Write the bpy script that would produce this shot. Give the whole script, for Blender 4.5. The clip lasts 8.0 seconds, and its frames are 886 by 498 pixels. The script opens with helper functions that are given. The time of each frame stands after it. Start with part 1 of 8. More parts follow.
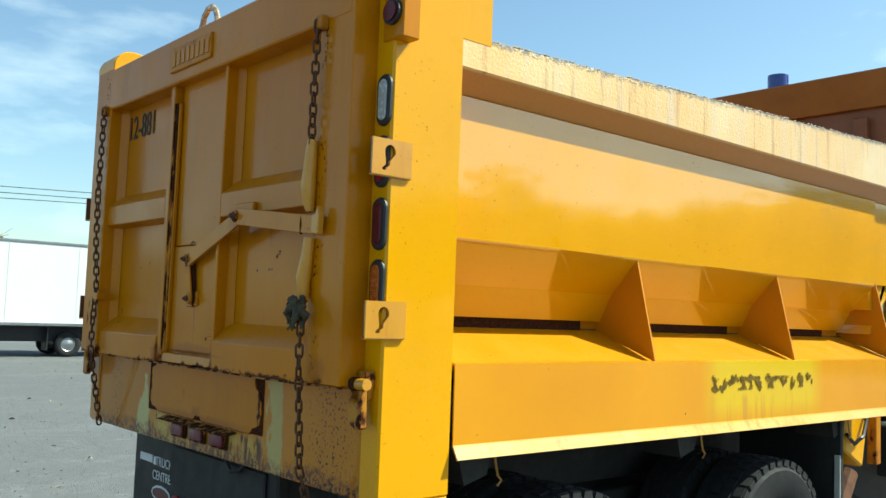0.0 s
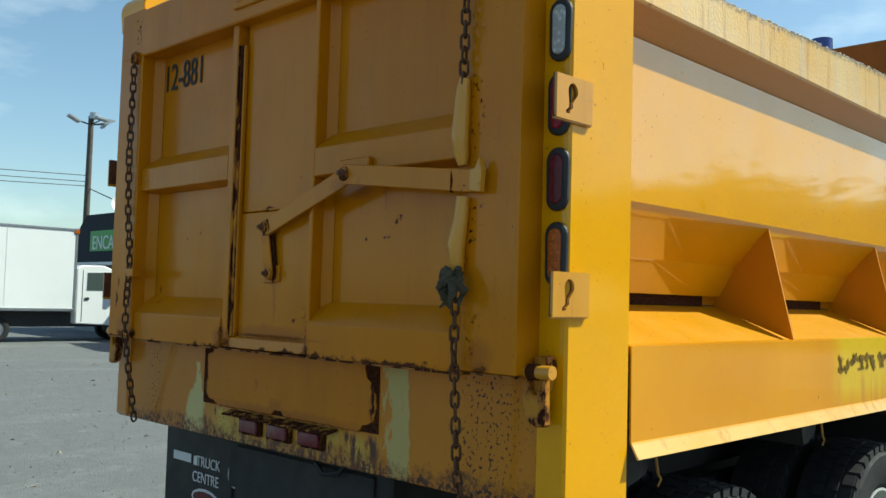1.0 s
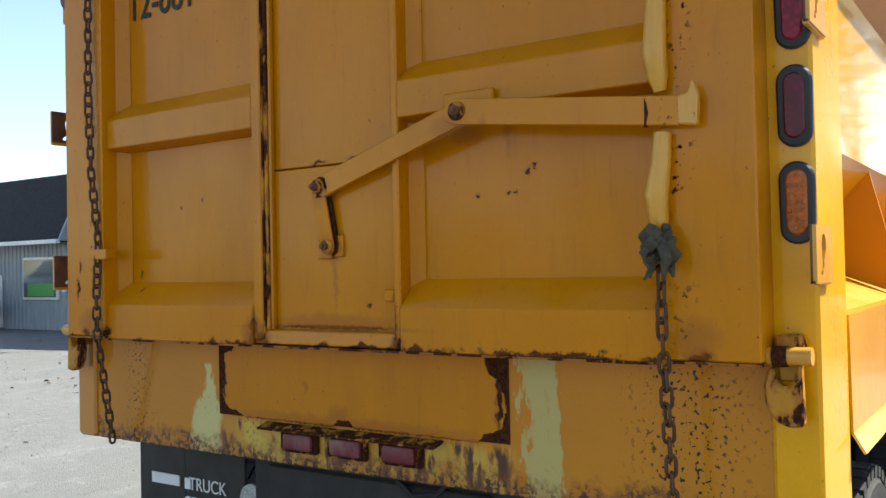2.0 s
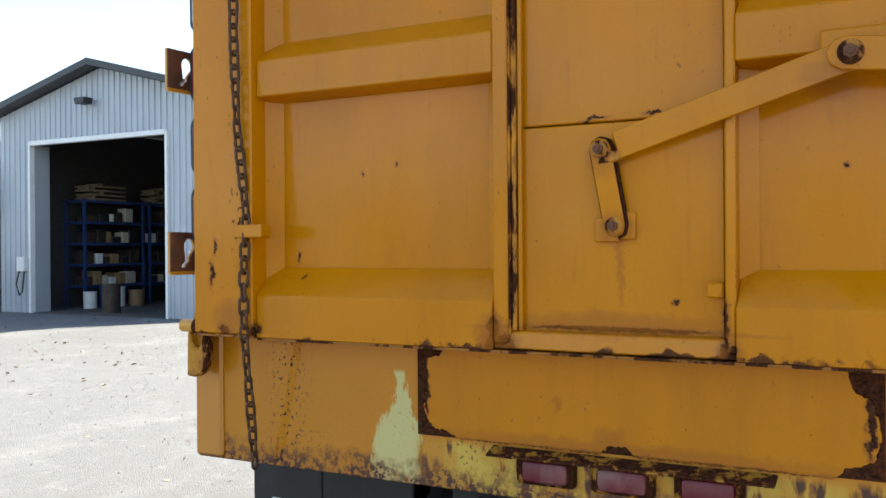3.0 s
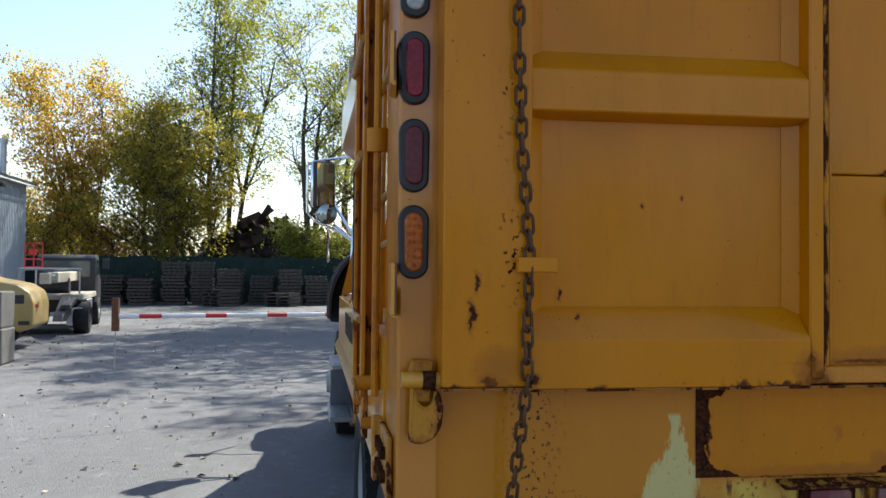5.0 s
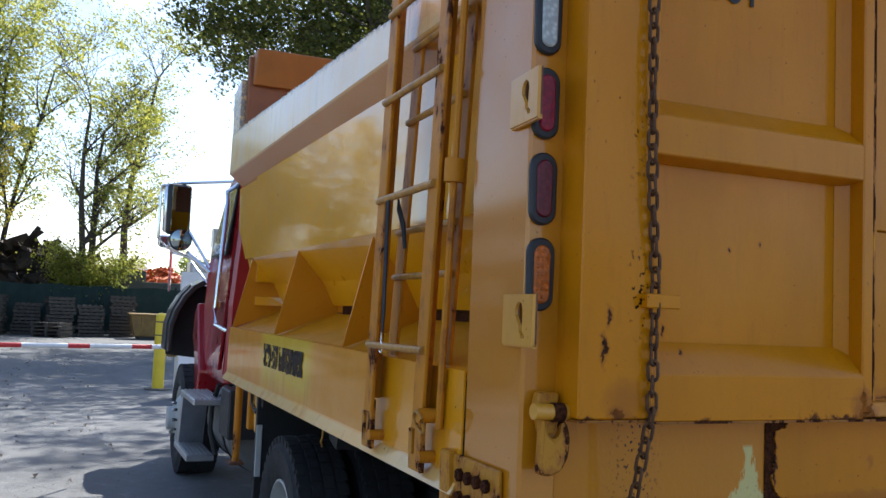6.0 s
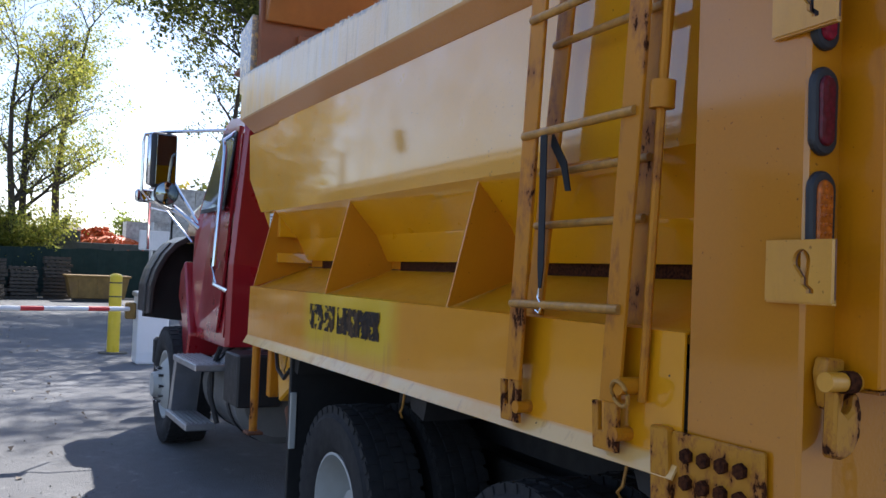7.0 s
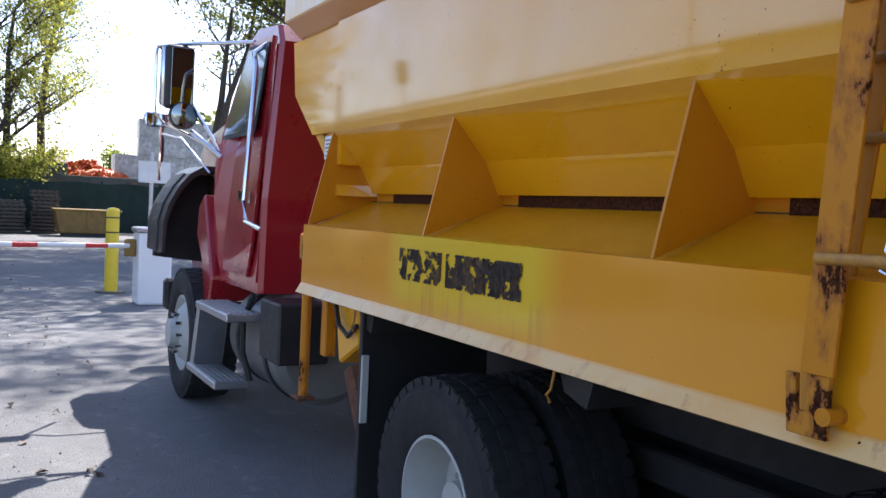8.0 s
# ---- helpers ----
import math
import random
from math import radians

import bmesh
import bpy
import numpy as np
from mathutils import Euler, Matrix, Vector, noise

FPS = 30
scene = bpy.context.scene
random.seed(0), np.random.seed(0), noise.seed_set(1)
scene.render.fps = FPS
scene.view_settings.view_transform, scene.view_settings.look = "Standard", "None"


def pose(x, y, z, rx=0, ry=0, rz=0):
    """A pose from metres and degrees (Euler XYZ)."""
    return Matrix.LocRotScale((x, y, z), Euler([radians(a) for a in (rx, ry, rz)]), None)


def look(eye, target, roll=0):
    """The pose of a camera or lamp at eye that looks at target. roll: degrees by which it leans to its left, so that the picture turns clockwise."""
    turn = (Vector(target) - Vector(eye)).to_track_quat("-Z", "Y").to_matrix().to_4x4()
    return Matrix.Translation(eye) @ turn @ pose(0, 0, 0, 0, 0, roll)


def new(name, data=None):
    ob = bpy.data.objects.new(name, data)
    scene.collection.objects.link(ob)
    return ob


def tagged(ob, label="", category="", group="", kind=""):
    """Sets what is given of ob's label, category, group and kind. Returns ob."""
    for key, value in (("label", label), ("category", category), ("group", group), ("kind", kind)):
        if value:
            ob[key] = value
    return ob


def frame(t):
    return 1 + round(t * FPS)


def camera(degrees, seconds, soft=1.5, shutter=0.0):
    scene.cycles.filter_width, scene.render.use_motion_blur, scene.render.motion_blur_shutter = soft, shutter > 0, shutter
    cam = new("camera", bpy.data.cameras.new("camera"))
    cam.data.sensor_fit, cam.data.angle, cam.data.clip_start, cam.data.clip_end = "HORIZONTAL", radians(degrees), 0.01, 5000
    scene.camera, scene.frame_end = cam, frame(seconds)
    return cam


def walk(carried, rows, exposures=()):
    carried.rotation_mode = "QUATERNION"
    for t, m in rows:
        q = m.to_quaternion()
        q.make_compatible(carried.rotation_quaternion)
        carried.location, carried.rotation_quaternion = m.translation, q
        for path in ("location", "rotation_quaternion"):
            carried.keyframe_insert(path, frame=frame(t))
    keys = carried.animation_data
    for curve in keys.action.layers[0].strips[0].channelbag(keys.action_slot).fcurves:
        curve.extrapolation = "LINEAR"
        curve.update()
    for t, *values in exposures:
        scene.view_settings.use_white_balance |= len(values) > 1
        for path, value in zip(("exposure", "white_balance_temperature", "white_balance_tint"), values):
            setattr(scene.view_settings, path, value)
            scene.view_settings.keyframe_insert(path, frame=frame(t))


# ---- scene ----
cam = camera(53.0, 8.0)
PATH = [
    (0, (-1.764, -3.6, 1.632), (-0.46, -2.091, 1.784), 2.1),
    (0.5, (-1.846, -3.186, 1.6), (-0.53, -1.686, 1.729), 2.0),
    (1, (-1.962, -2.72, 1.592), (-0.533, -1.326, 1.706), 1.6),
    (1.2, (-2.012, -2.511, 1.602), (-0.513, -1.19, 1.696), 1.6),
    (2.3, (-1.981, -1.351, 1.606), (-0.274, -0.31, 1.62), -1.4),
    (2.5, (-2.009, -1.128, 1.641), (-0.269, -0.142, 1.634), -0.8),
    (3, (-1.993, -0.576, 1.626), (-0.221, 0.351, 1.622), -0.4),
    (3.5, (-2.052, -0.007, 1.625), (-0.181, 0.7, 1.623), -0.4),
    (4, (-2.056, 0.537, 1.609), (-0.098, 0.946, 1.616), 0.3),
    (4.5, (-2.047, 1.051, 1.635), (-0.049, 1.138, 1.65), 0.4),
    (5, (-2.103, 1.496, 1.663), (-0.125, 1.199, 1.707), 0.4),
    (5.2, (-2.059, 1.658, 1.633), (-0.093, 1.297, 1.696), -0.2),
    (6.3, (-1.732, 2.45, 1.619), (0.056, 1.568, 1.768), 2.6),
    (6.5, (-1.591, 2.515, 1.598), (0.187, 1.611, 1.74), 2.1),
    (7, (-1.219, 2.706, 1.58), (0.556, 1.785, 1.639), 2.2),
    (7.5, (-0.714, 2.78, 1.587), (1.033, 1.807, 1.541), 3.0),
    (8, (-0.167, 2.748, 1.559), (1.59, 1.797, 1.478), 2.7),
]
walk(cam, [(t, look(eye, target, roll)) for t, eye, target, roll in PATH],
     [(0.0, 0.78, 6350, -9), (1.0, 0.47, 6350, -7), (1.6, 1.00, 6650, 0), (2.5, 1.82, 7050, 9), (3.0, 1.93, 7050, 9), (3.5, 1.72, 7000, 10), (4.5, 1.16, 6700, 10), (5.2, 1.05, 6450, 11), (6.5, 1.25, 6150, 14), (7.0, 1.12, 6150, 17), (7.5, 1.46, 6250, 20), (8.0, 1.50, 6250, 19)])

# ---- world, sun and exposure ----
TO_SUN = Vector((0.72, -0.50, 1.0)).normalized()
SUN_EL = math.asin(TO_SUN.z)
SUN_AZ = math.atan2(TO_SUN.x, TO_SUN.y)

world = bpy.data.worlds.new("sky")
scene.world = world
world.use_nodes = True
wn, wl = world.node_tree.nodes, world.node_tree.links
wn.clear()
sky = wn.new("ShaderNodeTexSky")
sky.sky_type = "NISHITA"
sky.sun_disc = False
sky.sun_elevation, sky.sun_rotation = SUN_EL, SUN_AZ
sky.air_density, sky.dust_density, sky.ozone_density = 1.0, 0.9, 1.7
w_tc = wn.new("ShaderNodeTexCoord")
w_map = wn.new("ShaderNodeMapping")
w_map.inputs["Scale"].default_value = (1.0, 1.0, 3.2)
w_noise = wn.new("ShaderNodeTexNoise")
w_noise.inputs["Scale"].default_value = 2.3
w_noise.inputs["Detail"].default_value = 7.0
w_noise.inputs["Roughness"].default_value = 0.55
w_ramp = wn.new("ShaderNodeValToRGB")
w_ramp.color_ramp.elements[0].position = 0.56
w_ramp.color_ramp.elements[0].color = (0, 0, 0, 1)
w_ramp.color_ramp.elements[1].position = 0.80
w_ramp.color_ramp.elements[1].color = (0.55, 0.55, 0.55, 1)
w_mix = wn.new("ShaderNodeMixRGB")
w_mix.inputs["Color2"].default_value = (9.5, 9.8, 10.0, 1)
w_bg = wn.new("ShaderNodeBackground")
w_bg.inputs["Strength"].default_value = 0.114
w_out = wn.new("ShaderNodeOutputWorld")
wl.new(w_tc.outputs["Generated"], w_map.inputs["Vector"])
wl.new(w_map.outputs["Vector"], w_noise.inputs["Vector"])
wl.new(w_noise.outputs["Fac"], w_ramp.inputs["Fac"])
wl.new(w_ramp.outputs["Color"], w_mix.inputs["Fac"])
wl.new(sky.outputs["Color"], w_mix.inputs["Color1"])
wl.new(w_mix.outputs["Color"], w_bg.inputs["Color"])
wl.new(w_bg.outputs["Background"], w_out.inputs["Surface"])

sun_data = bpy.data.lights.new("sun", "SUN")
sun_data.energy, sun_data.angle, sun_data.color = 5.0, radians(0.5), (1.0, 0.965, 0.86)
sun = new("sun", sun_data)
sun.matrix_world = look(TO_SUN * 60, (0, 0, 0))

# ---- materials ----


class Mat:
    """A node material with a few helpers for layered, worn surfaces in object space."""

    def __init__(self, name, rough=0.5, metal=0.0, coat=0.0, coat_rough=0.1):
        self.m = bpy.data.materials.new(name)
        self.m.use_nodes = True
        self.n, self.l = self.m.node_tree.nodes, self.m.node_tree.links
        self.b = self.n["Principled BSDF"]
        self.b.inputs["Roughness"].default_value = rough
        self.b.inputs["Metallic"].default_value = metal
        self.b.inputs["Coat Weight"].default_value = coat
        self.b.inputs["Coat Roughness"].default_value = coat_rough
        self.tc = self.n.new("ShaderNodeTexCoord")
        self.xyz = None

    def noise(self, scale, detail=5, rough=0.6, stretch=(1, 1, 1), shift=(0, 0, 0)):
        mp = self.n.new("ShaderNodeMapping")
        mp.inputs["Scale"].default_value = stretch
        mp.inputs["Location"].default_value = shift
        nz = self.n.new("ShaderNodeTexNoise")
        nz.inputs["Scale"].default_value = scale
        nz.inputs["Detail"].default_value = detail
        nz.inputs["Roughness"].default_value = rough
        self.l.new(self.tc.outputs["Object"], mp.inputs["Vector"])
        self.l.new(mp.outputs["Vector"], nz.inputs["Vector"])
        return nz.outputs["Fac"]

    def ramp(self, fac, lo, hi, a=0.0, b=1.0):
        mr = self.n.new("ShaderNodeMapRange")
        mr.inputs["From Min"].default_value, mr.inputs["From Max"].default_value = lo, hi
        mr.inputs["To Min"].default_value, mr.inputs["To Max"].default_value = a, b
        self.l.new(fac, mr.inputs["Value"])
        return mr.outputs["Result"]

    def axis(self, k):
        if self.xyz is None:
            self.xyz = self.n.new("ShaderNodeSeparateXYZ")
            self.l.new(self.tc.outputs["Object"], self.xyz.inputs["Vector"])
        return self.xyz.outputs[k]

    def math(self, op, a, b):
        nd = self.n.new("ShaderNodeMath")
        nd.operation = op
        for i, v in enumerate((a, b)):
            if isinstance(v, (int, float)):
                nd.inputs[i].default_value = v
            else:
                self.l.new(v, nd.inputs[i])
        return nd.outputs[0]

    def near(self, k, at, width, soft):
        """1 close to a place along one axis, 0 away from it."""
        d = self.math("ABSOLUTE", self.math("SUBTRACT", self.axis(k), at), 0)
        return self.ramp(d, width + soft, width, 0, 1)

    def mix(self, fac, a, b):
        mx = self.n.new("ShaderNodeMixRGB")
        for key, v in (("Fac", fac), ("Color1", a), ("Color2", b)):
            if isinstance(v, (int, float)):
                mx.inputs[key].default_value = v
            elif isinstance(v, tuple):
                mx.inputs[key].default_value = (*v, 1)
            else:
                self.l.new(v, mx.inputs[key])
        return mx.outputs["Color"]

    def color(self, v):
        if isinstance(v, tuple):
            self.b.inputs["Base Color"].default_value = (*v, 1)
        else:
            self.l.new(v, self.b.inputs["Base Color"])
        return self

    def set(self, key, v):
        self.l.new(v, self.b.inputs[key])
        return self

    def bump(self, fac, strength=0.2, distance=0.01):
        bp = self.n.new("ShaderNodeBump")
        bp.inputs["Strength"].default_value = strength
        bp.inputs["Distance"].default_value = distance
        self.l.new(fac, bp.inputs["Height"])
        self.l.new(bp.outputs["Normal"], self.b.inputs["Normal"])
        return self

    def random(self):
        return self.n.new("ShaderNodeObjectInfo").outputs["Random"]

    def island(self):
        return self.n.new("ShaderNodeNewGeometry").outputs["Random Per Island"]


RUST_DARK, RUST, RUST_LIGHT = (0.022, 0.009, 0.005), (0.16, 0.055, 0.018), (0.36, 0.125, 0.014)


def yellow_paint(name, base=(0.78, 0.40, 0.012), spots=0.5, streaks=0.4, edge=None, coat=0.6, dull=0.35, pale=0.25, coat_rough=0.12, marks=(), spec=0.5, coat_ior=1.5, grime=0.0):
    """Worn yellow machine paint. spots and streaks: how much rust shows through. edge: a height whose seam rusts."""
    m = Mat(name, rough=dull, coat=coat, coat_rough=coat_rough)
    m.b.inputs["Specular IOR Level"].default_value = spec
    m.b.inputs["Coat IOR"].default_value = coat_ior
    a = m.noise(1.3, 4, 0.55)
    c = m.mix(m.ramp(a, 0.3, 0.75), tuple(v * 0.88 for v in base), base)
    faded = (min(1, base[0] * 1.06), base[1] * 1.25, base[2] * 4 + 0.012)
    c = m.mix(m.ramp(m.noise(4, 6, 0.7, (1, 1, 0.35)), 0.5, 0.8, 0, pale), c, faded)
    c = m.mix(m.ramp(m.noise(120, 5, 0.7), 0.3, 0.7, 0.14, 0.0), c, tuple(v * 0.55 for v in base))
    st = m.ramp(m.noise(9, 6, 0.65, (1, 1, 0.06)), 0.60, 0.78, 0, streaks)
    c = m.mix(st, c, RUST_LIGHT)
    if grime:
        c = m.mix(m.ramp(m.noise(3.2, 7, 0.62, (1, 1, 0.3), (4, 6, 2)), 0.42, 0.80, 0, grime), c, (0.30, 0.098, 0.004))
        c = m.mix(m.ramp(m.noise(34, 5, 0.7, (1, 1, 0.12), (1, 3, 8)), 0.56, 0.80, 0, grime * 0.7), c, (0.26, 0.085, 0.006))
    fine = m.noise(60, 3, 0.5)
    sp = m.ramp(m.noise(82, 2, 0.45), 0.735 - 0.06 * spots, 0.755 - 0.06 * spots)
    clump = m.ramp(m.noise(2.2, 3, 0.5, shift=(3, 1, 7)), 0.42, 0.62)
    spot = m.math("MULTIPLY", sp, clump)
    c = m.mix(spot, c, m.mix(fine, RUST_DARK, RUST))
    worn = spot
    if edge is not None:
        ragged = m.math("ADD", m.axis(2), m.math("MULTIPLY", m.math("SUBTRACT", m.noise(20, 6, 0.7), 0.5), 0.09))
        d = m.math("ABSOLUTE", m.math("SUBTRACT", ragged, edge), 0)
        band = m.math("MULTIPLY", m.ramp(d, 0.014, 0.008), m.ramp(m.noise(5, 5, 0.65, shift=(5, 2, 1)), 0.46, 0.52))
        c = m.mix(band, c, m.mix(fine, RUST_DARK, RUST))
        worn = m.math("MAXIMUM", spot, band)
    if marks:
        wy = m.math("ADD", m.axis(1), m.math("MULTIPLY", m.math("SUBTRACT", m.noise(26, 5, 0.7), 0.5), 0.055))
        wz = m.math("ADD", m.axis(2), m.math("MULTIPLY", m.math("SUBTRACT", m.noise(26, 5, 0.7, shift=(3, 8, 5)), 0.5), 0.055))
        tight = m.math("ADD", m.axis(2), m.math("MULTIPLY", m.math("SUBTRACT", m.noise(34, 6, 0.75, shift=(6, 2, 5)), 0.5), 0.024))
        for y, z, ry, rz, dark in marks:
            u = m.math("DIVIDE", m.math("SUBTRACT", wy, y), ry)
            v = m.math("DIVIDE", m.math("SUBTRACT", tight if rz < 0.02 and ry > 0.1 else wz, z), rz)
            d = m.math("ADD", m.math("MULTIPLY", u, u), m.math("MULTIPLY", v, v))
            if dark:
                k = m.ramp(d, 1.0, 0.6)
                c = m.mix(m.ramp(d, 3.2, 0.8, 0, 0.7), c, (0.28, 0.085, 0.010))
                c = m.mix(k, c, m.mix(m.ramp(fine, 0.35, 0.7), RUST_DARK, (0.10, 0.035, 0.015)))
                worn = m.math("MAXIMUM", worn, k)
            else:
                c = m.mix(m.ramp(d, 1.3, 0.1, 0, 0.65), c, (0.32, 0.10, 0.010))
        row = m.ramp(m.noise(75, 2, 0.4), 0.62, 0.65)
        side_y = m.math("ABSOLUTE", m.axis(1), 0)
        at_edge = m.ramp(m.math("ABSOLUTE", m.math("SUBTRACT", side_y, 1.035), 0), 0.04, 0.015)
        row = m.math("MULTIPLY", row, m.math("MULTIPLY", at_edge, m.ramp(m.noise(3.5, 3, 0.5, shift=(1, 5, 2)), 0.45, 0.55)))
        c = m.mix(row, c, RUST_DARK)
        worn = m.math("MAXIMUM", worn, row)
    m.color(c)
    m.set("Roughness", m.math("ADD", m.ramp(m.noise(6, 5, 0.65), 0.3, 0.8, dull - 0.08, dull + 0.15), m.math("MULTIPLY", worn, 0.3)))
    m.set("Specular IOR Level", m.ramp(worn, 0, 1, spec, 0.06))
    m.set("Coat Weight", m.math("MULTIPLY", m.ramp(worn, 0, 1, coat, 0.0), m.ramp(m.noise(3, 4, 0.6), 0.2, 0.8, 1.0, 0.55)))
    dents = m.math("ADD", m.math("MULTIPLY", m.noise(1.6, 2, 0.4), 1.0), m.math("MULTIPLY", m.noise(90, 2, 0.5), 0.03))
    m.bump(m.math("SUBTRACT", dents, m.math("MULTIPLY", worn, 0.06)), 0.22, 0.02)
    if coat >= 1.0:
        m.b.inputs["Coat IOR"].default_value = 2.1
    return m.m


def plain(name, base, rough=0.5, metal=0.0, coat=0.0, vary=0.25, scale=6.0, bump=0.15, grain=60.0, dirt=None, dirt_amount=0.4):
    """A surface of one colour with patches, grain and some dirt."""
    m = Mat(name, rough=rough, metal=metal, coat=coat)
    c = m.mix(m.ramp(m.noise(scale, 6, 0.65), 0.3, 0.75), tuple(v * (1 - vary) for v in base), tuple(min(1, v * (1 + vary * 0.5)) for v in base))
    if dirt:
        c = m.mix(m.ramp(m.noise(scale * 0.6, 7, 0.7, (1, 1, 0.5), (4, 4, 4)), 0.5, 0.75, 0, dirt_amount), c, dirt)
    m.color(c)
    m.set("Roughness", m.ramp(m.noise(scale * 1.7, 5, 0.6), 0.25, 0.8, max(0.02, rough - 0.1), min(1, rough + 0.15)))
    m.bump(m.noise(grain, 4, 0.6), bump, 0.004)
    return m.m


def rusty_paint(name, amount=0.5, base=(0.60, 0.235, 0.004), scale=16.0, stretch=(1, 1, 0.6)):
    """Paint flaked to rust: dark cores with an orange-brown rim."""
    m = Mat(name, rough=0.6)
    n = m.noise(scale, 7, 0.68, stretch)
    t = 0.66 - 0.32 * amount
    fine = m.noise(95, 4, 0.6)
    c = m.mix(m.ramp(m.noise(3, 5, 0.6), 0.3, 0.7), tuple(v * 0.8 for v in base), base)
    c = m.mix(m.ramp(n, t - 0.09, t, 0, 0.85), c, (0.27, 0.085, 0.012))
    k = m.ramp(n, t, t + 0.025)
    c = m.mix(k, c, m.mix(m.ramp(fine, 0.35, 0.65), (0.020, 0.008, 0.005), (0.085, 0.028, 0.011)))
    m.color(c)
    m.set("Specular IOR Level", m.ramp(k, 0, 1, 0.3, 0.06))
    m.set("Roughness", m.ramp(k, 0, 1, 0.5, 0.9))
    m.bump(m.math("SUBTRACT", m.math("MULTIPLY", fine, 0.3), k), 0.5, 0.004)
    return m.m


M = {}
GATE_MARKS = (
    (0.275, 1.406, 0.034, 0.022, 1), (0.285, 1.44, 0.009, 0.030, 1), (0.29, 1.42, 0.05, 0.05, 0), (-0.25, 1.403, 0.020, 0.024, 1), (-0.238, 1.46, 0.008, 0.05, 1),
    (0.0, 1.440, 0.225, 0.0055, 1), (0.0, 1.452, 0.26, 0.030, 0), (-0.012, 1.575, 0.010, 0.095, 0), (-0.004, 1.66, 0.05, 0.04, 0), (0.02, 1.82, 0.05, 0.04, 0), (-0.56, 1.93, 0.012, 0.05, 0),
    (1.085, 1.404, 0.022, 0.012, 1), (1.07, 1.44, 0.06, 0.05, 0), (-1.07, 1.405, 0.024, 0.013, 1), (-1.06, 1.44, 0.06, 0.05, 0),
    (0.693, 1.821, 0.0045, 0.005, 1), (0.592, 1.838, 0.005, 0.007, 1), (0.901, 1.603, 0.0045, 0.013, 1), (0.860, 1.548, 0.006, 0.006, 1), (-0.469, 1.790, 0.006, 0.008, 1), (-0.632, 1.852, 0.007, 0.006, 1), (-0.615, 1.838, 0.006, 0.008, 1), (-0.560, 1.787, 0.005, 0.005, 1), (-0.578, 1.787, 0.005, 0.005, 1),
    (0.985, 1.41, 0.012, 0.014, 1), (0.05, 1.912, 0.03, 0.004, 1), (-0.09, 1.918, 0.025, 0.004, 1), (-0.13, 1.50, 0.006, 0.005, 1),
    (0.0, 1.146, 0.46, 0.0045, 1), (0.0, 1.158, 0.50, 0.020, 0), (0.512, 1.27, 0.006, 0.09, 1), (-0.51, 1.27, 0.008, 0.09, 1), (0.03, 1.185, 0.045, 0.022, 0), (0.16, 1.255, 0.010, 0.020, 0), (0.0, 1.376, 0.46, 0.005, 0), (1.13, 1.55, 0.007, 0.030, 1), (1.12, 1.63, 0.006, 0.020, 1), (-0.44, 1.95, 0.06, 0.03, 0))
M["panel"] = yellow_paint("yellow_side_paint", (0.79, 0.352, 0.001), spec=0.15, coat_ior=1.65, spots=0.05, streaks=0.06, coat=1.0, dull=0.35, pale=0.05, coat_rough=0.05)
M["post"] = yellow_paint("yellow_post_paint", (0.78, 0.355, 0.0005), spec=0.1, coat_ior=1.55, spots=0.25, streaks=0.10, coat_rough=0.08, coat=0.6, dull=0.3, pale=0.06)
# dull old yellow with the rear's shade put into the base colour
M["gate"] = yellow_paint("shaded_tailgate_paint", (0.565, 0.196, 0.0002), spec=0.08, spots=0.07, streaks=0.22, grime=0.5, coat=0.46, dull=0.42, pale=0.16, coat_rough=0.13, marks=GATE_MARKS)
M["beam"] = yellow_paint("shaded_beam_paint", (0.575, 0.198, 0.0002), spec=0.08, spots=0.07, streaks=0.22, grime=0.5, edge=1.385, coat=0.46, dull=0.42, pale=0.16, coat_rough=0.13, marks=GATE_MARKS)
# shaded copy of the post paint: shade put into a darker orange base
M["post_shaded"] = yellow_paint("shaded_post_paint", (0.52, 0.186, 0.001), spec=0.2, spots=0.25, streaks=0.16, coat=0.8, coat_ior=1.7, dull=0.4, pale=0.12, coat_rough=0.09)
M["ladder"] = rusty_paint("rusting_ladder_paint", 0.20, base=(0.54, 0.200, 0.004), scale=8, stretch=(1, 1, 0.5))
M["hook"] = rusty_paint("rusty_hook_paint", 0.42, base=(0.50, 0.20, 0.01), scale=20)
M["track"] = rusty_paint("rusted_track_paint", 0.56, scale=24, stretch=(1, 1, 0.25))
M["seam"] = rusty_paint("rusted_shaded_seam", 0.48, base=(0.34, 0.12, 0.006), scale=14, stretch=(1, 1, 0.5))
M["hood"] = rusty_paint("rusty_hood_paint", 0.66, base=(0.40, 0.22, 0.02), scale=22)
M["rust_plate"] = plain("rusted_steel", (0.16, 0.06, 0.025), 0.8, vary=0.5, scale=18, dirt=(0.05, 0.025, 0.018), dirt_amount=0.8, bump=0.5)
M["chain"] = plain("rusty_chain_steel", (0.10, 0.045, 0.022), 0.62, 0.5, vary=0.5, scale=30, dirt=(0.22, 0.10, 0.03), dirt_amount=0.7, bump=0.4)
# bare dark steel; also colours the shadow strips at the hopper foot
M["flake_and_shade"] = rusty_paint("dark_steel_and_shade", 1.15, base=(0.05, 0.02, 0.01), scale=30)
M["latch"] = rusty_paint("greasy_latch_paint", 0.32, base=(0.50, 0.21, 0.012), scale=18)
M["decal_faint"] = plain("faint_decal_residue", (0.26, 0.15, 0.010), 0.5, vary=0.4, scale=25, dirt=(0.10, 0.05, 0.01), dirt_amount=0.6)
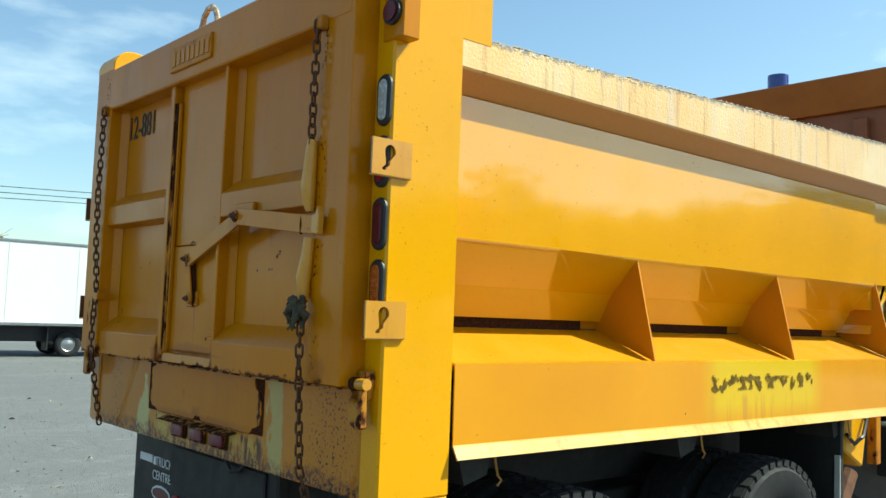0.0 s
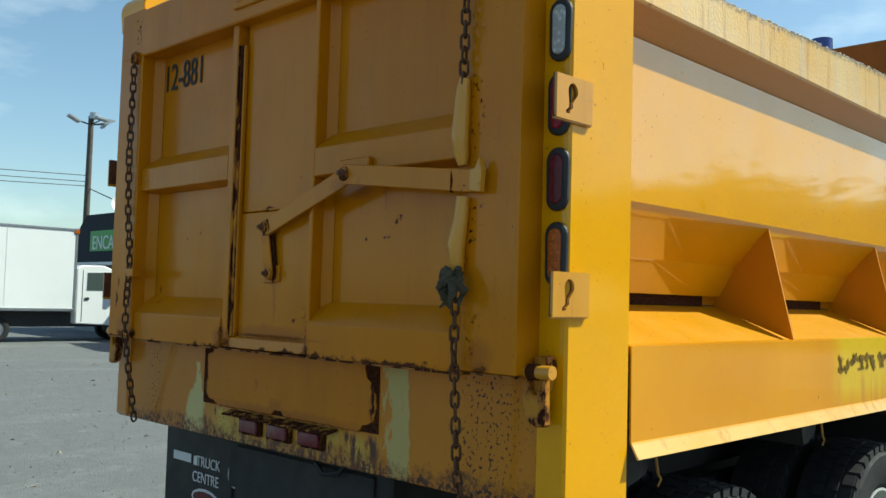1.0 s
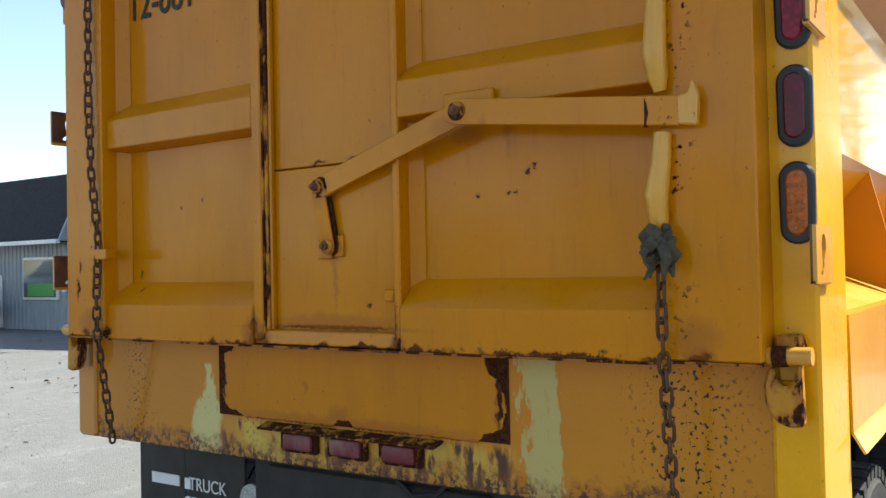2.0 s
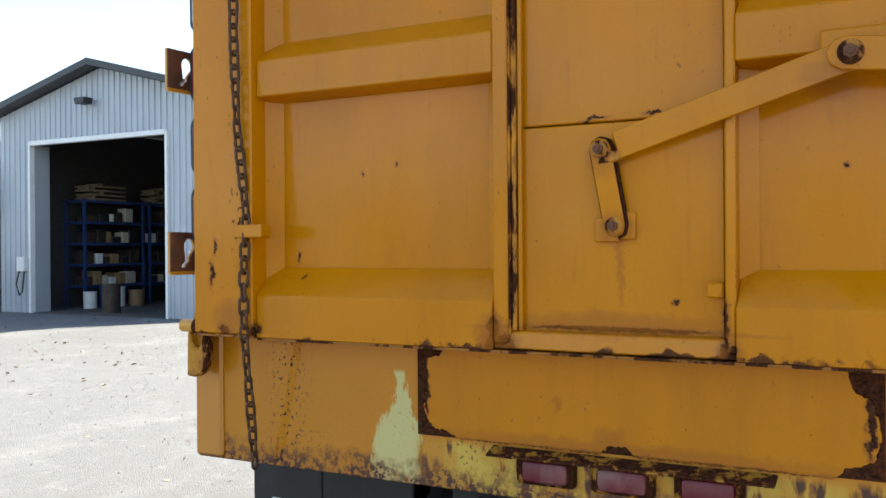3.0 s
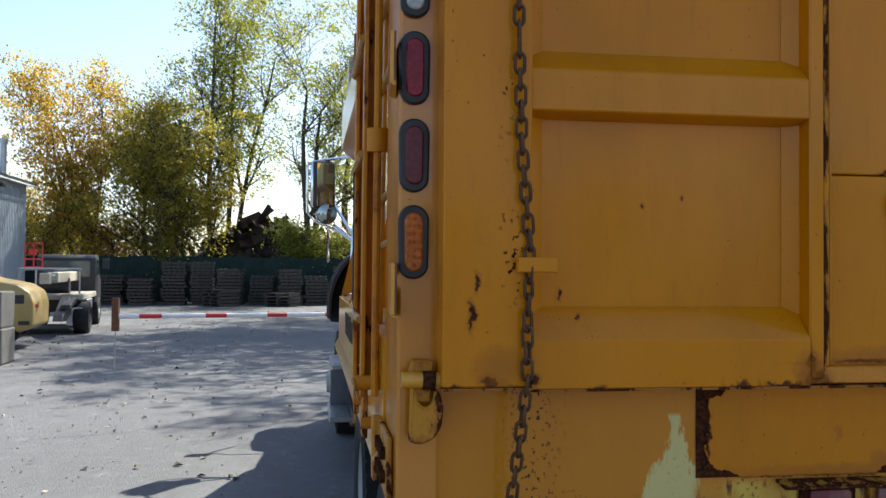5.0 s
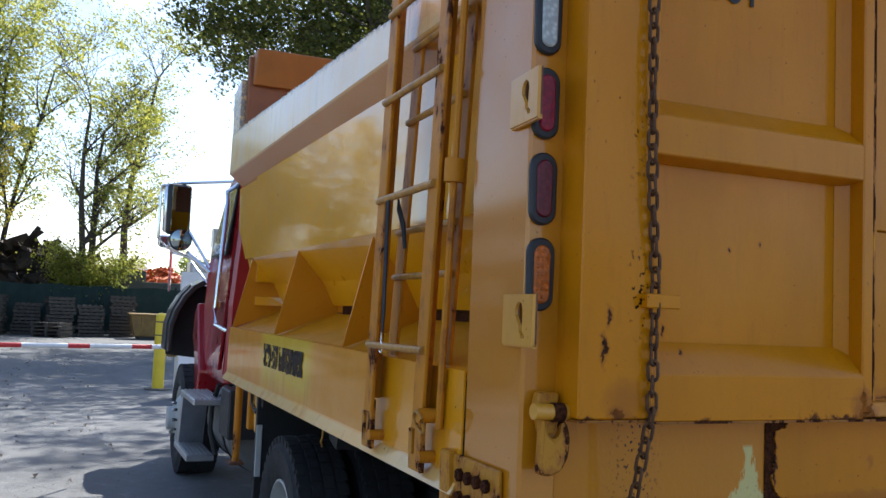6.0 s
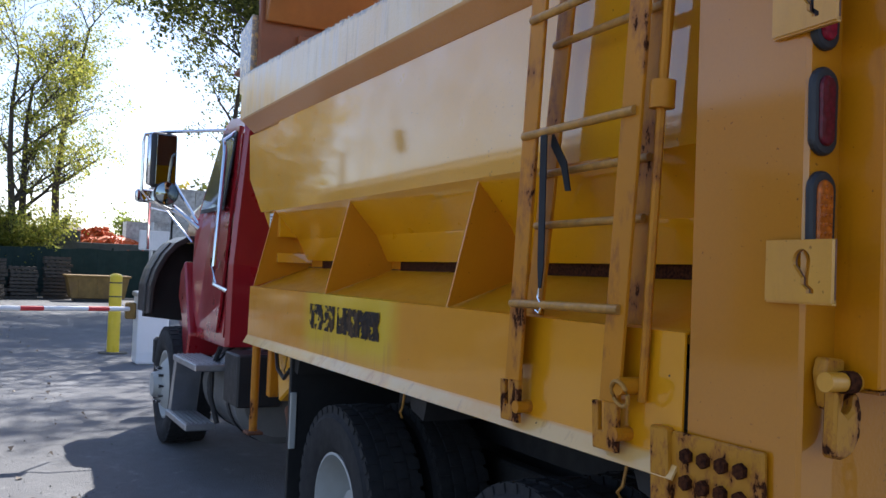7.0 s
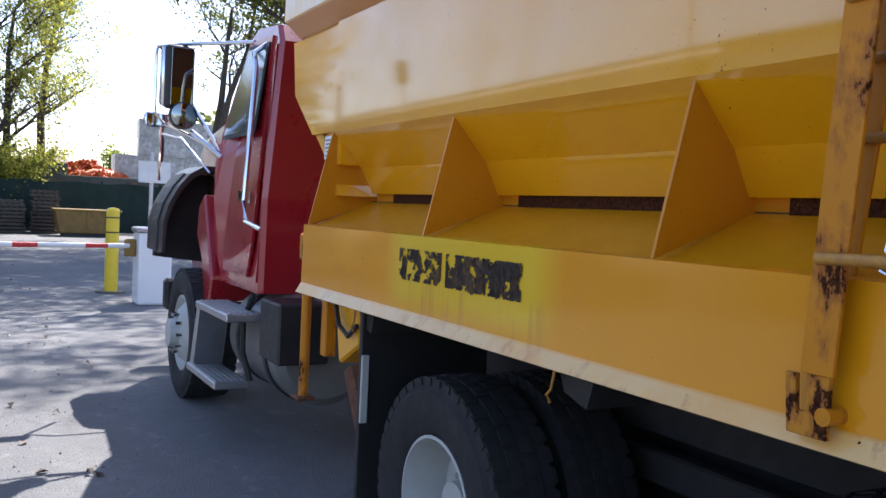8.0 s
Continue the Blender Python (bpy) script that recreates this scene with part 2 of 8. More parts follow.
M["decal"] = plain("scraped_decal_residue", (0.035, 0.022, 0.016), 0.7, vary=0.4, scale=25, dirt=(0.26, 0.13, 0.03), dirt_amount=0.75, bump=0.3)
M["rubber"] = plain("tyre_rubber", (0.012, 0.0125, 0.014), 0.8, vary=0.3, scale=9, dirt=(0.035, 0.033, 0.03), dirt_amount=0.35, bump=0.3)
M["black"] = plain("black_plastic", (0.015, 0.015, 0.017), 0.5, vary=0.3)
M["chassis"] = plain("greasy_chassis_black", (0.018, 0.017, 0.017), 0.7, vary=0.4, scale=5, dirt=(0.06, 0.05, 0.04), bump=0.3)
M["flap"] = plain("black_rubber_flap", (0.012, 0.012, 0.013), 0.6, vary=0.3, scale=5, dirt=(0.05, 0.05, 0.05))
M["white_rim"] = plain("white_painted_steel", (0.42, 0.43, 0.41), 0.45, vary=0.12, scale=5, dirt=(0.30, 0.26, 0.2), dirt_amount=0.35)
M["red"] = plain("dark_red_truck_paint", (0.33, 0.009, 0.016), 0.3, 0.0, 0.9, vary=0.12, scale=2, bump=0.03, dirt=(0.25, 0.06, 0.03), dirt_amount=0.25)
M["chrome"] = plain("polished_chrome", (0.75, 0.76, 0.78), 0.12, 1.0, vary=0.06, bump=0.02)
M["alu"] = plain("ribbed_aluminium", (0.42, 0.43, 0.45), 0.38, 0.9, vary=0.15, scale=8, dirt=(0.25, 0.24, 0.22))
M["text_black"] = plain("black_lettering", (0.012, 0.012, 0.014), 0.6, vary=0.2)
M["text_white"] = plain("white_lettering", (0.75, 0.75, 0.75), 0.6, vary=0.15)
M["rag"] = plain("greasy_rag", (0.075, 0.062, 0.034), 0.9, vary=0.6, scale=25, dirt=(0.03, 0.03, 0.025), bump=0.6)
M["strap"] = plain("black_webbing", (0.014, 0.014, 0.015), 0.8, vary=0.3)


def lens_material(name, base, rough=0.3):
    m = Mat(name, rough=rough, coat=0.12, coat_rough=0.05)
    m.b.inputs["Specular IOR Level"].default_value = 0.25
    v = m.n.new("ShaderNodeTexVoronoi")
    v.inputs["Scale"].default_value = 70
    m.l.new(m.tc.outputs["Object"], v.inputs["Vector"])
    m.color(m.mix(m.ramp(v.outputs["Distance"], 0.0, 0.6), base, tuple(q * 0.55 for q in base)))
    m.bump(v.outputs["Distance"], 0.3, 0.004)
    return m.m


M["lens_red"] = lens_material("red_lamp_lens", (0.34, 0.008, 0.03))
M["lens_dark"] = lens_material("dark_red_lamp_lens", (0.15, 0.008, 0.018))
M["lens_amber"] = lens_material("amber_lamp_lens", (0.58, 0.13, 0.008))
M["lens_white"] = lens_material("clear_lamp_lens", (0.62, 0.64, 0.62))


def glass_material(name, tint=(0.9, 0.95, 0.95), rough=0.0):
    m = Mat(name, rough=rough)
    m.color(tint)
    m.b.inputs["Transmission Weight"].default_value = 1.0
    m.b.inputs["IOR"].default_value = 1.45
    return m.m


M["glass"] = glass_material("window_glass", (0.78, 0.88, 0.86))
# tint lowered to stand for the dark surroundings in the door mirrors
mir = Mat("mirror_glass", rough=0.02, metal=1.0)
mir.color((0.30, 0.34, 0.35))
M["mirror"] = mir.m
# brighter copy for the hood mirrors, which show the sky
hood_mir = Mat("bright_mirror_glass", rough=0.02, metal=1.0)
hood_mir.color((0.70, 0.74, 0.78))
M["hood_glass"] = hood_mir.m


def asphalt():
    m = Mat("worn_asphalt_yard", rough=0.9)
    big = m.noise(0.12, 5, 0.55)
    mid = m.noise(1.1, 7, 0.7)
    fine = m.noise(45, 6, 0.75)
    c = m.mix(m.ramp(big, 0.35, 0.65), (0.120, 0.126, 0.133), (0.156, 0.163, 0.170))
    c = m.mix(m.ramp(mid, 0.35, 0.7), c, (0.146, 0.152, 0.158))
    dust = m.ramp(m.noise(0.35, 6, 0.65, (1, 2.2, 1), (9, 3, 0)), 0.52, 0.68, 0, 0.55)
    c = m.mix(dust, c, (0.235, 0.241, 0.245))
    c = m.mix(m.ramp(fine, 0.42, 0.66, 0.0, 0.5), c, (0.10, 0.098, 0.096))
    stones = m.n.new("ShaderNodeTexVoronoi")
    stones.inputs["Scale"].default_value = 85
    m.l.new(m.tc.outputs["Object"], stones.inputs["Vector"])
    c = m.mix(m.ramp(stones.outputs["Distance"], 0.0, 0.3, 0.4, 0.0), c, (0.33, 0.32, 0.31))
    c = m.mix(m.ramp(m.noise(7, 7, 0.75, shift=(2, 6, 0)), 0.38, 0.62, 0.5, 0.0), c, (0.105, 0.103, 0.100))
    c = m.mix(m.ramp(m.noise(3.2, 8, 0.8, shift=(7, 1, 0)), 0.56, 0.66, 0.0, 0.55), c, (0.26, 0.264, 0.262))
    crack = m.n.new("ShaderNodeTexVoronoi")
    crack.feature = "DISTANCE_TO_EDGE"
    crack.inputs["Scale"].default_value = 0.33
    bent = m.n.new("ShaderNodeVectorMath")
    wob = m.n.new("ShaderNodeTexNoise")
    wob.inputs["Scale"].default_value = 0.9
    wob.inputs["Detail"].default_value = 6
    m.l.new(m.tc.outputs["Object"], wob.inputs["Vector"])
    m.l.new(m.tc.outputs["Object"], bent.inputs[0])
    m.l.new(wob.outputs["Color"], bent.inputs[1])
    m.l.new(bent.outputs["Vector"], crack.inputs["Vector"])
    line = m.math("MULTIPLY", m.ramp(crack.outputs["Distance"], 0.012, 0.003), m.ramp(m.noise(0.5, 3, 0.5, shift=(3, 3, 0)), 0.48, 0.56))
    c = m.mix(m.math("MULTIPLY", line, 0.22), c, (0.07, 0.07, 0.07))
    m.color(c)
    m.bump(m.math("ADD", fine, m.math("SUBTRACT", m.math("MULTIPLY", stones.outputs["Distance"], 0.5), m.math("MULTIPLY", line, 0.3))), 0.7, 0.015)
    return m.m


M["asphalt"] = asphalt()


def rail_paint():
    """Rail: pale paint, rust runs from the top edge, grit on the crown, shade painted on the underside."""
    m = Mat("pale_rail_paint", rough=0.4, coat=0.8, coat_rough=0.1)
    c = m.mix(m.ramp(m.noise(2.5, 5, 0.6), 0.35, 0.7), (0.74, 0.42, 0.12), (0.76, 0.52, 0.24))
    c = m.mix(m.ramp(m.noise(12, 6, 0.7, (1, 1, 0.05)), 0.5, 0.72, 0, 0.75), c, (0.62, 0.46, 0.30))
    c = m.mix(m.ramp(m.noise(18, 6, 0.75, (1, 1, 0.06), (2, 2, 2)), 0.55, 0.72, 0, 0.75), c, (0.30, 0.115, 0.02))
    # underside shade put into the colour: deep orange below the fold
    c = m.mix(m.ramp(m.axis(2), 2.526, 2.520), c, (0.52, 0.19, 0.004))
    top = m.math("SUBTRACT", m.axis(2), m.math("MULTIPLY", m.axis(0), 0.042))
    crown = m.math("MULTIPLY", m.ramp(m.math("ADD", top, m.math("MULTIPLY", m.noise(25, 5, 0.7), 0.07)), 2.645, 2.665), m.ramp(m.noise(30, 4, 0.7), 0.40, 0.52))
    c = m.mix(crown, c, m.mix(m.noise(70, 3, 0.6), (0.09, 0.05, 0.03), (0.45, 0.36, 0.26)))
    m.color(c)
    m.bump(m.math("ADD", m.noise(70, 3, 0.6), m.math("MULTIPLY", crown, 2.0)), 0.3, 0.01)
    return m.m


def apron_paint():
    """Apron: yellow darkened for the shaded rear, pale bare streaks beside the middle, rust along the foot, bare chips.
    """
    m = Mat("rusting_apron_paint", rough=0.5, coat=0.45, coat_rough=0.07)
    m.b.inputs["Specular IOR Level"].default_value = 0.2
    c = m.mix(m.ramp(m.noise(1.5, 5, 0.6), 0.3, 0.7), (0.45, 0.160, 0.002), (0.52, 0.190, 0.003))
    c = m.mix(m.ramp(m.noise(7, 6, 0.7, (1, 1, 0.12)), 0.55, 0.78, 0, 0.5), c, RUST_LIGHT)
    wob = m.math("MULTIPLY", m.math("SUBTRACT", m.noise(11, 6, 0.65, (1, 1, 0.35)), 0.5), 0.22)
    yy = m.math("ADD", m.axis(1), wob)
    low = m.ramp(m.axis(2), 1.31, 1.30)
    for at, w, tint, cut in ((0.60, 0.014, (0.52, 0.44, 0.17), True), (-0.625, 0.062, (0.44, 0.335, 0.11), False)):
        d = m.math("ABSOLUTE", m.math("SUBTRACT", yy, at), 0)
        if cut:
            d = m.math("SUBTRACT", d, m.ramp(m.axis(2), 1.27, 1.12, 0.0, 0.048))
        k = m.ramp(d, w + 0.008, w)
        k = m.math("MULTIPLY", k, m.ramp(m.noise(16, 5, 0.7, (1, 1, 0.3), (1, 7, 3)), 0.32, 0.46))
        if cut:
            k = m.math("MULTIPLY", k, low)
        c = m.mix(k, c, tint)
    # pale yellow patches and rust between the marker lamps
    strip = m.math("MULTIPLY", m.ramp(m.axis(2), 1.145, 1.125), m.ramp(m.math("ABSOLUTE", m.axis(1), 0), 0.56, 0.52))
    blot = m.noise(15, 4, 0.55, (1, 1, 0.35), (2, 9, 4))
    c = m.mix(m.math("MULTIPLY", strip, m.ramp(blot, 0.44, 0.48)), c, m.mix(m.ramp(m.noise(9, 3, 0.5, (1, 1, 0.5)), 0.4, 0.6), (0.52, 0.34, 0.05), (0.46, 0.20, 0.012)))
    c = m.mix(m.math("MULTIPLY", strip, m.ramp(blot, 0.48, 0.42)), c, (0.070, 0.026, 0.014))
    # rust creeping up from the foot
    creep = m.math("ADD", m.axis(2), m.math("MULTIPLY", m.math("SUBTRACT", m.noise(9, 7, 0.7), 0.5), 0.22))
    c = m.mix(m.ramp(creep, 1.085, 1.03, 0, 0.5), c, (0.26, 0.080, 0.010))
    c = m.mix(m.math("MULTIPLY", m.ramp(creep, 1.085, 1.025), m.ramp(m.noise(48, 5, 0.65, shift=(3, 3, 3)), 0.47, 0.52)), c, m.mix(m.noise(90, 4, 0.6), RUST_DARK, (0.11, 0.036, 0.016)))
    # chips in clusters
    chips = m.ramp(m.noise(78, 3, 0.5), 0.595, 0.615)
    where = m.math("MAXIMUM", m.near(1, 0.955, 0.015, 0.075), m.near(1, -1.0, 0.06, 0.12))
    where = m.math("MAXIMUM", where, m.ramp(m.noise(2.6, 3, 0.5, shift=(8, 1, 1)), 0.60, 0.72))
    chips = m.math("MULTIPLY", chips, where)
    c = m.mix(chips, c, RUST_DARK)
    m.color(c)
    m.bump(m.math("SUBTRACT", m.noise(60, 3, 0.6), chips), 0.3, 0.006)
    return m.m


def skirt_paint():
    """Skirt: orange-yellow, brighter sprayed patch round the old decal, paler lower lip."""
    m = Mat("skirt_paint", rough=0.36, coat=0.6, coat_rough=0.08)
    m.b.inputs["Specular IOR Level"].default_value = 0.25
    c = m.mix(m.ramp(m.noise(1.2, 5, 0.6), 0.3, 0.7), (0.62, 0.244, 0.002), (0.69, 0.286, 0.003))
    lip = m.ramp(m.axis(2), 1.192, 1.182)
    c = m.mix(m.math("MULTIPLY", lip, m.ramp(m.noise(5, 6, 0.7), 0.3, 0.55, 0.5, 0.95)), c, (0.66, 0.42, 0.15))
    c = m.mix(m.math("MULTIPLY", lip, m.ramp(m.noise(14, 6, 0.7, (1, 1, 0.4)), 0.58, 0.70, 0, 0.6)), c, (0.33, 0.15, 0.05))
    haze = m.math("MULTIPLY", m.near(0, 2.40, 0.43, 0.16), m.ramp(m.axis(2), 1.17, 1.27))
    c = m.mix(m.math("MULTIPLY", haze, 0.72), c, (0.66, 0.47, 0.012))
    run = m.math("MULTIPLY", m.near(0, 2.35, 0.4, 0.08), m.math("MULTIPLY", m.ramp(m.axis(2), 1.33, 1.29), m.ramp(m.noise(22, 5, 0.6, (1, 1, 0.05)), 0.50, 0.62, 0, 0.65)))
    c = m.mix(run, c, (0.50, 0.22, 0.03))
    sp = m.ramp(m.noise(44, 2, 0.4), 0.765, 0.78)
    c = m.mix(sp, c, RUST_DARK)
    m.color(c)
    m.set("Roughness", m.ramp(m.noise(7, 5, 0.6), 0.3, 0.8, 0.28, 0.5))
    m.bump(m.noise(1.4, 2, 0.4), 0.2, 0.02)
    return m.m


M["board"] = yellow_paint("matt_shelf_paint", (0.58, 0.245, 0.002), spec=0.2, spots=0.1, streaks=0.1, coat=0.2, dull=0.4, pale=0.15)
M["rail"] = rail_paint()
M["apron"] = apron_paint()
M["skirt"] = skirt_paint()
M["fin"] = yellow_paint("matt_gusset_paint", (0.58, 0.208, 0.002), spec=0.25, spots=0.15, streaks=0.15, coat=0.25, dull=0.42, pale=0.15)
M["plate"] = yellow_paint("keyhole_plate_paint", (0.66, 0.30, 0.02), spots=0.5, streaks=0.35, coat=0.4, dull=0.4, pale=0.4, grime=0.5)
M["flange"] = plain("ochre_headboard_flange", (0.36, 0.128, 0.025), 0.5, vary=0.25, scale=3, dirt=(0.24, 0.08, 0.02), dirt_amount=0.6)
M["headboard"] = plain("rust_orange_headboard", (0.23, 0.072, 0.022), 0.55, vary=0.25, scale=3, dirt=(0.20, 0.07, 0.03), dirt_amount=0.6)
M["rung"] = plain("worn_rung_paint", (0.48, 0.23, 0.035), 0.45, 0.1, vary=0.4, scale=25, dirt=(0.16, 0.07, 0.03), dirt_amount=0.7)
M["marker"] = plain("faded_red_lens", (0.15, 0.012, 0.02), 0.5, coat=0.1, vary=0.35, scale=20, dirt=(0.30, 0.20, 0.16), dirt_amount=0.5)

# ---- building helpers ----


def part(name, bm, material, parent=None, label="", smooth=False):
    me = bpy.data.meshes.new(name)
    bmesh.ops.recalc_face_normals(bm, faces=bm.faces[:])
    bm.to_mesh(me)
    bm.free()
    me.materials.append(M[material] if isinstance(material, str) else material)
    if smooth:
        me.polygons.foreach_set("use_smooth", [True] * len(me.polygons))
        me.set_sharp_from_angle(angle=radians(38))
    ob = new(name, me)
    if parent is not None:
        ob.parent = parent
    if label:
        ob["label"] = label
    return ob


def thing(name, label, category, group="", at=(0, 0, 0), rz=0.0):
    ob = new(name)
    ob.empty_display_size = 0.2
    ob.matrix_basis = pose(*at, 0, 0, rz)
    return tagged(ob, label, category, group)


def box(x0, x1, y0, y1, z0, z1, bevel=0.0, bm=None, seg=1):
    own = bmesh.new()
    bmesh.ops.create_cube(own, size=1.0)
    for v in own.verts:
        v.co = Vector((x0 + (v.co.x + 0.5) * (x1 - x0), y0 + (v.co.y + 0.5) * (y1 - y0), z0 + (v.co.z + 0.5) * (z1 - z0)))
    if bevel > 0:
        bmesh.ops.bevel(own, geom=own.edges[:], offset=bevel, segments=seg, affect="EDGES", profile=0.5)
    return own if bm is None else add(bm, own)


def add(bm, other, m=None):
    """Copies other into bm."""
    if m is not None:
        other.transform(m)
    me = bpy.data.meshes.new("tmp")
    other.to_mesh(me)
    other.free()
    bm.from_mesh(me)
    bpy.data.meshes.remove(me)
    return bm


def prism(points, axis, a, b, bevel=0.0, bm=None, seg=1):
    """A polygon, given in the two other axes in order, drawn out along an axis from a to b."""
    own = bmesh.new()
    rows = []
    for s in (a, b):
        row = []
        for p, q in points:
            co = {"x": (s, p, q), "y": (p, s, q), "z": (p, q, s)}[axis]
            row.append(own.verts.new(co))
        rows.append(row)
    own.faces.new(rows[0])
    own.faces.new(rows[1][::-1])
    n = len(points)
    for i in range(n):
        own.faces.new((rows[0][i], rows[0][(i + 1) % n], rows[1][(i + 1) % n], rows[1][i]))
    bmesh.ops.recalc_face_normals(own, faces=own.faces[:])
    if bevel > 0:
        bmesh.ops.bevel(own, geom=own.edges[:], offset=bevel, segments=seg, affect="EDGES", profile=0.5)
    return own if bm is None else add(bm, own)


def rod(p0, p1, r, n=10, bm=None, r1=None):
    p0, p1 = Vector(p0), Vector(p1)
    own = bmesh.new()
    d = p1 - p0
    bmesh.ops.create_cone(own, cap_ends=True, segments=n, radius1=r, radius2=r if r1 is None else r1, depth=d.length)
    own.transform(Matrix.Translation((p0 + p1) / 2) @ d.to_track_quat("Z", "Y").to_matrix().to_4x4())
    return own if bm is None else add(bm, own)


def pipe(points, r, n=8, bm=None, closed=False):
    """A round tube along a line of points."""
    own = bmesh.new() if bm is None else bm
    pts = [Vector(p) for p in points]
    rings = []
    k = len(pts)
    up = Vector((0.13, 0.27, 0.95))
    for i, p in enumerate(pts):
        a = pts[(i - 1) % k] if closed or i > 0 else p
        b = pts[(i + 1) % k] if closed or i < k - 1 else p
        d = (b - a).normalized()
        u = d.cross(up)
        if u.length < 0.05:
            u = d.cross(Vector((1, 0, 0)))
        u.normalize()
        w = d.cross(u)
        rr = r[i] if isinstance(r, (list, tuple)) else r
        rings.append([own.verts.new(p + rr * (math.cos(2 * math.pi * j / n) * u + math.sin(2 * math.pi * j / n) * w)) for j in range(n)])
    for i in range(k if closed else k - 1):
        A, B = rings[i], rings[(i + 1) % k]
        for j in range(n):
            own.faces.new((A[j], A[(j + 1) % n], B[(j + 1) % n], B[j]))
    if not closed:
        own.faces.new(rings[0][::-1])
        own.faces.new(rings[-1])
    return own


def lathe(profile, n=32, closed=False):
    """Turns a profile of (radius, along) round the y axis."""
    own = bmesh.new()
    rings = []
    for j in range(n):
        a = 2 * math.pi * j / n
        rings.append([own.verts.new((r * math.cos(a), y, r * math.sin(a))) for r, y in profile])
    k = len(profile)
    for j in range(n):
        A, B = rings[j], rings[(j + 1) % n]
        for i in range(k if closed else k - 1):
            own.faces.new((A[i], A[(i + 1) % k], B[(i + 1) % k], B[i]))
    return own


def sheet(profile, axis, a, b, thick, bm=None):
    """A bent plate: an open line of points in the two other axes, thickened, drawn out along an axis."""
    pts = [Vector(p) for p in profile]
    off = []
    for i, p in enumerate(pts):
        d0 = (p - pts[i - 1]).normalized() if i > 0 else None
        d1 = (pts[i + 1] - p).normalized() if i < len(pts) - 1 else None
        n0 = Vector((-d0.y, d0.x)) if d0 else Vector((-d1.y, d1.x))
        n1 = Vector((-d1.y, d1.x)) if d1 else n0
        n = (n0 + n1).normalized()
        off.append(p + n * thick / max(0.3, n.dot(n0)))
    return prism([tuple(p) for p in pts] + [tuple(p) for p in reversed(off)], axis, a, b, bm=bm)


def letters(name, body, size, material, parent, m, extrude=0.002, label=""):
    cu = bpy.data.curves.new(name, "FONT")
    cu.body, cu.size, cu.extrude = body, size, extrude
    cu.align_x, cu.align_y = "CENTER", "CENTER"
    tmp = bpy.data.objects.new(name, cu)
    scene.collection.objects.link(tmp)
    me = bpy.data.meshes.new_from_object(tmp.evaluated_get(bpy.context.evaluated_depsgraph_get()))
    bpy.data.objects.remove(tmp)
    me.transform(m)
    me.materials.clear()
    me.materials.append(M[material])
    ob = new(name, me)
    ob.parent = parent
    if label:
        ob["label"] = label
    return ob


# ---- ground ----
g = bmesh.new()
bmesh.ops.create_grid(g, x_segments=2, y_segments=2, size=900)
ground = tagged(part("ground", g, "asphalt"), "worn grey asphalt yard with dust, gravel and fallen leaves", "ground", kind="structure")
M["cabglass"] = plain("dark_cab_glass", (0.07, 0.09, 0.085), 0.03, coat=1.0, vary=0.1, bump=0.0)
M["tank"] = plain("pale_tank_paint", (0.17, 0.17, 0.165), 0.4, 0.2, vary=0.15, scale=4, dirt=(0.28, 0.24, 0.2), dirt_amount=0.5)
M["fender_dark"] = plain("dark_fender", (0.016, 0.009, 0.009), 0.5, coat=0.2, vary=0.4, scale=4)
M["beacon_blue"] = plain("blue_beacon_lens", (0.01, 0.03, 0.25), 0.2, coat=0.6, vary=0.1)

# ---- the dump truck ----
truck = thing("dump_truck", "worn yellow dump truck with a dark red cab on asphalt", "dump truck")
FRONT = 4.42      # the box's front end
FINS = (1.48, 2.70, 3.92)


def rail_top(x):
    return 2.63 + 0.042 * x


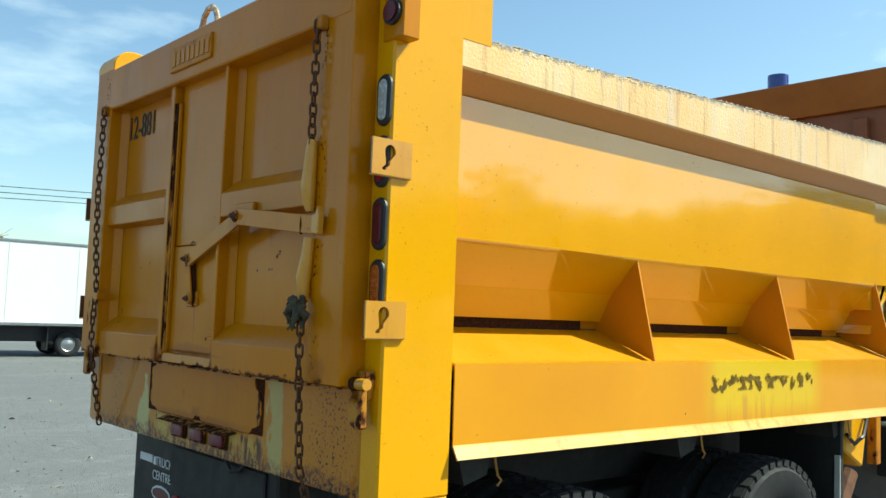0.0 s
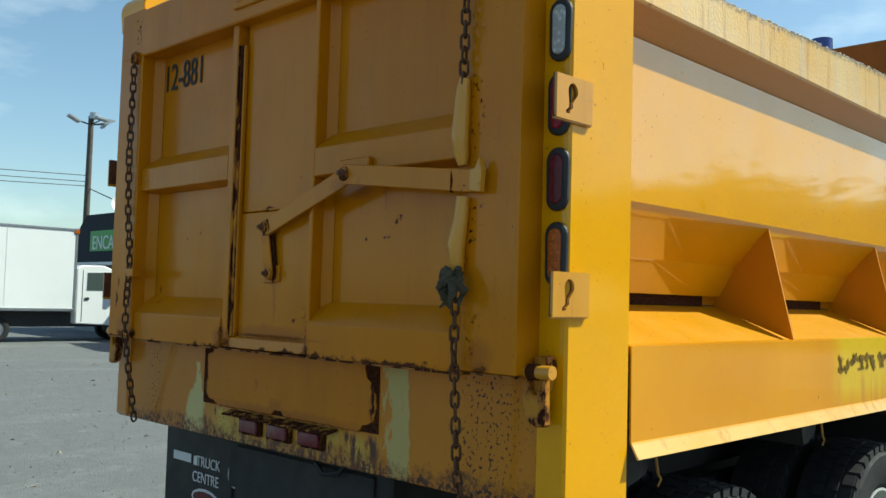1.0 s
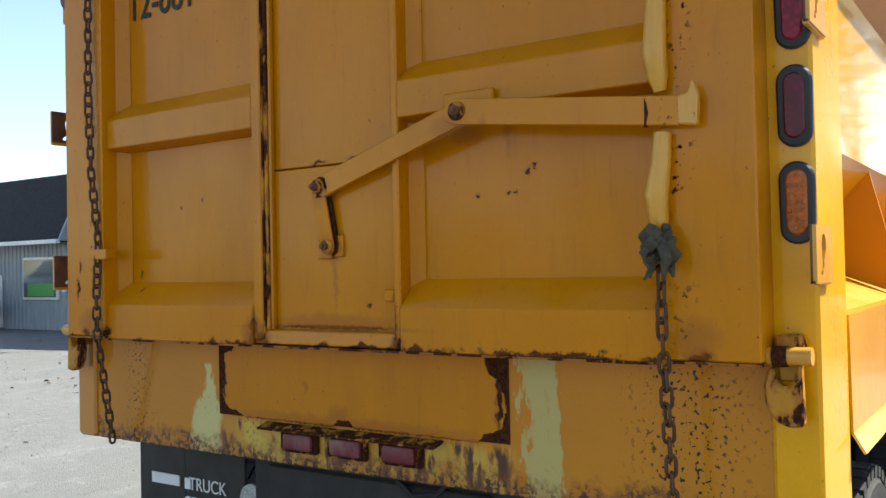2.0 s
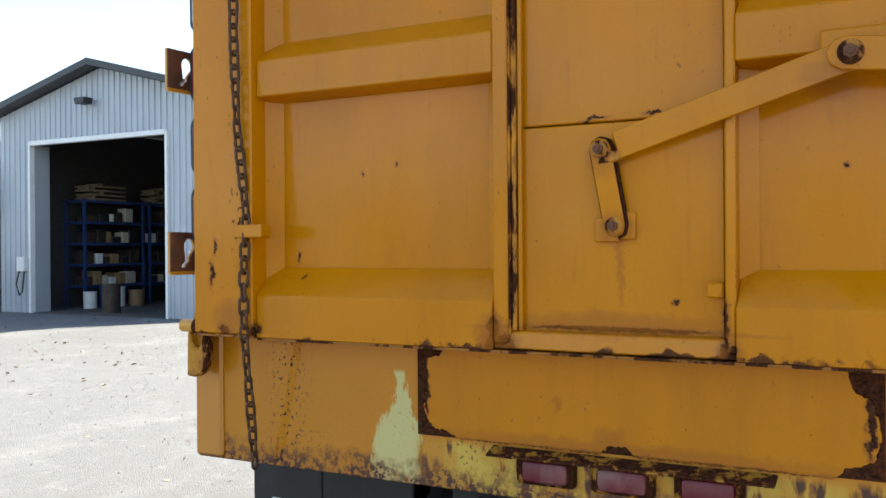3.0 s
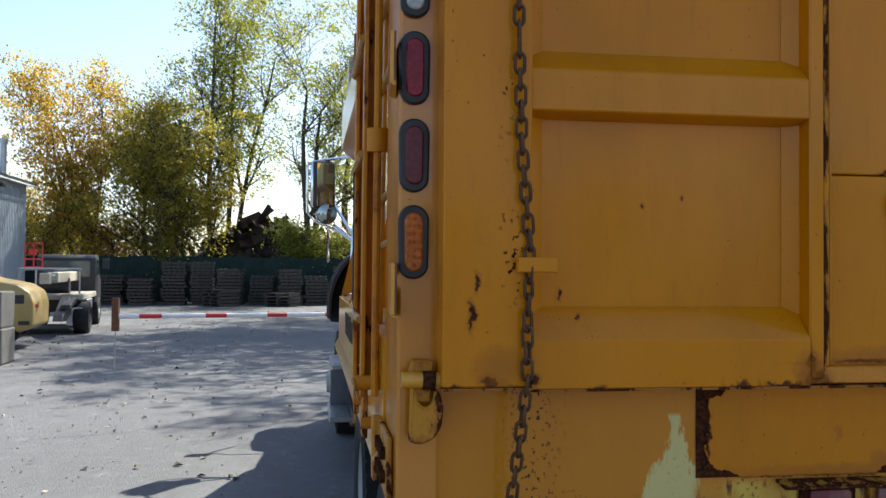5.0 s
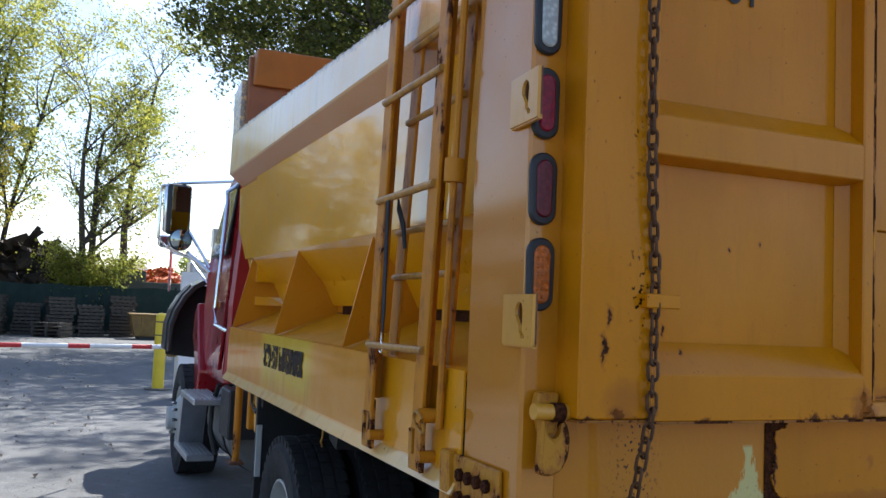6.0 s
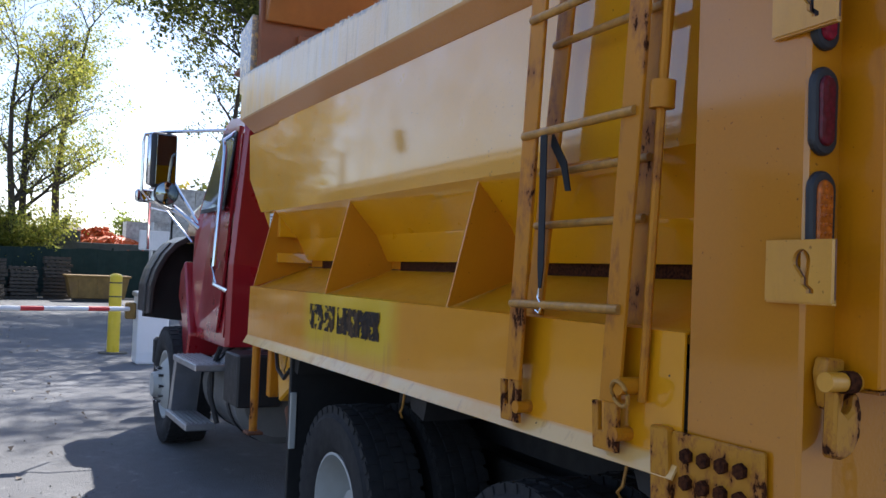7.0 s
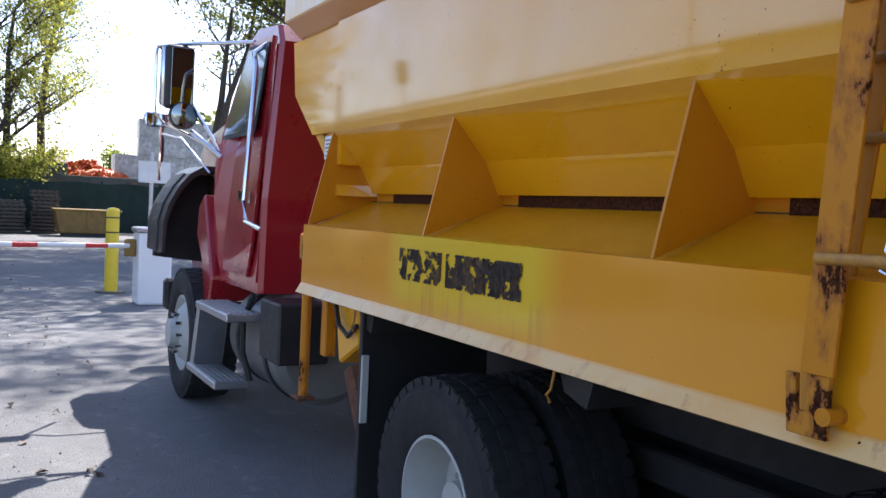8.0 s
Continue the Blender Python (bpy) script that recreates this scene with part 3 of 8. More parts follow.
for side in (-1, 1):
    S = lambda pts: [(side * y, z) for y, z in pts]
    # side wall: upper strip, upright panel, two inward bends down to the hopper's foot
    wall = [(1.169, 2.45), (1.168, 2.36), (1.167, 1.93), (1.02, 1.77), (0.955, 1.645)]
    bm = sheet(S(wall), "x", 0.25, FRONT - 0.55, 0.02 * side)
    # the front end is cut back towards the bottom
    add(bm, prism([(FRONT - 0.55, 2.45), (FRONT + 0.16, 2.45), (FRONT + 0.11, 2.16), (FRONT - 0.19, 1.93), (FRONT - 0.55, 1.93)], "y", side * 1.145, side * 1.168))
    part("side_wall", bm, "panel", truck, "glossy yellow upright side panel bent inward at the foot")
    # front slope of the hopper under the cut
    bm = bmesh.new()
    for p in ([(FRONT - 0.55, 1.93), (FRONT - 0.19, 1.93), (FRONT - 0.40, 1.77), (FRONT - 0.55, 1.77)],):
        prism(p, "y", side * 1.0, side * 1.15, bm=bm)
    part("hopper_foot", bm, "panel", truck)
    # inner back of the gap and the rub line
    part("foot_plate", box(0.3, FRONT - 0.55, *sorted((side * 0.925, side * 0.948)), 1.50, 1.66), "fin", truck, "yellow foot plate under the hopper")
    # dark strips that stand for the soft shadow along the foot
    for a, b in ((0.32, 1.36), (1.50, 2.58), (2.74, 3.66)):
        part("drain_slot", box(a, b, *sorted((side * 0.94, side * 0.956)), 1.590, 1.646), "flake_and_shade", truck, "dark strip standing for the slot's shadow")
    # top rail: tapered outer face, folded underside
    bm = bmesh.new()
    x0, x1 = 0.30, FRONT + 0.02
    rings = []
    for x in (x0, x1):
        t = rail_top(x)
        rings.append([bm.verts.new((x, side * y, z)) for y, z in ((1.272, 2.53), (1.268, t), (1.20, t + 0.012), (1.10, t - 0.02), (1.10, 2.43), (1.182, 2.452))])
    n = 6
    for i in range(n):
        bm.faces.new((rings[0][i], rings[0][(i + 1) % n], rings[1][(i + 1) % n], rings[1][i]))
    bm.faces.new(rings[0])
    bm.faces.new(rings[1][::-1])
    part("top_rail", bm, "rail", truck, "pale yellow top rail with rust runs, grit on its edge and a painted shade underneath")
    # sloped running board, skirt and lip
    part("running_board", prism(S([(1.275, 1.462), (0.94, 1.60), (0.94, 1.585), (1.275, 1.445)]), "x", 0.31, 3.94), "board", truck, "sloped yellow shelf plate above the skirt")
    sk = sheet(S([(1.268, 1.470), (1.287, 1.466), (1.290, 1.19), (1.318, 1.142)]), "x", 0.305, 3.95, 0.006 * side)
    part("skirt", sk, "skirt", truck, "long yellow side skirt with a bent lower lip and worn decal")
    for x in FINS:
        part("gusset", prism(S([(1.17, 1.945), (1.283, 1.47), (0.93, 1.60), (0.955, 1.66), (1.02, 1.775), (1.155, 1.93)]), "x", x - 0.005, x + 0.005), "fin", truck, "triangular yellow stiffener plate")
    # corner post with a rounded horn on top
    a, b = sorted((side * 1.188, side * 1.290))
    bm = box(-0.012, 0.30, a, b, 1.02, 2.86, 0.008)
    # sunlit paint at -y, the darkened copy on the shade side at +y
    part("corner_post", bm, "post" if side < 0 else "post_shaded", truck, "heavy yellow corner post")
    horn = [(0.30, 2.86), (-0.075, 2.80), (-0.085, 2.90)] + [(-0.085 + 0.10 - 0.10 * math.cos(t), 2.90 + 0.09 * math.sin(t)) for t in (0.3, 0.7, 1.1, 1.5)] + [(0.16, 2.975), (0.28, 2.93)]
    part("post_cap", prism(horn, "y", side * 1.06, side * 1.285, 0.006), "post", truck, "rounded yellow cap plate on the post")
    add_top = box(0.26, 0.46, *sorted((side * 1.20, side * 1.27)), 2.62, 3.02, 0.01)
    part("stake", add_top, "post", truck)
    # lower foot of the post, cut at an angle, on the kerb side only
    if side < 0:
        part("post_foot", prism([(-0.012, 1.02), (0.295, 1.02), (0.235, 0.93), (0.02, 0.90)], "y", side * 1.20, side * 1.288, 0.004), "post", truck)

    # lamps let into the post
    for kind, z in (("lens_white", 2.345), ("lens_red", 2.138), ("lens_dark", 1.930), ("lens_amber", 1.725)):
        lamp = new("tail_lamp")
        lamp.parent = truck

        def oval(w, h, y=side * 1.254, zz=z):
            pts = []
            for k in range(20):
                t = 2 * math.pi * k / 20
                pts.append((y + w * math.cos(t), zz + (h - w) * (1 if math.sin(t) >= 0 else -1) + w * math.sin(t)))
            return pts
        part("rubber_grommet", prism(oval(0.037, 0.088), "x", -0.026, -0.008, 0.005), "black", lamp, "black rubber grommet")
        glass = prism(oval(0.022, 0.070), "x", -0.032, -0.02, 0.004)
        if kind == "lens_amber":
            for i in range(7):
                for j in (-1, 0, 1):
                    if i in (0, 6) and j == 0 or 0 < i < 6:
                        cy, cz = side * 1.254 + 0.0125 * j, z - 0.054 + 0.018 * i
                        rod((-0.031, cy, cz), (-0.0345, cy, cz), 0.0055, 8, glass, r1=0.003)
        part("lens", glass, kind, lamp, {"lens_white": "clear", "lens_red": "red", "lens_dark": "dark red", "lens_amber": "amber"}[kind] + " oval lens")
    lamp = new("clearance_lamp")
    lamp.parent = truck
    part("lamp_plate", box(-0.022, 0.05, *sorted((side * 1.235, side * 1.345)), 2.545, 2.76, 0.004), "gate", lamp)
    part("rubber_grommet", rod((-0.036, side * 1.292, 2.635), (-0.020, side * 1.292, 2.635), 0.044, 20), "black", lamp, "black rubber grommet")
    part("lens", rod((-0.044, side * 1.292, 2.635), (-0.034, side * 1.292, 2.635), 0.033, 20), "lens_dark", lamp, "small round red lens")

    # keyhole plates for the chains
    for zc in (2.145, 1.615):
        bm = bmesh.new()
        # plate drawn with its keyhole as a ring of quads round the slot
        outer, inner = [], []
        for k in range(24):
            t = 2 * math.pi * k / 24
            c, s = math.cos(t), math.sin(t)
            q = 1 / max(abs(c), abs(s))
            outer.append((-0.012 + 0.082 * c * q, zc + 0.060 * s * q))
            if s > -0.35:
                inner.append((-0.022 + 0.022 * c, zc + 0.018 + 0.024 * s))
            else:
                lean = -0.022 * (1 if s < -0.8 else 0.4)
                inner.append((-0.022 + lean + 0.009 * (1 if c > 0 else -1) * (1 if abs(c) > 0.2 else 0.6), zc + 0.018 + 0.062 * s))
        back = bmesh.new()
        for layer, y0, y1 in ((bm, 1.296, 1.304), (back, 1.291, 1.2955)):
            for ya in (side * y0, side * y1):
                for ring in (outer, inner):
                    for p in ring:
                        layer.verts.new((p[0], ya, p[1]))
            layer.verts.ensure_lookup_table()
            V = layer.verts
            for k in range(24):
                j = (k + 1) % 24
                layer.faces.new((V[k], V[j], V[24 + j], V[24 + k]))
                layer.faces.new((V[48 + j], V[48 + k], V[72 + k], V[72 + j]))
                layer.faces.new((V[k], V[j], V[48 + j], V[48 + k]))
                layer.faces.new((V[24 + j], V[24 + k], V[72 + k], V[72 + j]))
        box(-0.094, 0.07, *sorted((side * 1.29, side * 1.300)), zc - 0.064, zc - 0.054, bm=bm)
        if side > 0:
            flare = Matrix.Translation((0.07, 1.30, zc)) @ Matrix.Rotation(radians(-5 if zc > 2 else -3), 4, "Z") @ Matrix.Translation((-0.07, -1.30, -zc))
            bm.transform(flare)
            back.transform(flare)
        part("plate_back", back, "rust_plate", truck, "rusted inner face of the chain plate")
        part("keyhole_plate", bm, "plate", truck, "square chain plate with a keyhole slot and rusty edges")

    # tailgate latch at the seam
    latch = new("tailgate_latch")
    latch.parent = truck
    part("latch_rod", rod((-0.062, side * 0.99, 1.398), (-0.062, side * 1.215, 1.404), 0.009, 10), "rust_plate", latch, "thin rusty latch rod", smooth=True)
    part("latch_pin", rod((-0.062, side * 1.190, 1.404), (-0.062, side * 1.284, 1.406), 0.019, 14), "plate", latch, "worn pale latch pin", smooth=True)
    part("pin_grease", rod((-0.062, side * 1.206, 1.404), (-0.062, side * 1.236, 1.405), 0.022, 14), "flake_and_shade", latch, "dark grease on the pin", smooth=True)
    part("latch_link", prism([(side * 1.205, 1.446), (side * 1.258, 1.450), (side * 1.266, 1.420), (side * 1.250, 1.35), (side * 1.212, 1.35)], "x", -0.046, -0.014, 0.005), "latch", latch, "greasy dark latch link")
    moon = [(1.262, 1.392), (1.266, 1.262), (1.235, 1.258), (1.208, 1.270), (1.190, 1.300), (1.186, 1.345), (1.196, 1.380), (1.208, 1.385), (1.212, 1.352), (1.230, 1.340), (1.246, 1.354), (1.252, 1.385)]
    part("latch_hook", prism([(side * y, z) for y, z in moon], "x", -0.072, -0.040, 0.006), "latch", latch, "half-moon steel hook with flaking paint")

    # mud flap behind the wheels
    flap = new("mud_flap")
    flap.parent = truck
    ya, yb = sorted((side * 0.70, side * 1.02))
    yc, yd = sorted((side * 1.03, side * 1.30))
    part("flap_sheet", box(0.25, 0.262, ya, yb, 0.20, 0.97, 0.004), "flap", flap, "black rubber mud flap")
    part("flap_sheet", box(0.262, 0.274, yc, yd, 0.20, 0.97, 0.004), "flap", flap, "black rubber mud flap")
    part("flap_bar", box(0.23, 0.30, *sorted((side * 0.42, side * 1.28)), 0.955, 1.0, 0.006), "chassis", flap)
    if side > 0:
        face = pose(0, 0, 0, 90, 0, -90)
        part("name_bar", box(0.256, 0.261, 1.06, 1.22, 0.795, 0.835), "text_white", flap, "white lettering bar")
        part("name_bar", box(0.244, 0.249, 0.985, 1.015, 0.795, 0.835), "text_white", flap, "white lettering bar")
        for word, y, z in (("TRUCK", 0.895, 0.813), ("CENTRE", 0.915, 0.740)):
            f = face.copy()
            f.translation = Vector((0.2485, y, z))
            letters("lettering", word, 0.068, "text_white", flap, f @ Matrix.Diagonal((0.9, 1, 1, 1)), 0.001, label="white lettering on rubber")
        ov = lambda a, b: [(0.91 + a * math.cos(t * 0.5236), 0.655 + b * math.sin(t * 0.5236)) for t in range(12)]
        part("badge", prism(ov(0.115, 0.042), "x", 0.246, 0.249), "text_white", flap, "oval white and red badge")
        part("badge_field", prism(ov(0.100, 0.030), "x", 0.2435, 0.2455), "lens_dark", flap)

# hopper front wall, headboard over the cab, floor and far wall so that the box is closed
part("front_wall", prism([(FRONT + 0.02, 2.50), (FRONT + 0.06, 2.50), (FRONT - 0.50, 1.62), (FRONT - 0.54, 1.62)], "y", -1.15, 1.15), "panel", truck)
part("hopper_floor", box(0.02, FRONT - 0.5, -0.95, 0.95, 1.56, 1.60), "chassis", truck)
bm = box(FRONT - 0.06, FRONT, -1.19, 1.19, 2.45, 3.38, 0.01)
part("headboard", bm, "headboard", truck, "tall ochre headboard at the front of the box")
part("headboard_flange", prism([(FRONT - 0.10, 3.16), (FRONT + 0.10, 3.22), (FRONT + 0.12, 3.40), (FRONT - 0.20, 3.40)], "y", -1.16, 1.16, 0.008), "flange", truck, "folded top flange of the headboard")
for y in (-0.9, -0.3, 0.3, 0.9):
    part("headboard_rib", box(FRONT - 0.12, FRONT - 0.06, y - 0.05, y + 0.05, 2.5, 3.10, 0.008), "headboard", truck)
for s in (-1, 1):
    part("headboard_ear", prism([(FRONT + 0.01, 2.66), (FRONT + 0.26, 2.74), (FRONT + 0.30, 3.16), (FRONT + 0.01, 3.22)], "y", s * 1.12, s * 1.225, 0.006), "rail", truck, "pale worn side ear of the headboard")
part("cab_shield", box(FRONT + 0.08, FRONT + 0.95, -1.1, 1.1, 3.0, 3.04, 0.01), "headboard", truck)

part("blue_beacon", rod((FRONT - 0.02, -0.25, 3.40), (FRONT - 0.02, -0.25, 3.53), 0.075, 16), "beacon_blue", truck, "blue beacon lamp", smooth=True)

# ---- tailgate ----
gate = new("tailgate")
gate.parent = truck
XF = -0.092       # face of the beams
part("gate_skin", box(-0.022, 0.02, -1.18, 1.18, 1.385, 2.72), "gate", gate, "dull yellow tailgate sheet, its colour darkened for shade")
for s in (-1, 1):
    stile = [(-0.02, s * 0.985), (-0.112, s * 0.990), (-0.112, s * 1.196), (0.0, s * 1.198)]
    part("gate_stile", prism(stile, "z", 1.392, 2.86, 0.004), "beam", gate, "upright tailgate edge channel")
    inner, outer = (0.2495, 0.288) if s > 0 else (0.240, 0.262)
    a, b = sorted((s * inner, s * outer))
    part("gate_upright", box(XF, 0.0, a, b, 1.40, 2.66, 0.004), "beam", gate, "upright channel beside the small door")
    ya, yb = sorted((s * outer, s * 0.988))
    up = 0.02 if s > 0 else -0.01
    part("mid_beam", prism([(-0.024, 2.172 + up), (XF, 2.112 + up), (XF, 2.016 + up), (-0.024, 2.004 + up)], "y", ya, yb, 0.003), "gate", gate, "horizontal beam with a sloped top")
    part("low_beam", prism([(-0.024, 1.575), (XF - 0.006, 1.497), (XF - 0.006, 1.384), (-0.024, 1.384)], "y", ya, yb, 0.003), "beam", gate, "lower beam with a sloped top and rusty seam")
    # panel's side chamfer
    part("panel_fold", prism([(-0.024, s * (outer - 0.002)), (-0.024, s * (outer + 0.038)), (-0.045, s * (outer - 0.002))], "z", 1.50, 2.66), "gate", gate)
    part("panel_fold", prism([(-0.024, s * 0.988), (-0.024, s * 0.945), (-0.055, s * 0.988)], "z", 1.50, 2.66), "gate", gate)
for s in (-1, 1):
    part("edge_seal", box(0.022, 0.05, *sorted((s * 1.08, s * 1.187)), 1.39, 2.86), "black", gate, "black rubber edge seal")
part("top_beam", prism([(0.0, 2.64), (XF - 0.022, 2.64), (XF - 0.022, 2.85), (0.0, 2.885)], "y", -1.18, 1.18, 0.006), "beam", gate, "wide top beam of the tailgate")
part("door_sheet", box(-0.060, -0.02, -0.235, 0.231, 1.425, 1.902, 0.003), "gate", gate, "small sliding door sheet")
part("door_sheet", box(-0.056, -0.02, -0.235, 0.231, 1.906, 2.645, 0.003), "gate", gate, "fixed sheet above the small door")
part("door_track", box(-0.078, -0.06, 0.2195, 0.2295, 1.43, 2.56, 0.003), "gate", gate, "upright door track flat bar")
part("track_seam", box(-0.084, -0.03, 0.2315, 0.2435, 1.43, 2.56, 0.003), "track", gate, "rusty seam along the door track")
part("track_lip", box(-0.090, -0.03, 0.2440, 0.2490, 1.42, 2.56, 0.002), "track", gate, "thin painted lip along the track")
part("door_seam", box(-0.064, -0.056, -0.2398, -0.2352, 1.43, 2.62), "track", gate, "thin dark seam strip")
part("door_sill", prism([(-0.03, 1.440), (-0.082, 1.428), (-0.088, 1.388), (-0.03, 1.388)], "y", -0.262, 0.288, 0.003), "beam", gate, "narrow rusty sill")
# strips that paint both the rust and the shadow in the gap above the apron
part("bottom_seam", box(-0.0985, -0.02, -0.984, 0.984, 1.3785, 1.3845), "seam", gate, "dark strip for the rusty seam and the shadow under the beams")
for s in (-1, 1):
    part("bottom_seam", box(-0.1125, -0.02, *sorted((s * 0.986, s * 1.196)), 1.385, 1.391), "seam", gate, "dark strip for the rusty seam and the shadow under the channel")
part("stop_lug", box(-0.085, -0.055, -0.236, -0.200, 1.515, 1.548, 0.004), "gate", gate)
part("stop_lug", box(-0.075, -0.055, -0.01, 0.045, 1.635, 1.69, 0.003), "gate", gate)


def clamp_bolt(p, r, parent):
    """A nut on a stud with a washer, seen end on."""
    p = Vector(p)
    out = Vector((-1, 0, 0))
    w = lathe([(0.0, 0.0), (r * 1.75, 0.0), (r * 1.75, 0.003), (r * 1.5, 0.005), (0.0, 0.005)], 20)
    w.transform(Matrix.Translation(p) @ Matrix.Rotation(math.pi / 2, 4, "Z"))
    b = part("bolt", w, "hook", parent, "nut with a rusty washer", smooth=True)
    part("nut", rod(p + out * 0.005, p + out * 0.017, r, 6), "rust_plate", b)
    part("stud", rod(p + out * 0.017, p + out * 0.026, r * 0.55, 10), "rust_plate", b)


def lean_bar(p, q, w, p_x, q_x, t, parent, mat, label, square=False):
    """A flat bar between two points of the gate (y, z) whose distance from the gate changes along it."""
    p, q = Vector(p), Vector(q)
    d = (q - p).normalized()
    n = Vector((-d.y, d.x))
    pts = []
    for c, sgn, sq in ((q, 1, False), (p, -1, square)):
        for k in range(5):
            a = math.pi / 2 - math.pi * k / 4
            along = 0.0 if sq else math.cos(a)
            pts.append(tuple(c + sgn * (d * along * w + n * math.sin(a) * w)))
    bm = prism(pts, "x", 0.0, t, 0.002)
    run = (q - p).length
    for v in bm.verts:
        k = (Vector((v.co.y, v.co.z)) - p).dot(d) / run
        v.co.x += p_x + (q_x - p_x) * k
    return part("lever_bar", bm, mat, parent, label)


lever = new("door_lever")
lever.parent = truck
lean_bar((-0.012, 1.846), (-0.484, 1.992), 0.031, -0.098, -0.124, 0.010, lever, "gate", "flat sloping lever bar", True)
lean_bar((-1.050, 1.926), (-0.470, 1.992), 0.032, -0.148, -0.138, 0.010, lever, "gate", "flat level lever bar", True)
lean_bar((0.026, 1.842), (-0.004, 1.668), 0.0235, -0.094, -0.088, 0.008, lever, "gate", "short painted link")
lean_bar((0.026, 1.842), (-0.004, 1.668), 0.0290, -0.080, -0.074, 0.012, lever, "flake_and_shade", "dark wider link plate behind")
part("link_shackle", prism([(0.030, 1.808), (-0.012, 1.812), (-0.045, 1.828), (-0.030, 1.838), (0.022, 1.830)], "x", -0.096, -0.080, 0.002), "hook", lever, "bent rusty shackle plate")
part("link_pad", box(-0.070, -0.058, -0.046, 0.030, 1.640, 1.702, 0.003), "gate", lever, "small welded pad under the link")
clamp_bolt((-0.095, 0.026, 1.840), 0.0115, lever)
clamp_bolt((-0.089, -0.004, 1.670), 0.0115, lever)
clamp_bolt((-0.139, -0.482, 1.992), 0.014, lever)
part("pivot_plate", box(-0.112, -0.092, -0.57, -0.425, 1.975, 2.045, 0.004), "gate", lever, "square pivot plate with a chipped edge")
part("handle_tube", pipe([(-0.128, -1.002, 1.975), (-0.132, -0.998, 2.01), (-0.134, -0.992, 2.06), (-0.132, -0.995, 2.13), (-0.132, -0.999, 2.19), (-0.134, -1.006, 2.225)], [0.014, 0.023, 0.027, 0.024, 0.021, 0.016], 12), "plate", lever, "yellow painted hose over the chain", smooth=True)
part("handle_stem", pipe([(-0.132, -0.999, 1.66), (-0.134, -0.994, 1.70), (-0.134, -0.989, 1.75), (-0.130, -1.000, 1.82), (-0.126, -1.004, 1.885)], [0.012, 0.022, 0.027, 0.022, 0.020], 12), "plate", lever, "flaking yellow hose below the lever", smooth=True)
part("lever_end", prism([(-1.045, 1.898), (-1.085, 1.892), (-1.090, 1.955), (-1.078, 1.990), (-1.066, 1.962), (-1.045, 1.958)], "x", -0.150, -0.126, 0.003), "plate", lever, "bent chipped end of the lever")
part("tie_wire", pipe([(-0.142, -0.972, 1.962), (-0.146, -0.976, 1.93), (-0.142, -0.972, 1.898)], 0.005, 6), "flake_and_shade", lever, "dark tie round the lever", smooth=True)
# greasy rag knotted at the handle's foot
rn = random.Random(31)
rag = new("rag")
rag.parent = lever
for k in range(9):
    y0, z0 = -0.996 + rn.uniform(-0.014, 0.014), 1.665 + rn.uniform(-0.02, 0.02)
    drop = rn.uniform(0.05, 0.115)
    pts = []
    for i in range(6):
        u = i / 5
        pts.append((-0.165 + 0.02 * math.sin(3 * u + k) + rn.uniform(-0.008, 0.008), y0 + (k - 4) * 0.0036 * (0.5 + u) + rn.uniform(-0.010, 0.010), z0 - drop * u))
    part("rag_strip", pipe(pts, [0.011, 0.014, rn.uniform(0.009, 0.016), rn.uniform(0.007, 0.013), 0.008, 0.003], 6), "rag", rag, "grey-green frayed greasy cloth", smooth=True)
part("rag_knot", pipe([(-0.165, -1.008, 1.672), (-0.172, -0.998, 1.662), (-0.174, -0.984, 1.668), (-0.166, -0.970, 1.66), (-0.15, -0.966, 1.65)], [0.008, 0.014, 0.016, 0.012, 0.007], 8), "rag", rag, "grey-green greasy knot", smooth=True)

# name plate, lifting eye and fleet number
part("name_plate", box(-0.126, -0.112, -0.155, 0.245, 2.69, 2.80, 0.004), "ladder", gate, "raised maker's plate, lettering worn to bars")
for k in range(8):
    y = 0.215 - 0.047 * k
    part("plate_bar", box(-0.130, -0.1265, y - 0.032, y, 2.712, 2.778, 0.002), "gate", gate)
eye = [(-0.06, 0.085, 2.86), (-0.06, 0.055, 2.93), (-0.06, 0.02, 2.955), (-0.06, -0.02, 2.955), (-0.06, -0.055, 2.93), (-0.06, -0.085, 2.86)]
part("lifting_eye", pipe(eye, 0.014, 8), "rail", gate, "bent round-bar lifting eye", smooth=True)
num = pose(0, 0, 0, 90, 0, -90)
num.translation = Vector((-0.026, 0.775, 2.535))
letters("fleet_number", "12-881", 0.17, "text_black", gate, num @ Matrix.Diagonal((0.72, 1, 1, 1)), 0.001, "black painted number")

# ---- apron under the gate ----
apron = new("rear_apron")
apron.parent = truck
part("apron_sheet", box(0.0, 0.02, -1.288, 1.288, 1.015, 1.386, 0.003), "apron", apron, "rusting yellow apron sheet with pale bare patches")
part("apron_fold", box(0.02, 0.06, -1.2, 1.2, 1.03, 1.05), "rust_plate", apron)
part("dark_backing", box(-0.0035, 0.0, -0.535, 0.541, 1.147, 1.384), "flake_and_shade", apron, "bare dark steel where paint has flaked")


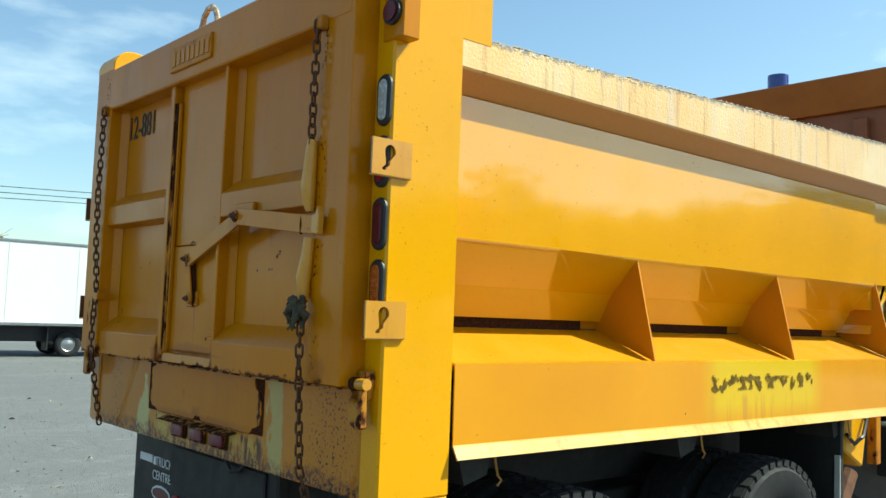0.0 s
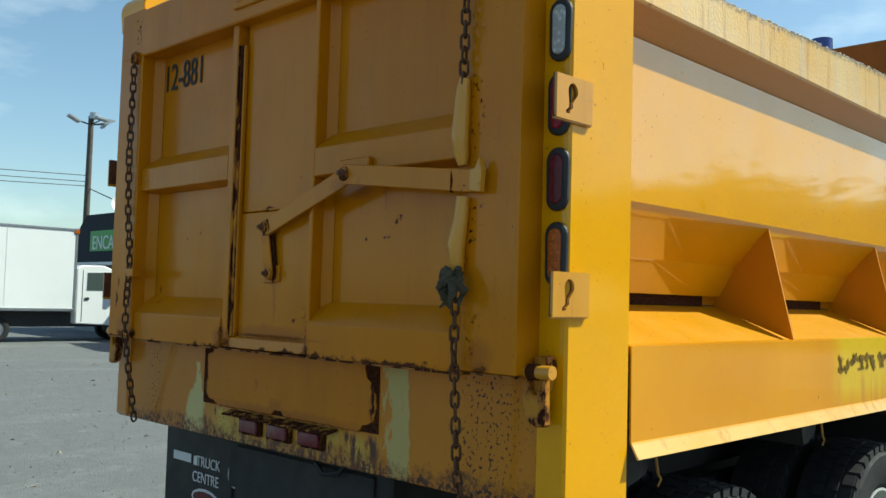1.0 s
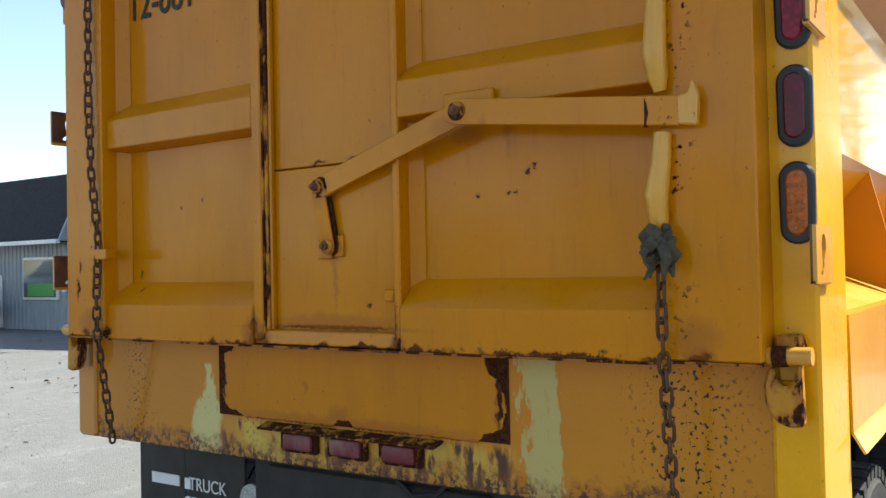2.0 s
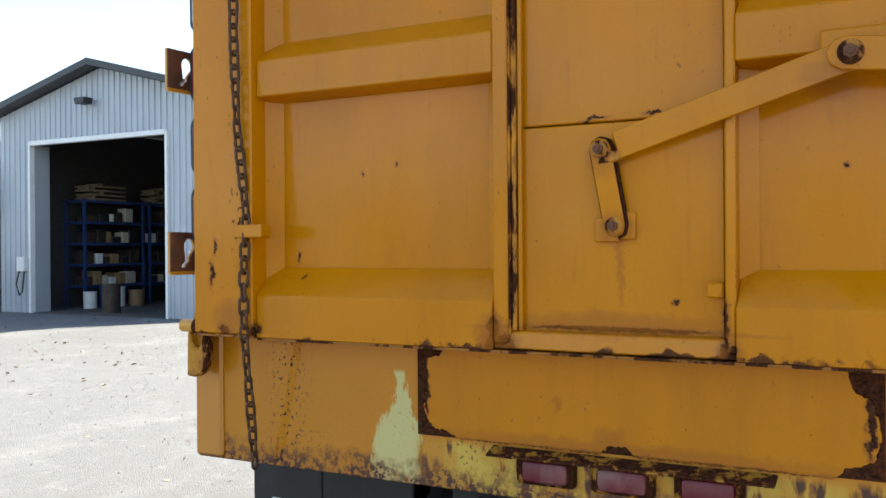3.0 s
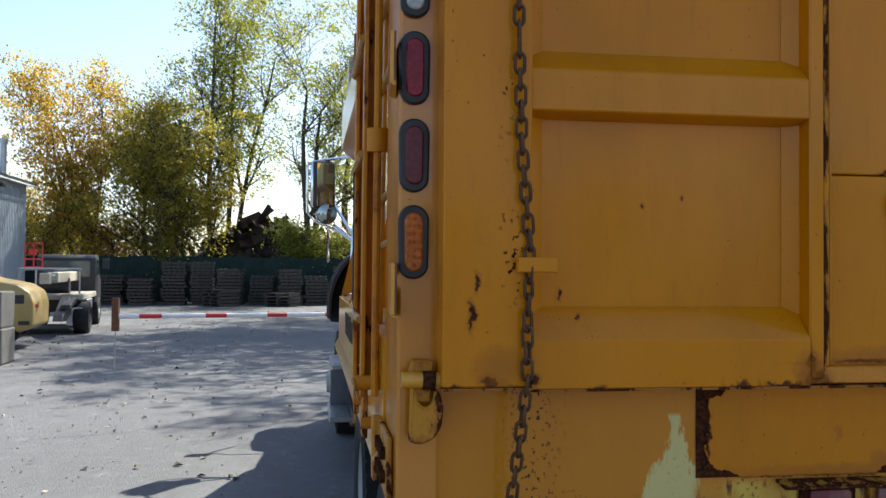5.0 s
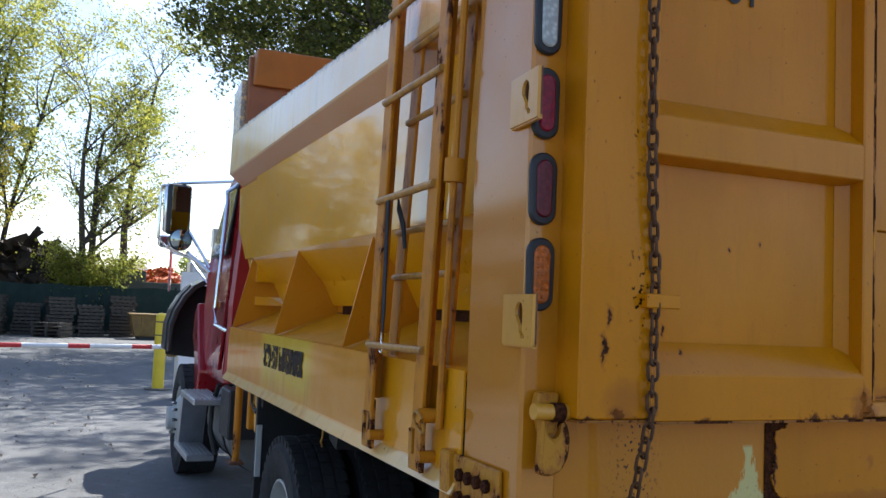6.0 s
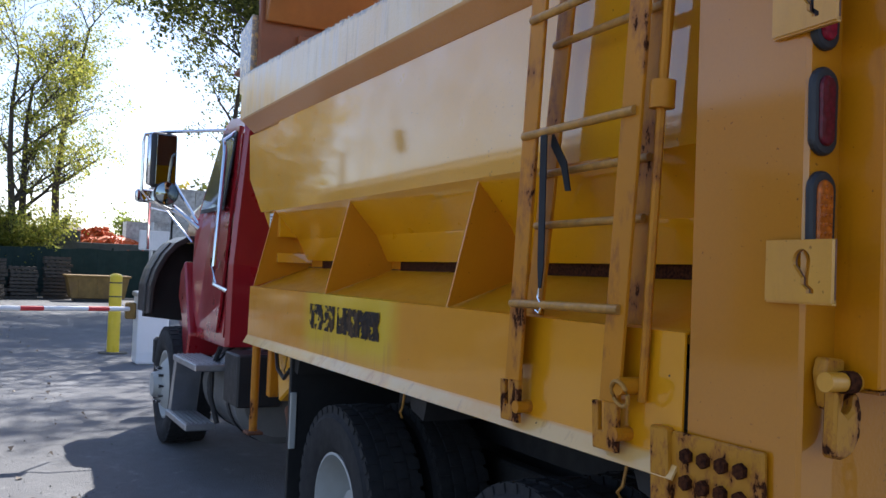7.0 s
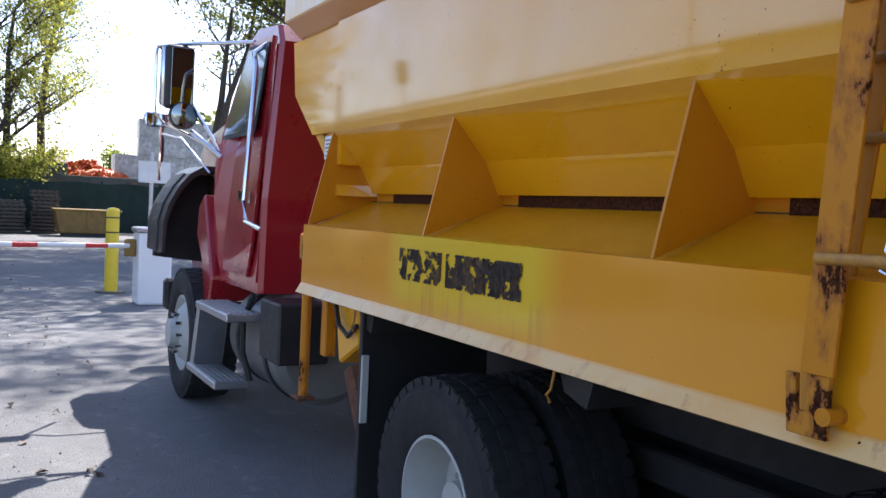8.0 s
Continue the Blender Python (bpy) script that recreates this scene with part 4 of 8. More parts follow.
def torn(corners, step, amp, seed):
    """A closed outline through corner points, its sides broken up by small steps."""
    rn = random.Random(seed)
    pts = []
    for k, a in enumerate(corners):
        a, b = Vector(a), Vector(corners[(k + 1) % len(corners)])
        n = max(1, int((b - a).length / step))
        side = Vector((a.y - b.y, b.x - a.x)).normalized()
        for i in range(n):
            off = 0.0 if i == 0 else rn.uniform(-amp, amp)
            pts.append(tuple(a.lerp(b, i / n) + side * off))
    return pts


sheet_edge = torn([(0.520, 1.215), (0.497, 1.172), (0.452, 1.162), (0.425, 1.146), (0.30, 1.147), (0.06, 1.144), (0.036, 1.166), (-0.004, 1.168), (-0.022, 1.145), (-0.27, 1.146), (-0.44, 1.144), (-0.462, 1.170), (-0.512, 1.184), (-0.528, 1.235), (-0.516, 1.305), (-0.478, 1.328), (-0.462, 1.383), (0.0, 1.3835), (0.460, 1.3835), (0.474, 1.352), (0.512, 1.346), (0.508, 1.29)], 0.0055, 0.0034, 5)
part("paint_sheet", prism(sheet_edge, "x", -0.008, -0.002), "gate", apron, "thick paint sheet in the darkened yellow, with a chipped outline")
for k, y in enumerate((0.19, 0.004, -0.188)):
    part("marker_recess", box(-0.010, -0.001, y - 0.075, y + 0.075, 1.055, 1.125, 0.008), "hood", apron, "rusty lamp surround")
    part("marker_lamp", box(-0.026, -0.008, y - 0.058, y + 0.058, 1.063, 1.115, 0.012, seg=2), "marker", apron, "faded red marker lamp", smooth=True)
part("marker_hood", prism([(-0.002, 1.140), (-0.05, 1.126), (-0.05, 1.121), (-0.002, 1.131)], "y", -0.33, 0.33, 0.002), "hood", apron, "rusty hood over the marker lamps")
part("hinge_pad", prism([(0.055, 1.095), (0.315, 1.095), (0.335, 1.225), (0.325, 1.25), (0.06, 1.25)], "y", 1.292, 1.306, 0.004), "latch", truck, "flaking bolted hinge pad")
part("hinge_rim", prism([(0.315, 1.085), (0.375, 1.085), (0.385, 1.255), (0.328, 1.255)], "y", 1.292, 1.322, 0.005), "latch", truck, "folded edge of the hinge pad")
for i in range(4):
    for j in range(2):
        x, z = 0.115 + 0.052 * i, 1.145 + 0.058 * j
        part("hinge_bolt", rod((x, 1.305, z), (x, 1.319, z), 0.017, 6), "flake_and_shade", truck)

# ---- chains ----


def chain(points, parent, pitch=0.0365):
    """Links of bent bar along a line; every second one is turned."""
    pts = [Vector(p) for p in points]
    seglen = [(pts[i + 1] - pts[i]).length for i in range(len(pts) - 1)]
    total = sum(seglen)
    n = int(total / pitch)
    link_mesh = None
    for k in range(n):
        s = (k + 0.5) * total / n
        i = 0
        while i < len(seglen) - 1 and s > seglen[i]:
            s -= seglen[i]
            i += 1
        p = pts[i].lerp(pts[i + 1], s / seglen[i])
        d = (pts[i + 1] - pts[i]).normalized()
        if link_mesh is None:
            loop = []
            for q in range(14):
                t = 2 * math.pi * q / 14
                loop.append((0.0118 * math.cos(t), 0, 0.0115 * (1 if math.sin(t) > 0 else -1) + 0.0125 * math.sin(t)))
            bm = pipe(loop, 0.0044, 6, closed=True)
            ob = part("link", bm, "chain", parent, smooth=True)
            link_mesh = ob.data
        else:
            ob = new("link", link_mesh)
            ob.parent = parent
        turn = d.to_track_quat("Z", "Y").to_matrix().to_4x4()
        ob.matrix_basis = Matrix.Translation(p) @ turn @ Matrix.Rotation((math.pi / 2 if k % 2 else 0) + 0.5 + 0.25 * math.sin(k * 2.3), 4, "Z")


for s in (-1, 1):
    ch = new("tailgate_chain")
    ch.parent = truck
    ch["label"] = "rusty link chain hanging down the tailgate"
    if s > 0:
        chain([(-0.13, 1.03, 2.63), (-0.135, 1.028, 2.2), (-0.132, 1.020, 1.95), (-0.124, 0.998, 1.72), (-0.130, 1.004, 1.52), (-0.128, 1.004, 1.40), (-0.05, 1.034, 1.02)], ch)
        part("chain_lug", box(-0.140, -0.11, 1.01, 1.05, 2.61, 2.66, 0.005), "ladder", ch, "welded chain lug")
    else:
        chain([(-0.14, -1.015, 2.64), (-0.140, -1.008, 2.40), (-0.136, -1.002, 2.20)], ch)
        chain([(-0.142, -0.998, 1.665), (-0.142, -0.997, 1.45), (-0.125, -1.006, 1.10), (-0.06, -1.008, 0.90)], ch)
        part("chain_lug", box(-0.145, -0.11, -1.04, -1.0, 2.61, 2.66, 0.005), "ladder", ch, "welded chain lug")
part("chain_keeper", prism([(-0.098, 1.655), (-0.140, 1.655), (-0.140, 1.69), (-0.098, 1.69)], "y", 0.935, 1.030, 0.003), "gate", gate, "small keeper bar across the chain")

# ---- ladder on the box's flank ----
ladder = new("side_ladder")
ladder.parent = truck
for top, foot, w in ((0.850, 0.945, 0.072), (0.405, 0.505, 0.072)):
    part("ladder_rail", prism([(foot - w / 2, 1.29), (foot + w / 2, 1.29), (top + w / 2, 2.68), (top - w / 2, 2.68)], "y", 1.335, 1.347, 0.002), "ladder", ladder, "flat yellow ladder rail, rusty at the foot")
    part("ladder_flange", prism([(foot + w / 2 - 0.008, 1.33), (foot + w / 2, 1.33), (top + w / 2, 2.68), (top + w / 2 - 0.008, 2.68)], "y", 1.295, 1.336), "ladder", ladder)
    x = foot - 0.02
    part("ladder_hook", prism([(x + 0.085, 1.17), (x + 0.095, 1.285), (x + 0.07, 1.285), (x + 0.066, 1.215), (x + 0.045, 1.215), (x + 0.045, 1.33), (x - 0.005, 1.33), (x - 0.005, 1.17)], "y", 1.325, 1.34, 0.002), "hook", ladder, "notched rusty hook foot")
    part("stand_off", rod((x, 1.29, 1.215), (x, 1.345, 1.215), 0.018, 10), "ladder", ladder)
for z in (1.508, 1.983, 2.310, 2.60):
    k = (2.68 - z) / 1.39
    part("rung", rod((0.385 + 0.1 * k, 1.350, z + 0.006), (0.87 + 0.1 * k, 1.350, z), 0.012, 10), "rung", ladder, "bare steel rung", smooth=True)
for top, foot in ((0.835, 0.985), (0.425, 0.535)):
    part("inner_rail", prism([(foot - 0.04, 1.47), (foot + 0.04, 1.47), (top + 0.035, 2.62), (top - 0.035, 2.62)], "y", 1.245, 1.257, 0.002), "ladder", ladder, "flat inner ladder rail")
for z in (1.735, 1.885, 2.255, 2.5):
    k = (2.62 - z) / 1.15
    part("rung", rod((0.41 + 0.11 * k, 1.262, z + 0.005), (0.86 + 0.15 * k, 1.262, z), 0.011, 10), "rung", ladder, "bare steel rung", smooth=True)
part("slide_rod", rod((0.425, 1.31, 1.30), (0.355, 1.31, 2.66), 0.011, 8), "ladder", ladder, smooth=True)
part("rod_collar", rod((0.388, 1.31, 1.99), (0.385, 1.31, 2.055), 0.03, 14), "ladder", ladder, "round yellow collar", smooth=True)
part("rung_bracket", box(0.35, 0.45, 1.17, 1.33, 2.62, 2.66, 0.004), "ladder", ladder)
ringpts = [(0.443 + 0.028 * math.cos(t * math.pi / 8), 1.362 + 0.01 * math.sin(t * math.pi / 8), 1.318 + 0.030 * math.sin(t * math.pi / 8)) for t in range(16)]
part("pull_ring", pipe(ringpts, 0.0055, 6, closed=True), "rung", ladder, "steel pull ring", smooth=True)
part("pull_knob", rod((0.448, 1.29, 1.335), (0.448, 1.365, 1.335), 0.021, 14), "ladder", ladder, smooth=True)
part("tie_strap", prism([(0.795, 1.985), (0.825, 1.985), (0.818, 1.62), (0.811, 1.555), (0.799, 1.555), (0.790, 1.62)], "y", 1.353, 1.357), "strap", ladder, "black webbing tie-down strap")
part("tie_strap", prism([(0.830, 1.990), (0.812, 1.965), (0.760, 1.90), (0.738, 1.82), (0.760, 1.82), (0.782, 1.885), (0.835, 1.95)], "y", 1.310, 1.315), "strap", ladder, "black webbing tie-down strap")
part("strap_hook", pipe([(0.805, 1.356, 1.555), (0.812, 1.356, 1.53), (0.792, 1.356, 1.51), (0.802, 1.356, 1.488), (0.820, 1.356, 1.495)], 0.004, 6), "chrome", ladder, "wire hook", smooth=True)

# small printed notice on the panel's front corner
part("notice", box(3.985, 4.085, 1.1505, 1.1525, 1.800, 1.915, 0.0005), "text_white", truck, "small white printed notice")
for k in range(5):
    part("notice_line", box(3.995, 4.075 - 0.012 * (k % 2), 1.1526, 1.1532, 1.892 - 0.019 * k, 1.898 - 0.019 * k), "text_black", truck)

# worn decals on both skirts: a scraped blot and thin remains of letters


def flakes(name, y, t, cell, x0, x1, z0, z1, cover, mat, seed, label):
    """What is left of a scraped decal: small ragged flakes of film, thick where cover() is high."""
    rn = random.Random(seed)
    verts, faces = [], []
    for i in range(int((x1 - x0) / cell)):
        for j in range(int((z1 - z0) / cell)):
            x, z = x0 + (i + 0.5) * cell, z0 + (j + 0.5) * cell
            k = noise.fractal(Vector((x * 21, z * 19, seed)), 0.6, 2.1, 6)
            if k + cover((x - x0) / (x1 - x0), (z - z0) / (z1 - z0)) < 0.0:
                continue
            q = cell * rn.uniform(0.50, 0.78)
            b = len(verts)
            ring = [(x + sx * q * rn.uniform(0.7, 1.2), z + sz * q * rn.uniform(0.7, 1.2)) for sx, sz in ((-1, -1), (1, -1), (1, 1), (-1, 1))]
            verts += [(px, y, pz) for px, pz in ring] + [(px, y + t, pz) for px, pz in ring]
            faces += [(b + 4, b + 5, b + 6, b + 7)] + [(b + m, b + (m + 1) % 4, b + 4 + (m + 1) % 4, b + 4 + m) for m in range(4)]
    me = bpy.data.meshes.new(name)
    me.from_pydata(verts, [], faces)
    me.materials.append(M[mat])
    ob = new(name, me)
    ob.parent = truck
    ob["kind"] = "stuff"
    ob["label"] = label


def left_cover(u, v):
    letters_gone = 0.14 * math.sin(u * 48) - 0.02
    k = 0.30 if u < 0.56 else letters_gone - 0.9 * (0.56 < u < 0.60)
    return k - (0.8 if v > 0.90 or v < 0.06 else 0.0) - (0.25 if v > 0.72 and u < 0.56 else 0.0)


def right_cover(u, v):
    return -0.12 + 0.12 * math.sin(u * 75) - (0.5 if v > 0.85 or v < 0.15 else 0.0)


flakes("decal_residue", 1.2965, 0.0012, 0.006, 2.02, 2.86, 1.300, 1.432, left_cover, "decal", 4, "dark flaking residue of a scraped-off decal")
flakes("decal_residue", -1.2965, -0.0012, 0.006, 1.90, 2.86, 1.325, 1.410, right_cover, "decal_faint", 7, "speckled residue of a scraped-off decal")

# crust of grit and droppings along the top rails
M["crust"] = plain("pale_grit_crust", (0.52, 0.47, 0.40), 0.9, vary=0.45, scale=40, dirt=(0.14, 0.08, 0.05), dirt_amount=0.7, bump=0.3)
rn = random.Random(12)
for side in (-1, 1):
    verts, faces = [], []
    for k in range(900):
        x = rn.uniform(0.32, FRONT)
        if noise.noise(Vector((x * 2.3, side * 3.0, 0.0))) < -0.12 and rn.random() < 0.8:
            continue
        y = side * (1.264 - abs(rn.gauss(0, 0.016)))
        q = rn.uniform(0.003, 0.010)
        c = Vector((x, y, rail_top(x) + 0.002 + (0.012 if abs(y) < 1.23 else 0.004)))
        b = len(verts)
        verts += [c + Vector((q, 0, 0)), c + Vector((0, q * 0.8, 0)), c - Vector((q, 0, 0)), c - Vector((0, q * 0.8, 0)), c + Vector((0, 0, q * 0.9)), c - Vector((0, 0, q))]
        faces += [(b + i, b + (i + 1) % 4, b + 4) for i in range(4)] + [(b + (i + 1) % 4, b + i, b + 5) for i in range(4)]
    me = bpy.data.meshes.new("rail_crust")
    me.from_pydata([tuple(v) for v in verts], [], faces)
    me.materials.append(M["crust"])
    crust = new("rail_crust", me)
    crust.parent = truck
    crust["kind"] = "stuff"
    crust["label"] = "pale crust of grit along the rail"

# ---- wheels and chassis ----


def wheel(at, r, width, side, rim_mat, dual, parent, hub="plain"):
    """A truck wheel: a tyre with tread blocks, a dished rim, a hub and studs. side: which way its face looks."""
    w = new("wheel")
    w.parent = parent
    h = width / 2
    k_rim = 0.87 if dual else 1.0
    prof = [(0.29 * k_rim, -h * 0.72), (0.33 * k_rim, -h * 0.94), (0.42, -h), (r - 0.055, -h * 0.95), (r - 0.008, -h * 0.82), (r - 0.006, 0), (r - 0.008, h * 0.82), (r - 0.055, h * 0.95), (0.42, h), (0.33 * k_rim, h * 0.94), (0.29 * k_rim, h * 0.72)]
    tyre = part("tyre", lathe(prof, 48), "rubber", w, "worn black truck tyre", smooth=True)
    tread = bmesh.new()
    for k in range(40):
        a = 2 * math.pi * k / 40
        for row in range(4):
            y0 = -h * 0.92 + row * h * 0.46
            off = 0.5 * (row % 2) * 2 * math.pi / 40
            blk = box(-0.029, 0.029, y0 + 0.006, y0 + h * 0.46 - 0.006, r - 0.026, r - (0.004 if row in (0, 3) else 0.0))
            add(tread, blk, Matrix.Rotation(a + off, 4, "Y"))
        for s in (-1, 1):
            blk = box(-0.024, 0.024, s * h * 0.86 - 0.012, s * h * 0.86 + 0.008, r - 0.040, r - 0.008)
            add(tread, blk, Matrix.Rotation(a, 4, "Y"))
    part("tread", tread, "rubber", tyre)
    s = side
    if dual:
        rp = [(0.292, h * 0.72), (0.300, h * 0.86), (0.286, h * 0.88), (0.278, h * 0.6), (0.262, h * 0.2), (0.255, -h * 0.45), (0.17, -h * 0.62), (0.13, -h * 0.64), (0.13, -h * 0.40), (0.10, -h * 0.36), (0.095, h * 0.25), (0.0, h * 0.27)]
    else:
        rp = [(0.292, h * 0.72), (0.300, h * 0.86), (0.286, h * 0.88), (0.262, h * 0.60), (0.235, h * 0.70), (0.19, h * 0.95), (0.12, h * 1.08), (0.115, h * 1.2), (0.105, h * 1.45), (0.0, h * 1.5)]
    part("rim", lathe([(q * k_rim, y * s) for q, y in rp], 40), rim_mat, w, "pale steel disc rim", smooth=True)
    nut_mesh = None
    for k in range(10):
        a = 2 * math.pi * k / 10
        q = 0.124 if dual else 0.15
        y = (-h * 0.62 if dual else h * 1.02) * s
        if nut_mesh is None:
            nut = part("wheel_nut", rod((0, 0, 0), (0, 0.045 * s, 0), 0.015, 6), "chrome", w)
            nut_mesh = nut.data
        else:
            nut = new("wheel_nut", nut_mesh)
            nut.parent = w
        nut.matrix_basis = pose(q * math.cos(a), y, q * math.sin(a))
    w.matrix_basis = pose(*at)
    return w


REAR_AXLES = (1.05, 2.66)
for x in REAR_AXLES:
    for s in (-1, 1):
        wheel((x, s * 1.095, 0.480), 0.480, 0.27, s, "white_rim", True, truck)
        wheel((x, s * 0.765, 0.480), 0.480, 0.27, -s, "chassis", True, truck)
    part("axle", rod((x, -0.9, 0.480), (x, 0.9, 0.480), 0.09, 12), "chassis", truck)
    bmx = bmesh.new()
    bmesh.ops.create_uvsphere(bmx, u_segments=16, v_segments=10, radius=0.24)
    bmx.transform(Matrix.Translation((x, 0, 0.55)))
    part("differential", bmx, "chassis", truck, smooth=True)
for s in (-1, 1):
    wheel((6.98, s * 1.05, 0.515), 0.515, 0.36, s, "white_rim", False, truck)
    part("frame_rail", box(0.12, 8.5, s * 0.43 - 0.045, s * 0.43 + 0.045, 0.78, 1.06, 0.006), "chassis", truck, "black chassis frame rail")
    part("sub_frame", box(0.1, 4.0, s * 0.43 - 0.05, s * 0.43 + 0.05, 1.07, 1.50), "chassis", truck)
    part("leaf_spring", box(1.05, 2.66, s * 0.5 - 0.04, s * 0.5 + 0.04, 0.62, 0.74, 0.01), "chassis", truck)
    for x in (0.42, 1.78, 3.30):
        part("flap_hanger", prism([(x, 1.18), (x + 0.22, 1.18), (x + 0.16, 1.05), (x + 0.05, 1.02)], "y", s * 0.95, s * 1.18), "chassis", truck)
        part("wire_hook", pipe([(x + 0.18, s * 1.2, 1.13), (x + 0.2, s * 1.2, 1.05), (x + 0.22, s * 1.2, 1.03), (x + 0.20, s * 1.2, 1.01)], 0.005, 5), "rung", truck)
part("front_axle", rod((6.98, -0.95, 0.515), (6.98, 0.95, 0.515), 0.07, 10), "chassis", truck)
# added box, no known part: keeps light from showing through under the truck
part("spreader_case", box(0.35, 4.1, -0.30, 0.30, 0.42, 1.27, 0.02), "chassis", truck, "added black box that blocks light under the truck")
part("under_tray", box(0.3, 4.2, -0.9, 0.9, 1.28, 1.34), "chassis", truck)
part("rear_cross_member", box(0.10, 0.16, -0.50, 0.50, 0.80, 1.02, 0.01), "chassis", truck)
part("tow_plate", box(0.085, 0.10, -0.42, 0.42, 0.62, 0.98, 0.006), "chassis", truck, "dirty black tow plate")
part("round_reflector", rod((0.235, 0.655, 0.80), (0.248, 0.655, 0.80), 0.055, 18), "lens_white", truck, "round pale reflector")
part("round_reflector", rod((0.072, 0.36, 0.70), (0.085, 0.36, 0.70), 0.06, 18), "lens_red", truck, "round red reflector")
part("hose", pipe([(0.08, -0.30, 1.02), (0.06, -0.26, 0.97), (0.06, -0.18, 0.955), (0.07, -0.12, 0.99), (0.09, -0.1, 1.03)], 0.009, 6), "black", truck, smooth=True)

# support leg, hydraulics and mud guard between box and cab
for s in (-1, 1):
    part("support_leg", rod((4.26, s * 1.15, 0.56), (4.26, s * 1.15, 1.40), 0.026, 14), "ladder", truck, "yellow round support leg", smooth=True)
    part("leg_clamp", box(4.225, 4.30, *sorted((s * 1.115, s * 1.19)), 1.28, 1.42, 0.01), "ladder", truck)
    part("leg_foot", box(4.20, 4.32, *sorted((s * 1.10, s * 1.20)), 0.545, 0.565, 0.005), "rust_plate", truck)
    part("leg_strut", box(4.05, 4.12, *sorted((s * 1.06, s * 1.12)), 0.80, 1.28, 0.006), "ladder", truck)
    part("gear_box", prism([(3.62, 0.92), (3.86, 0.80), (3.92, 1.05), (3.82, 1.18), (3.64, 1.16)], "y", s * 0.95, s * 1.12, 0.012), "post", truck, "yellow cast gear housing")
    part("gear_hose", pipe([(3.9, s * 1.14, 1.15), (3.80, s * 1.15, 1.00), (3.68, s * 1.15, 0.96), (3.6, s * 1.14, 1.02)], 0.012, 6), "black", truck, smooth=True)
    part("drive_shaft", rod((3.92, s * 1.0, 0.75), (3.66, s * 1.02, 0.45), 0.06, 10), "rust_plate", truck)
    part("mud_guard", box(3.40, 3.43, *sorted((s * 0.55, s * 1.2)), 0.25, 1.12, 0.005), "flap", truck, "black rubber front mud flap")
    part("guard_edge", box(3.385, 3.399, *sorted((s * 1.165, s * 1.20)), 0.62, 0.92, 0.003), "white_rim", truck, "pale reflective strip")

# ---- cab ----
CW = 1.06
cab = new("cab")
cab.parent = truck
prof = [(5.42, 0.98), (5.40, 1.6), (5.42, 2.62), (5.52, 2.74), (6.02, 2.78), (6.18, 2.72), (6.62, 2.00), (6.70, 1.85), (6.70, 1.05), (6.50, 0.98)]


def cab_shell():
    bm = bmesh.new()
    rows = []
    for y in (-CW, -CW + 0.03, CW - 0.03, CW):
        inset = 0.03 if abs(y) == CW else 0.0
        rows.append([bm.verts.new((x + (inset if x < 6 else -inset), y * (1 - 0.10 * max(0, (z - 1.95) / 0.85)), z)) for x, z in prof])
    n = len(prof)
    for a, b in ((0, 1), (1, 2), (2, 3)):
        for i in range(n):
            bm.faces.new((rows[a][i], rows[a][(i + 1) % n], rows[b][(i + 1) % n], rows[b][i]))
    bm.faces.new(rows[0])
    bm.faces.new(rows[3][::-1])
    return bm


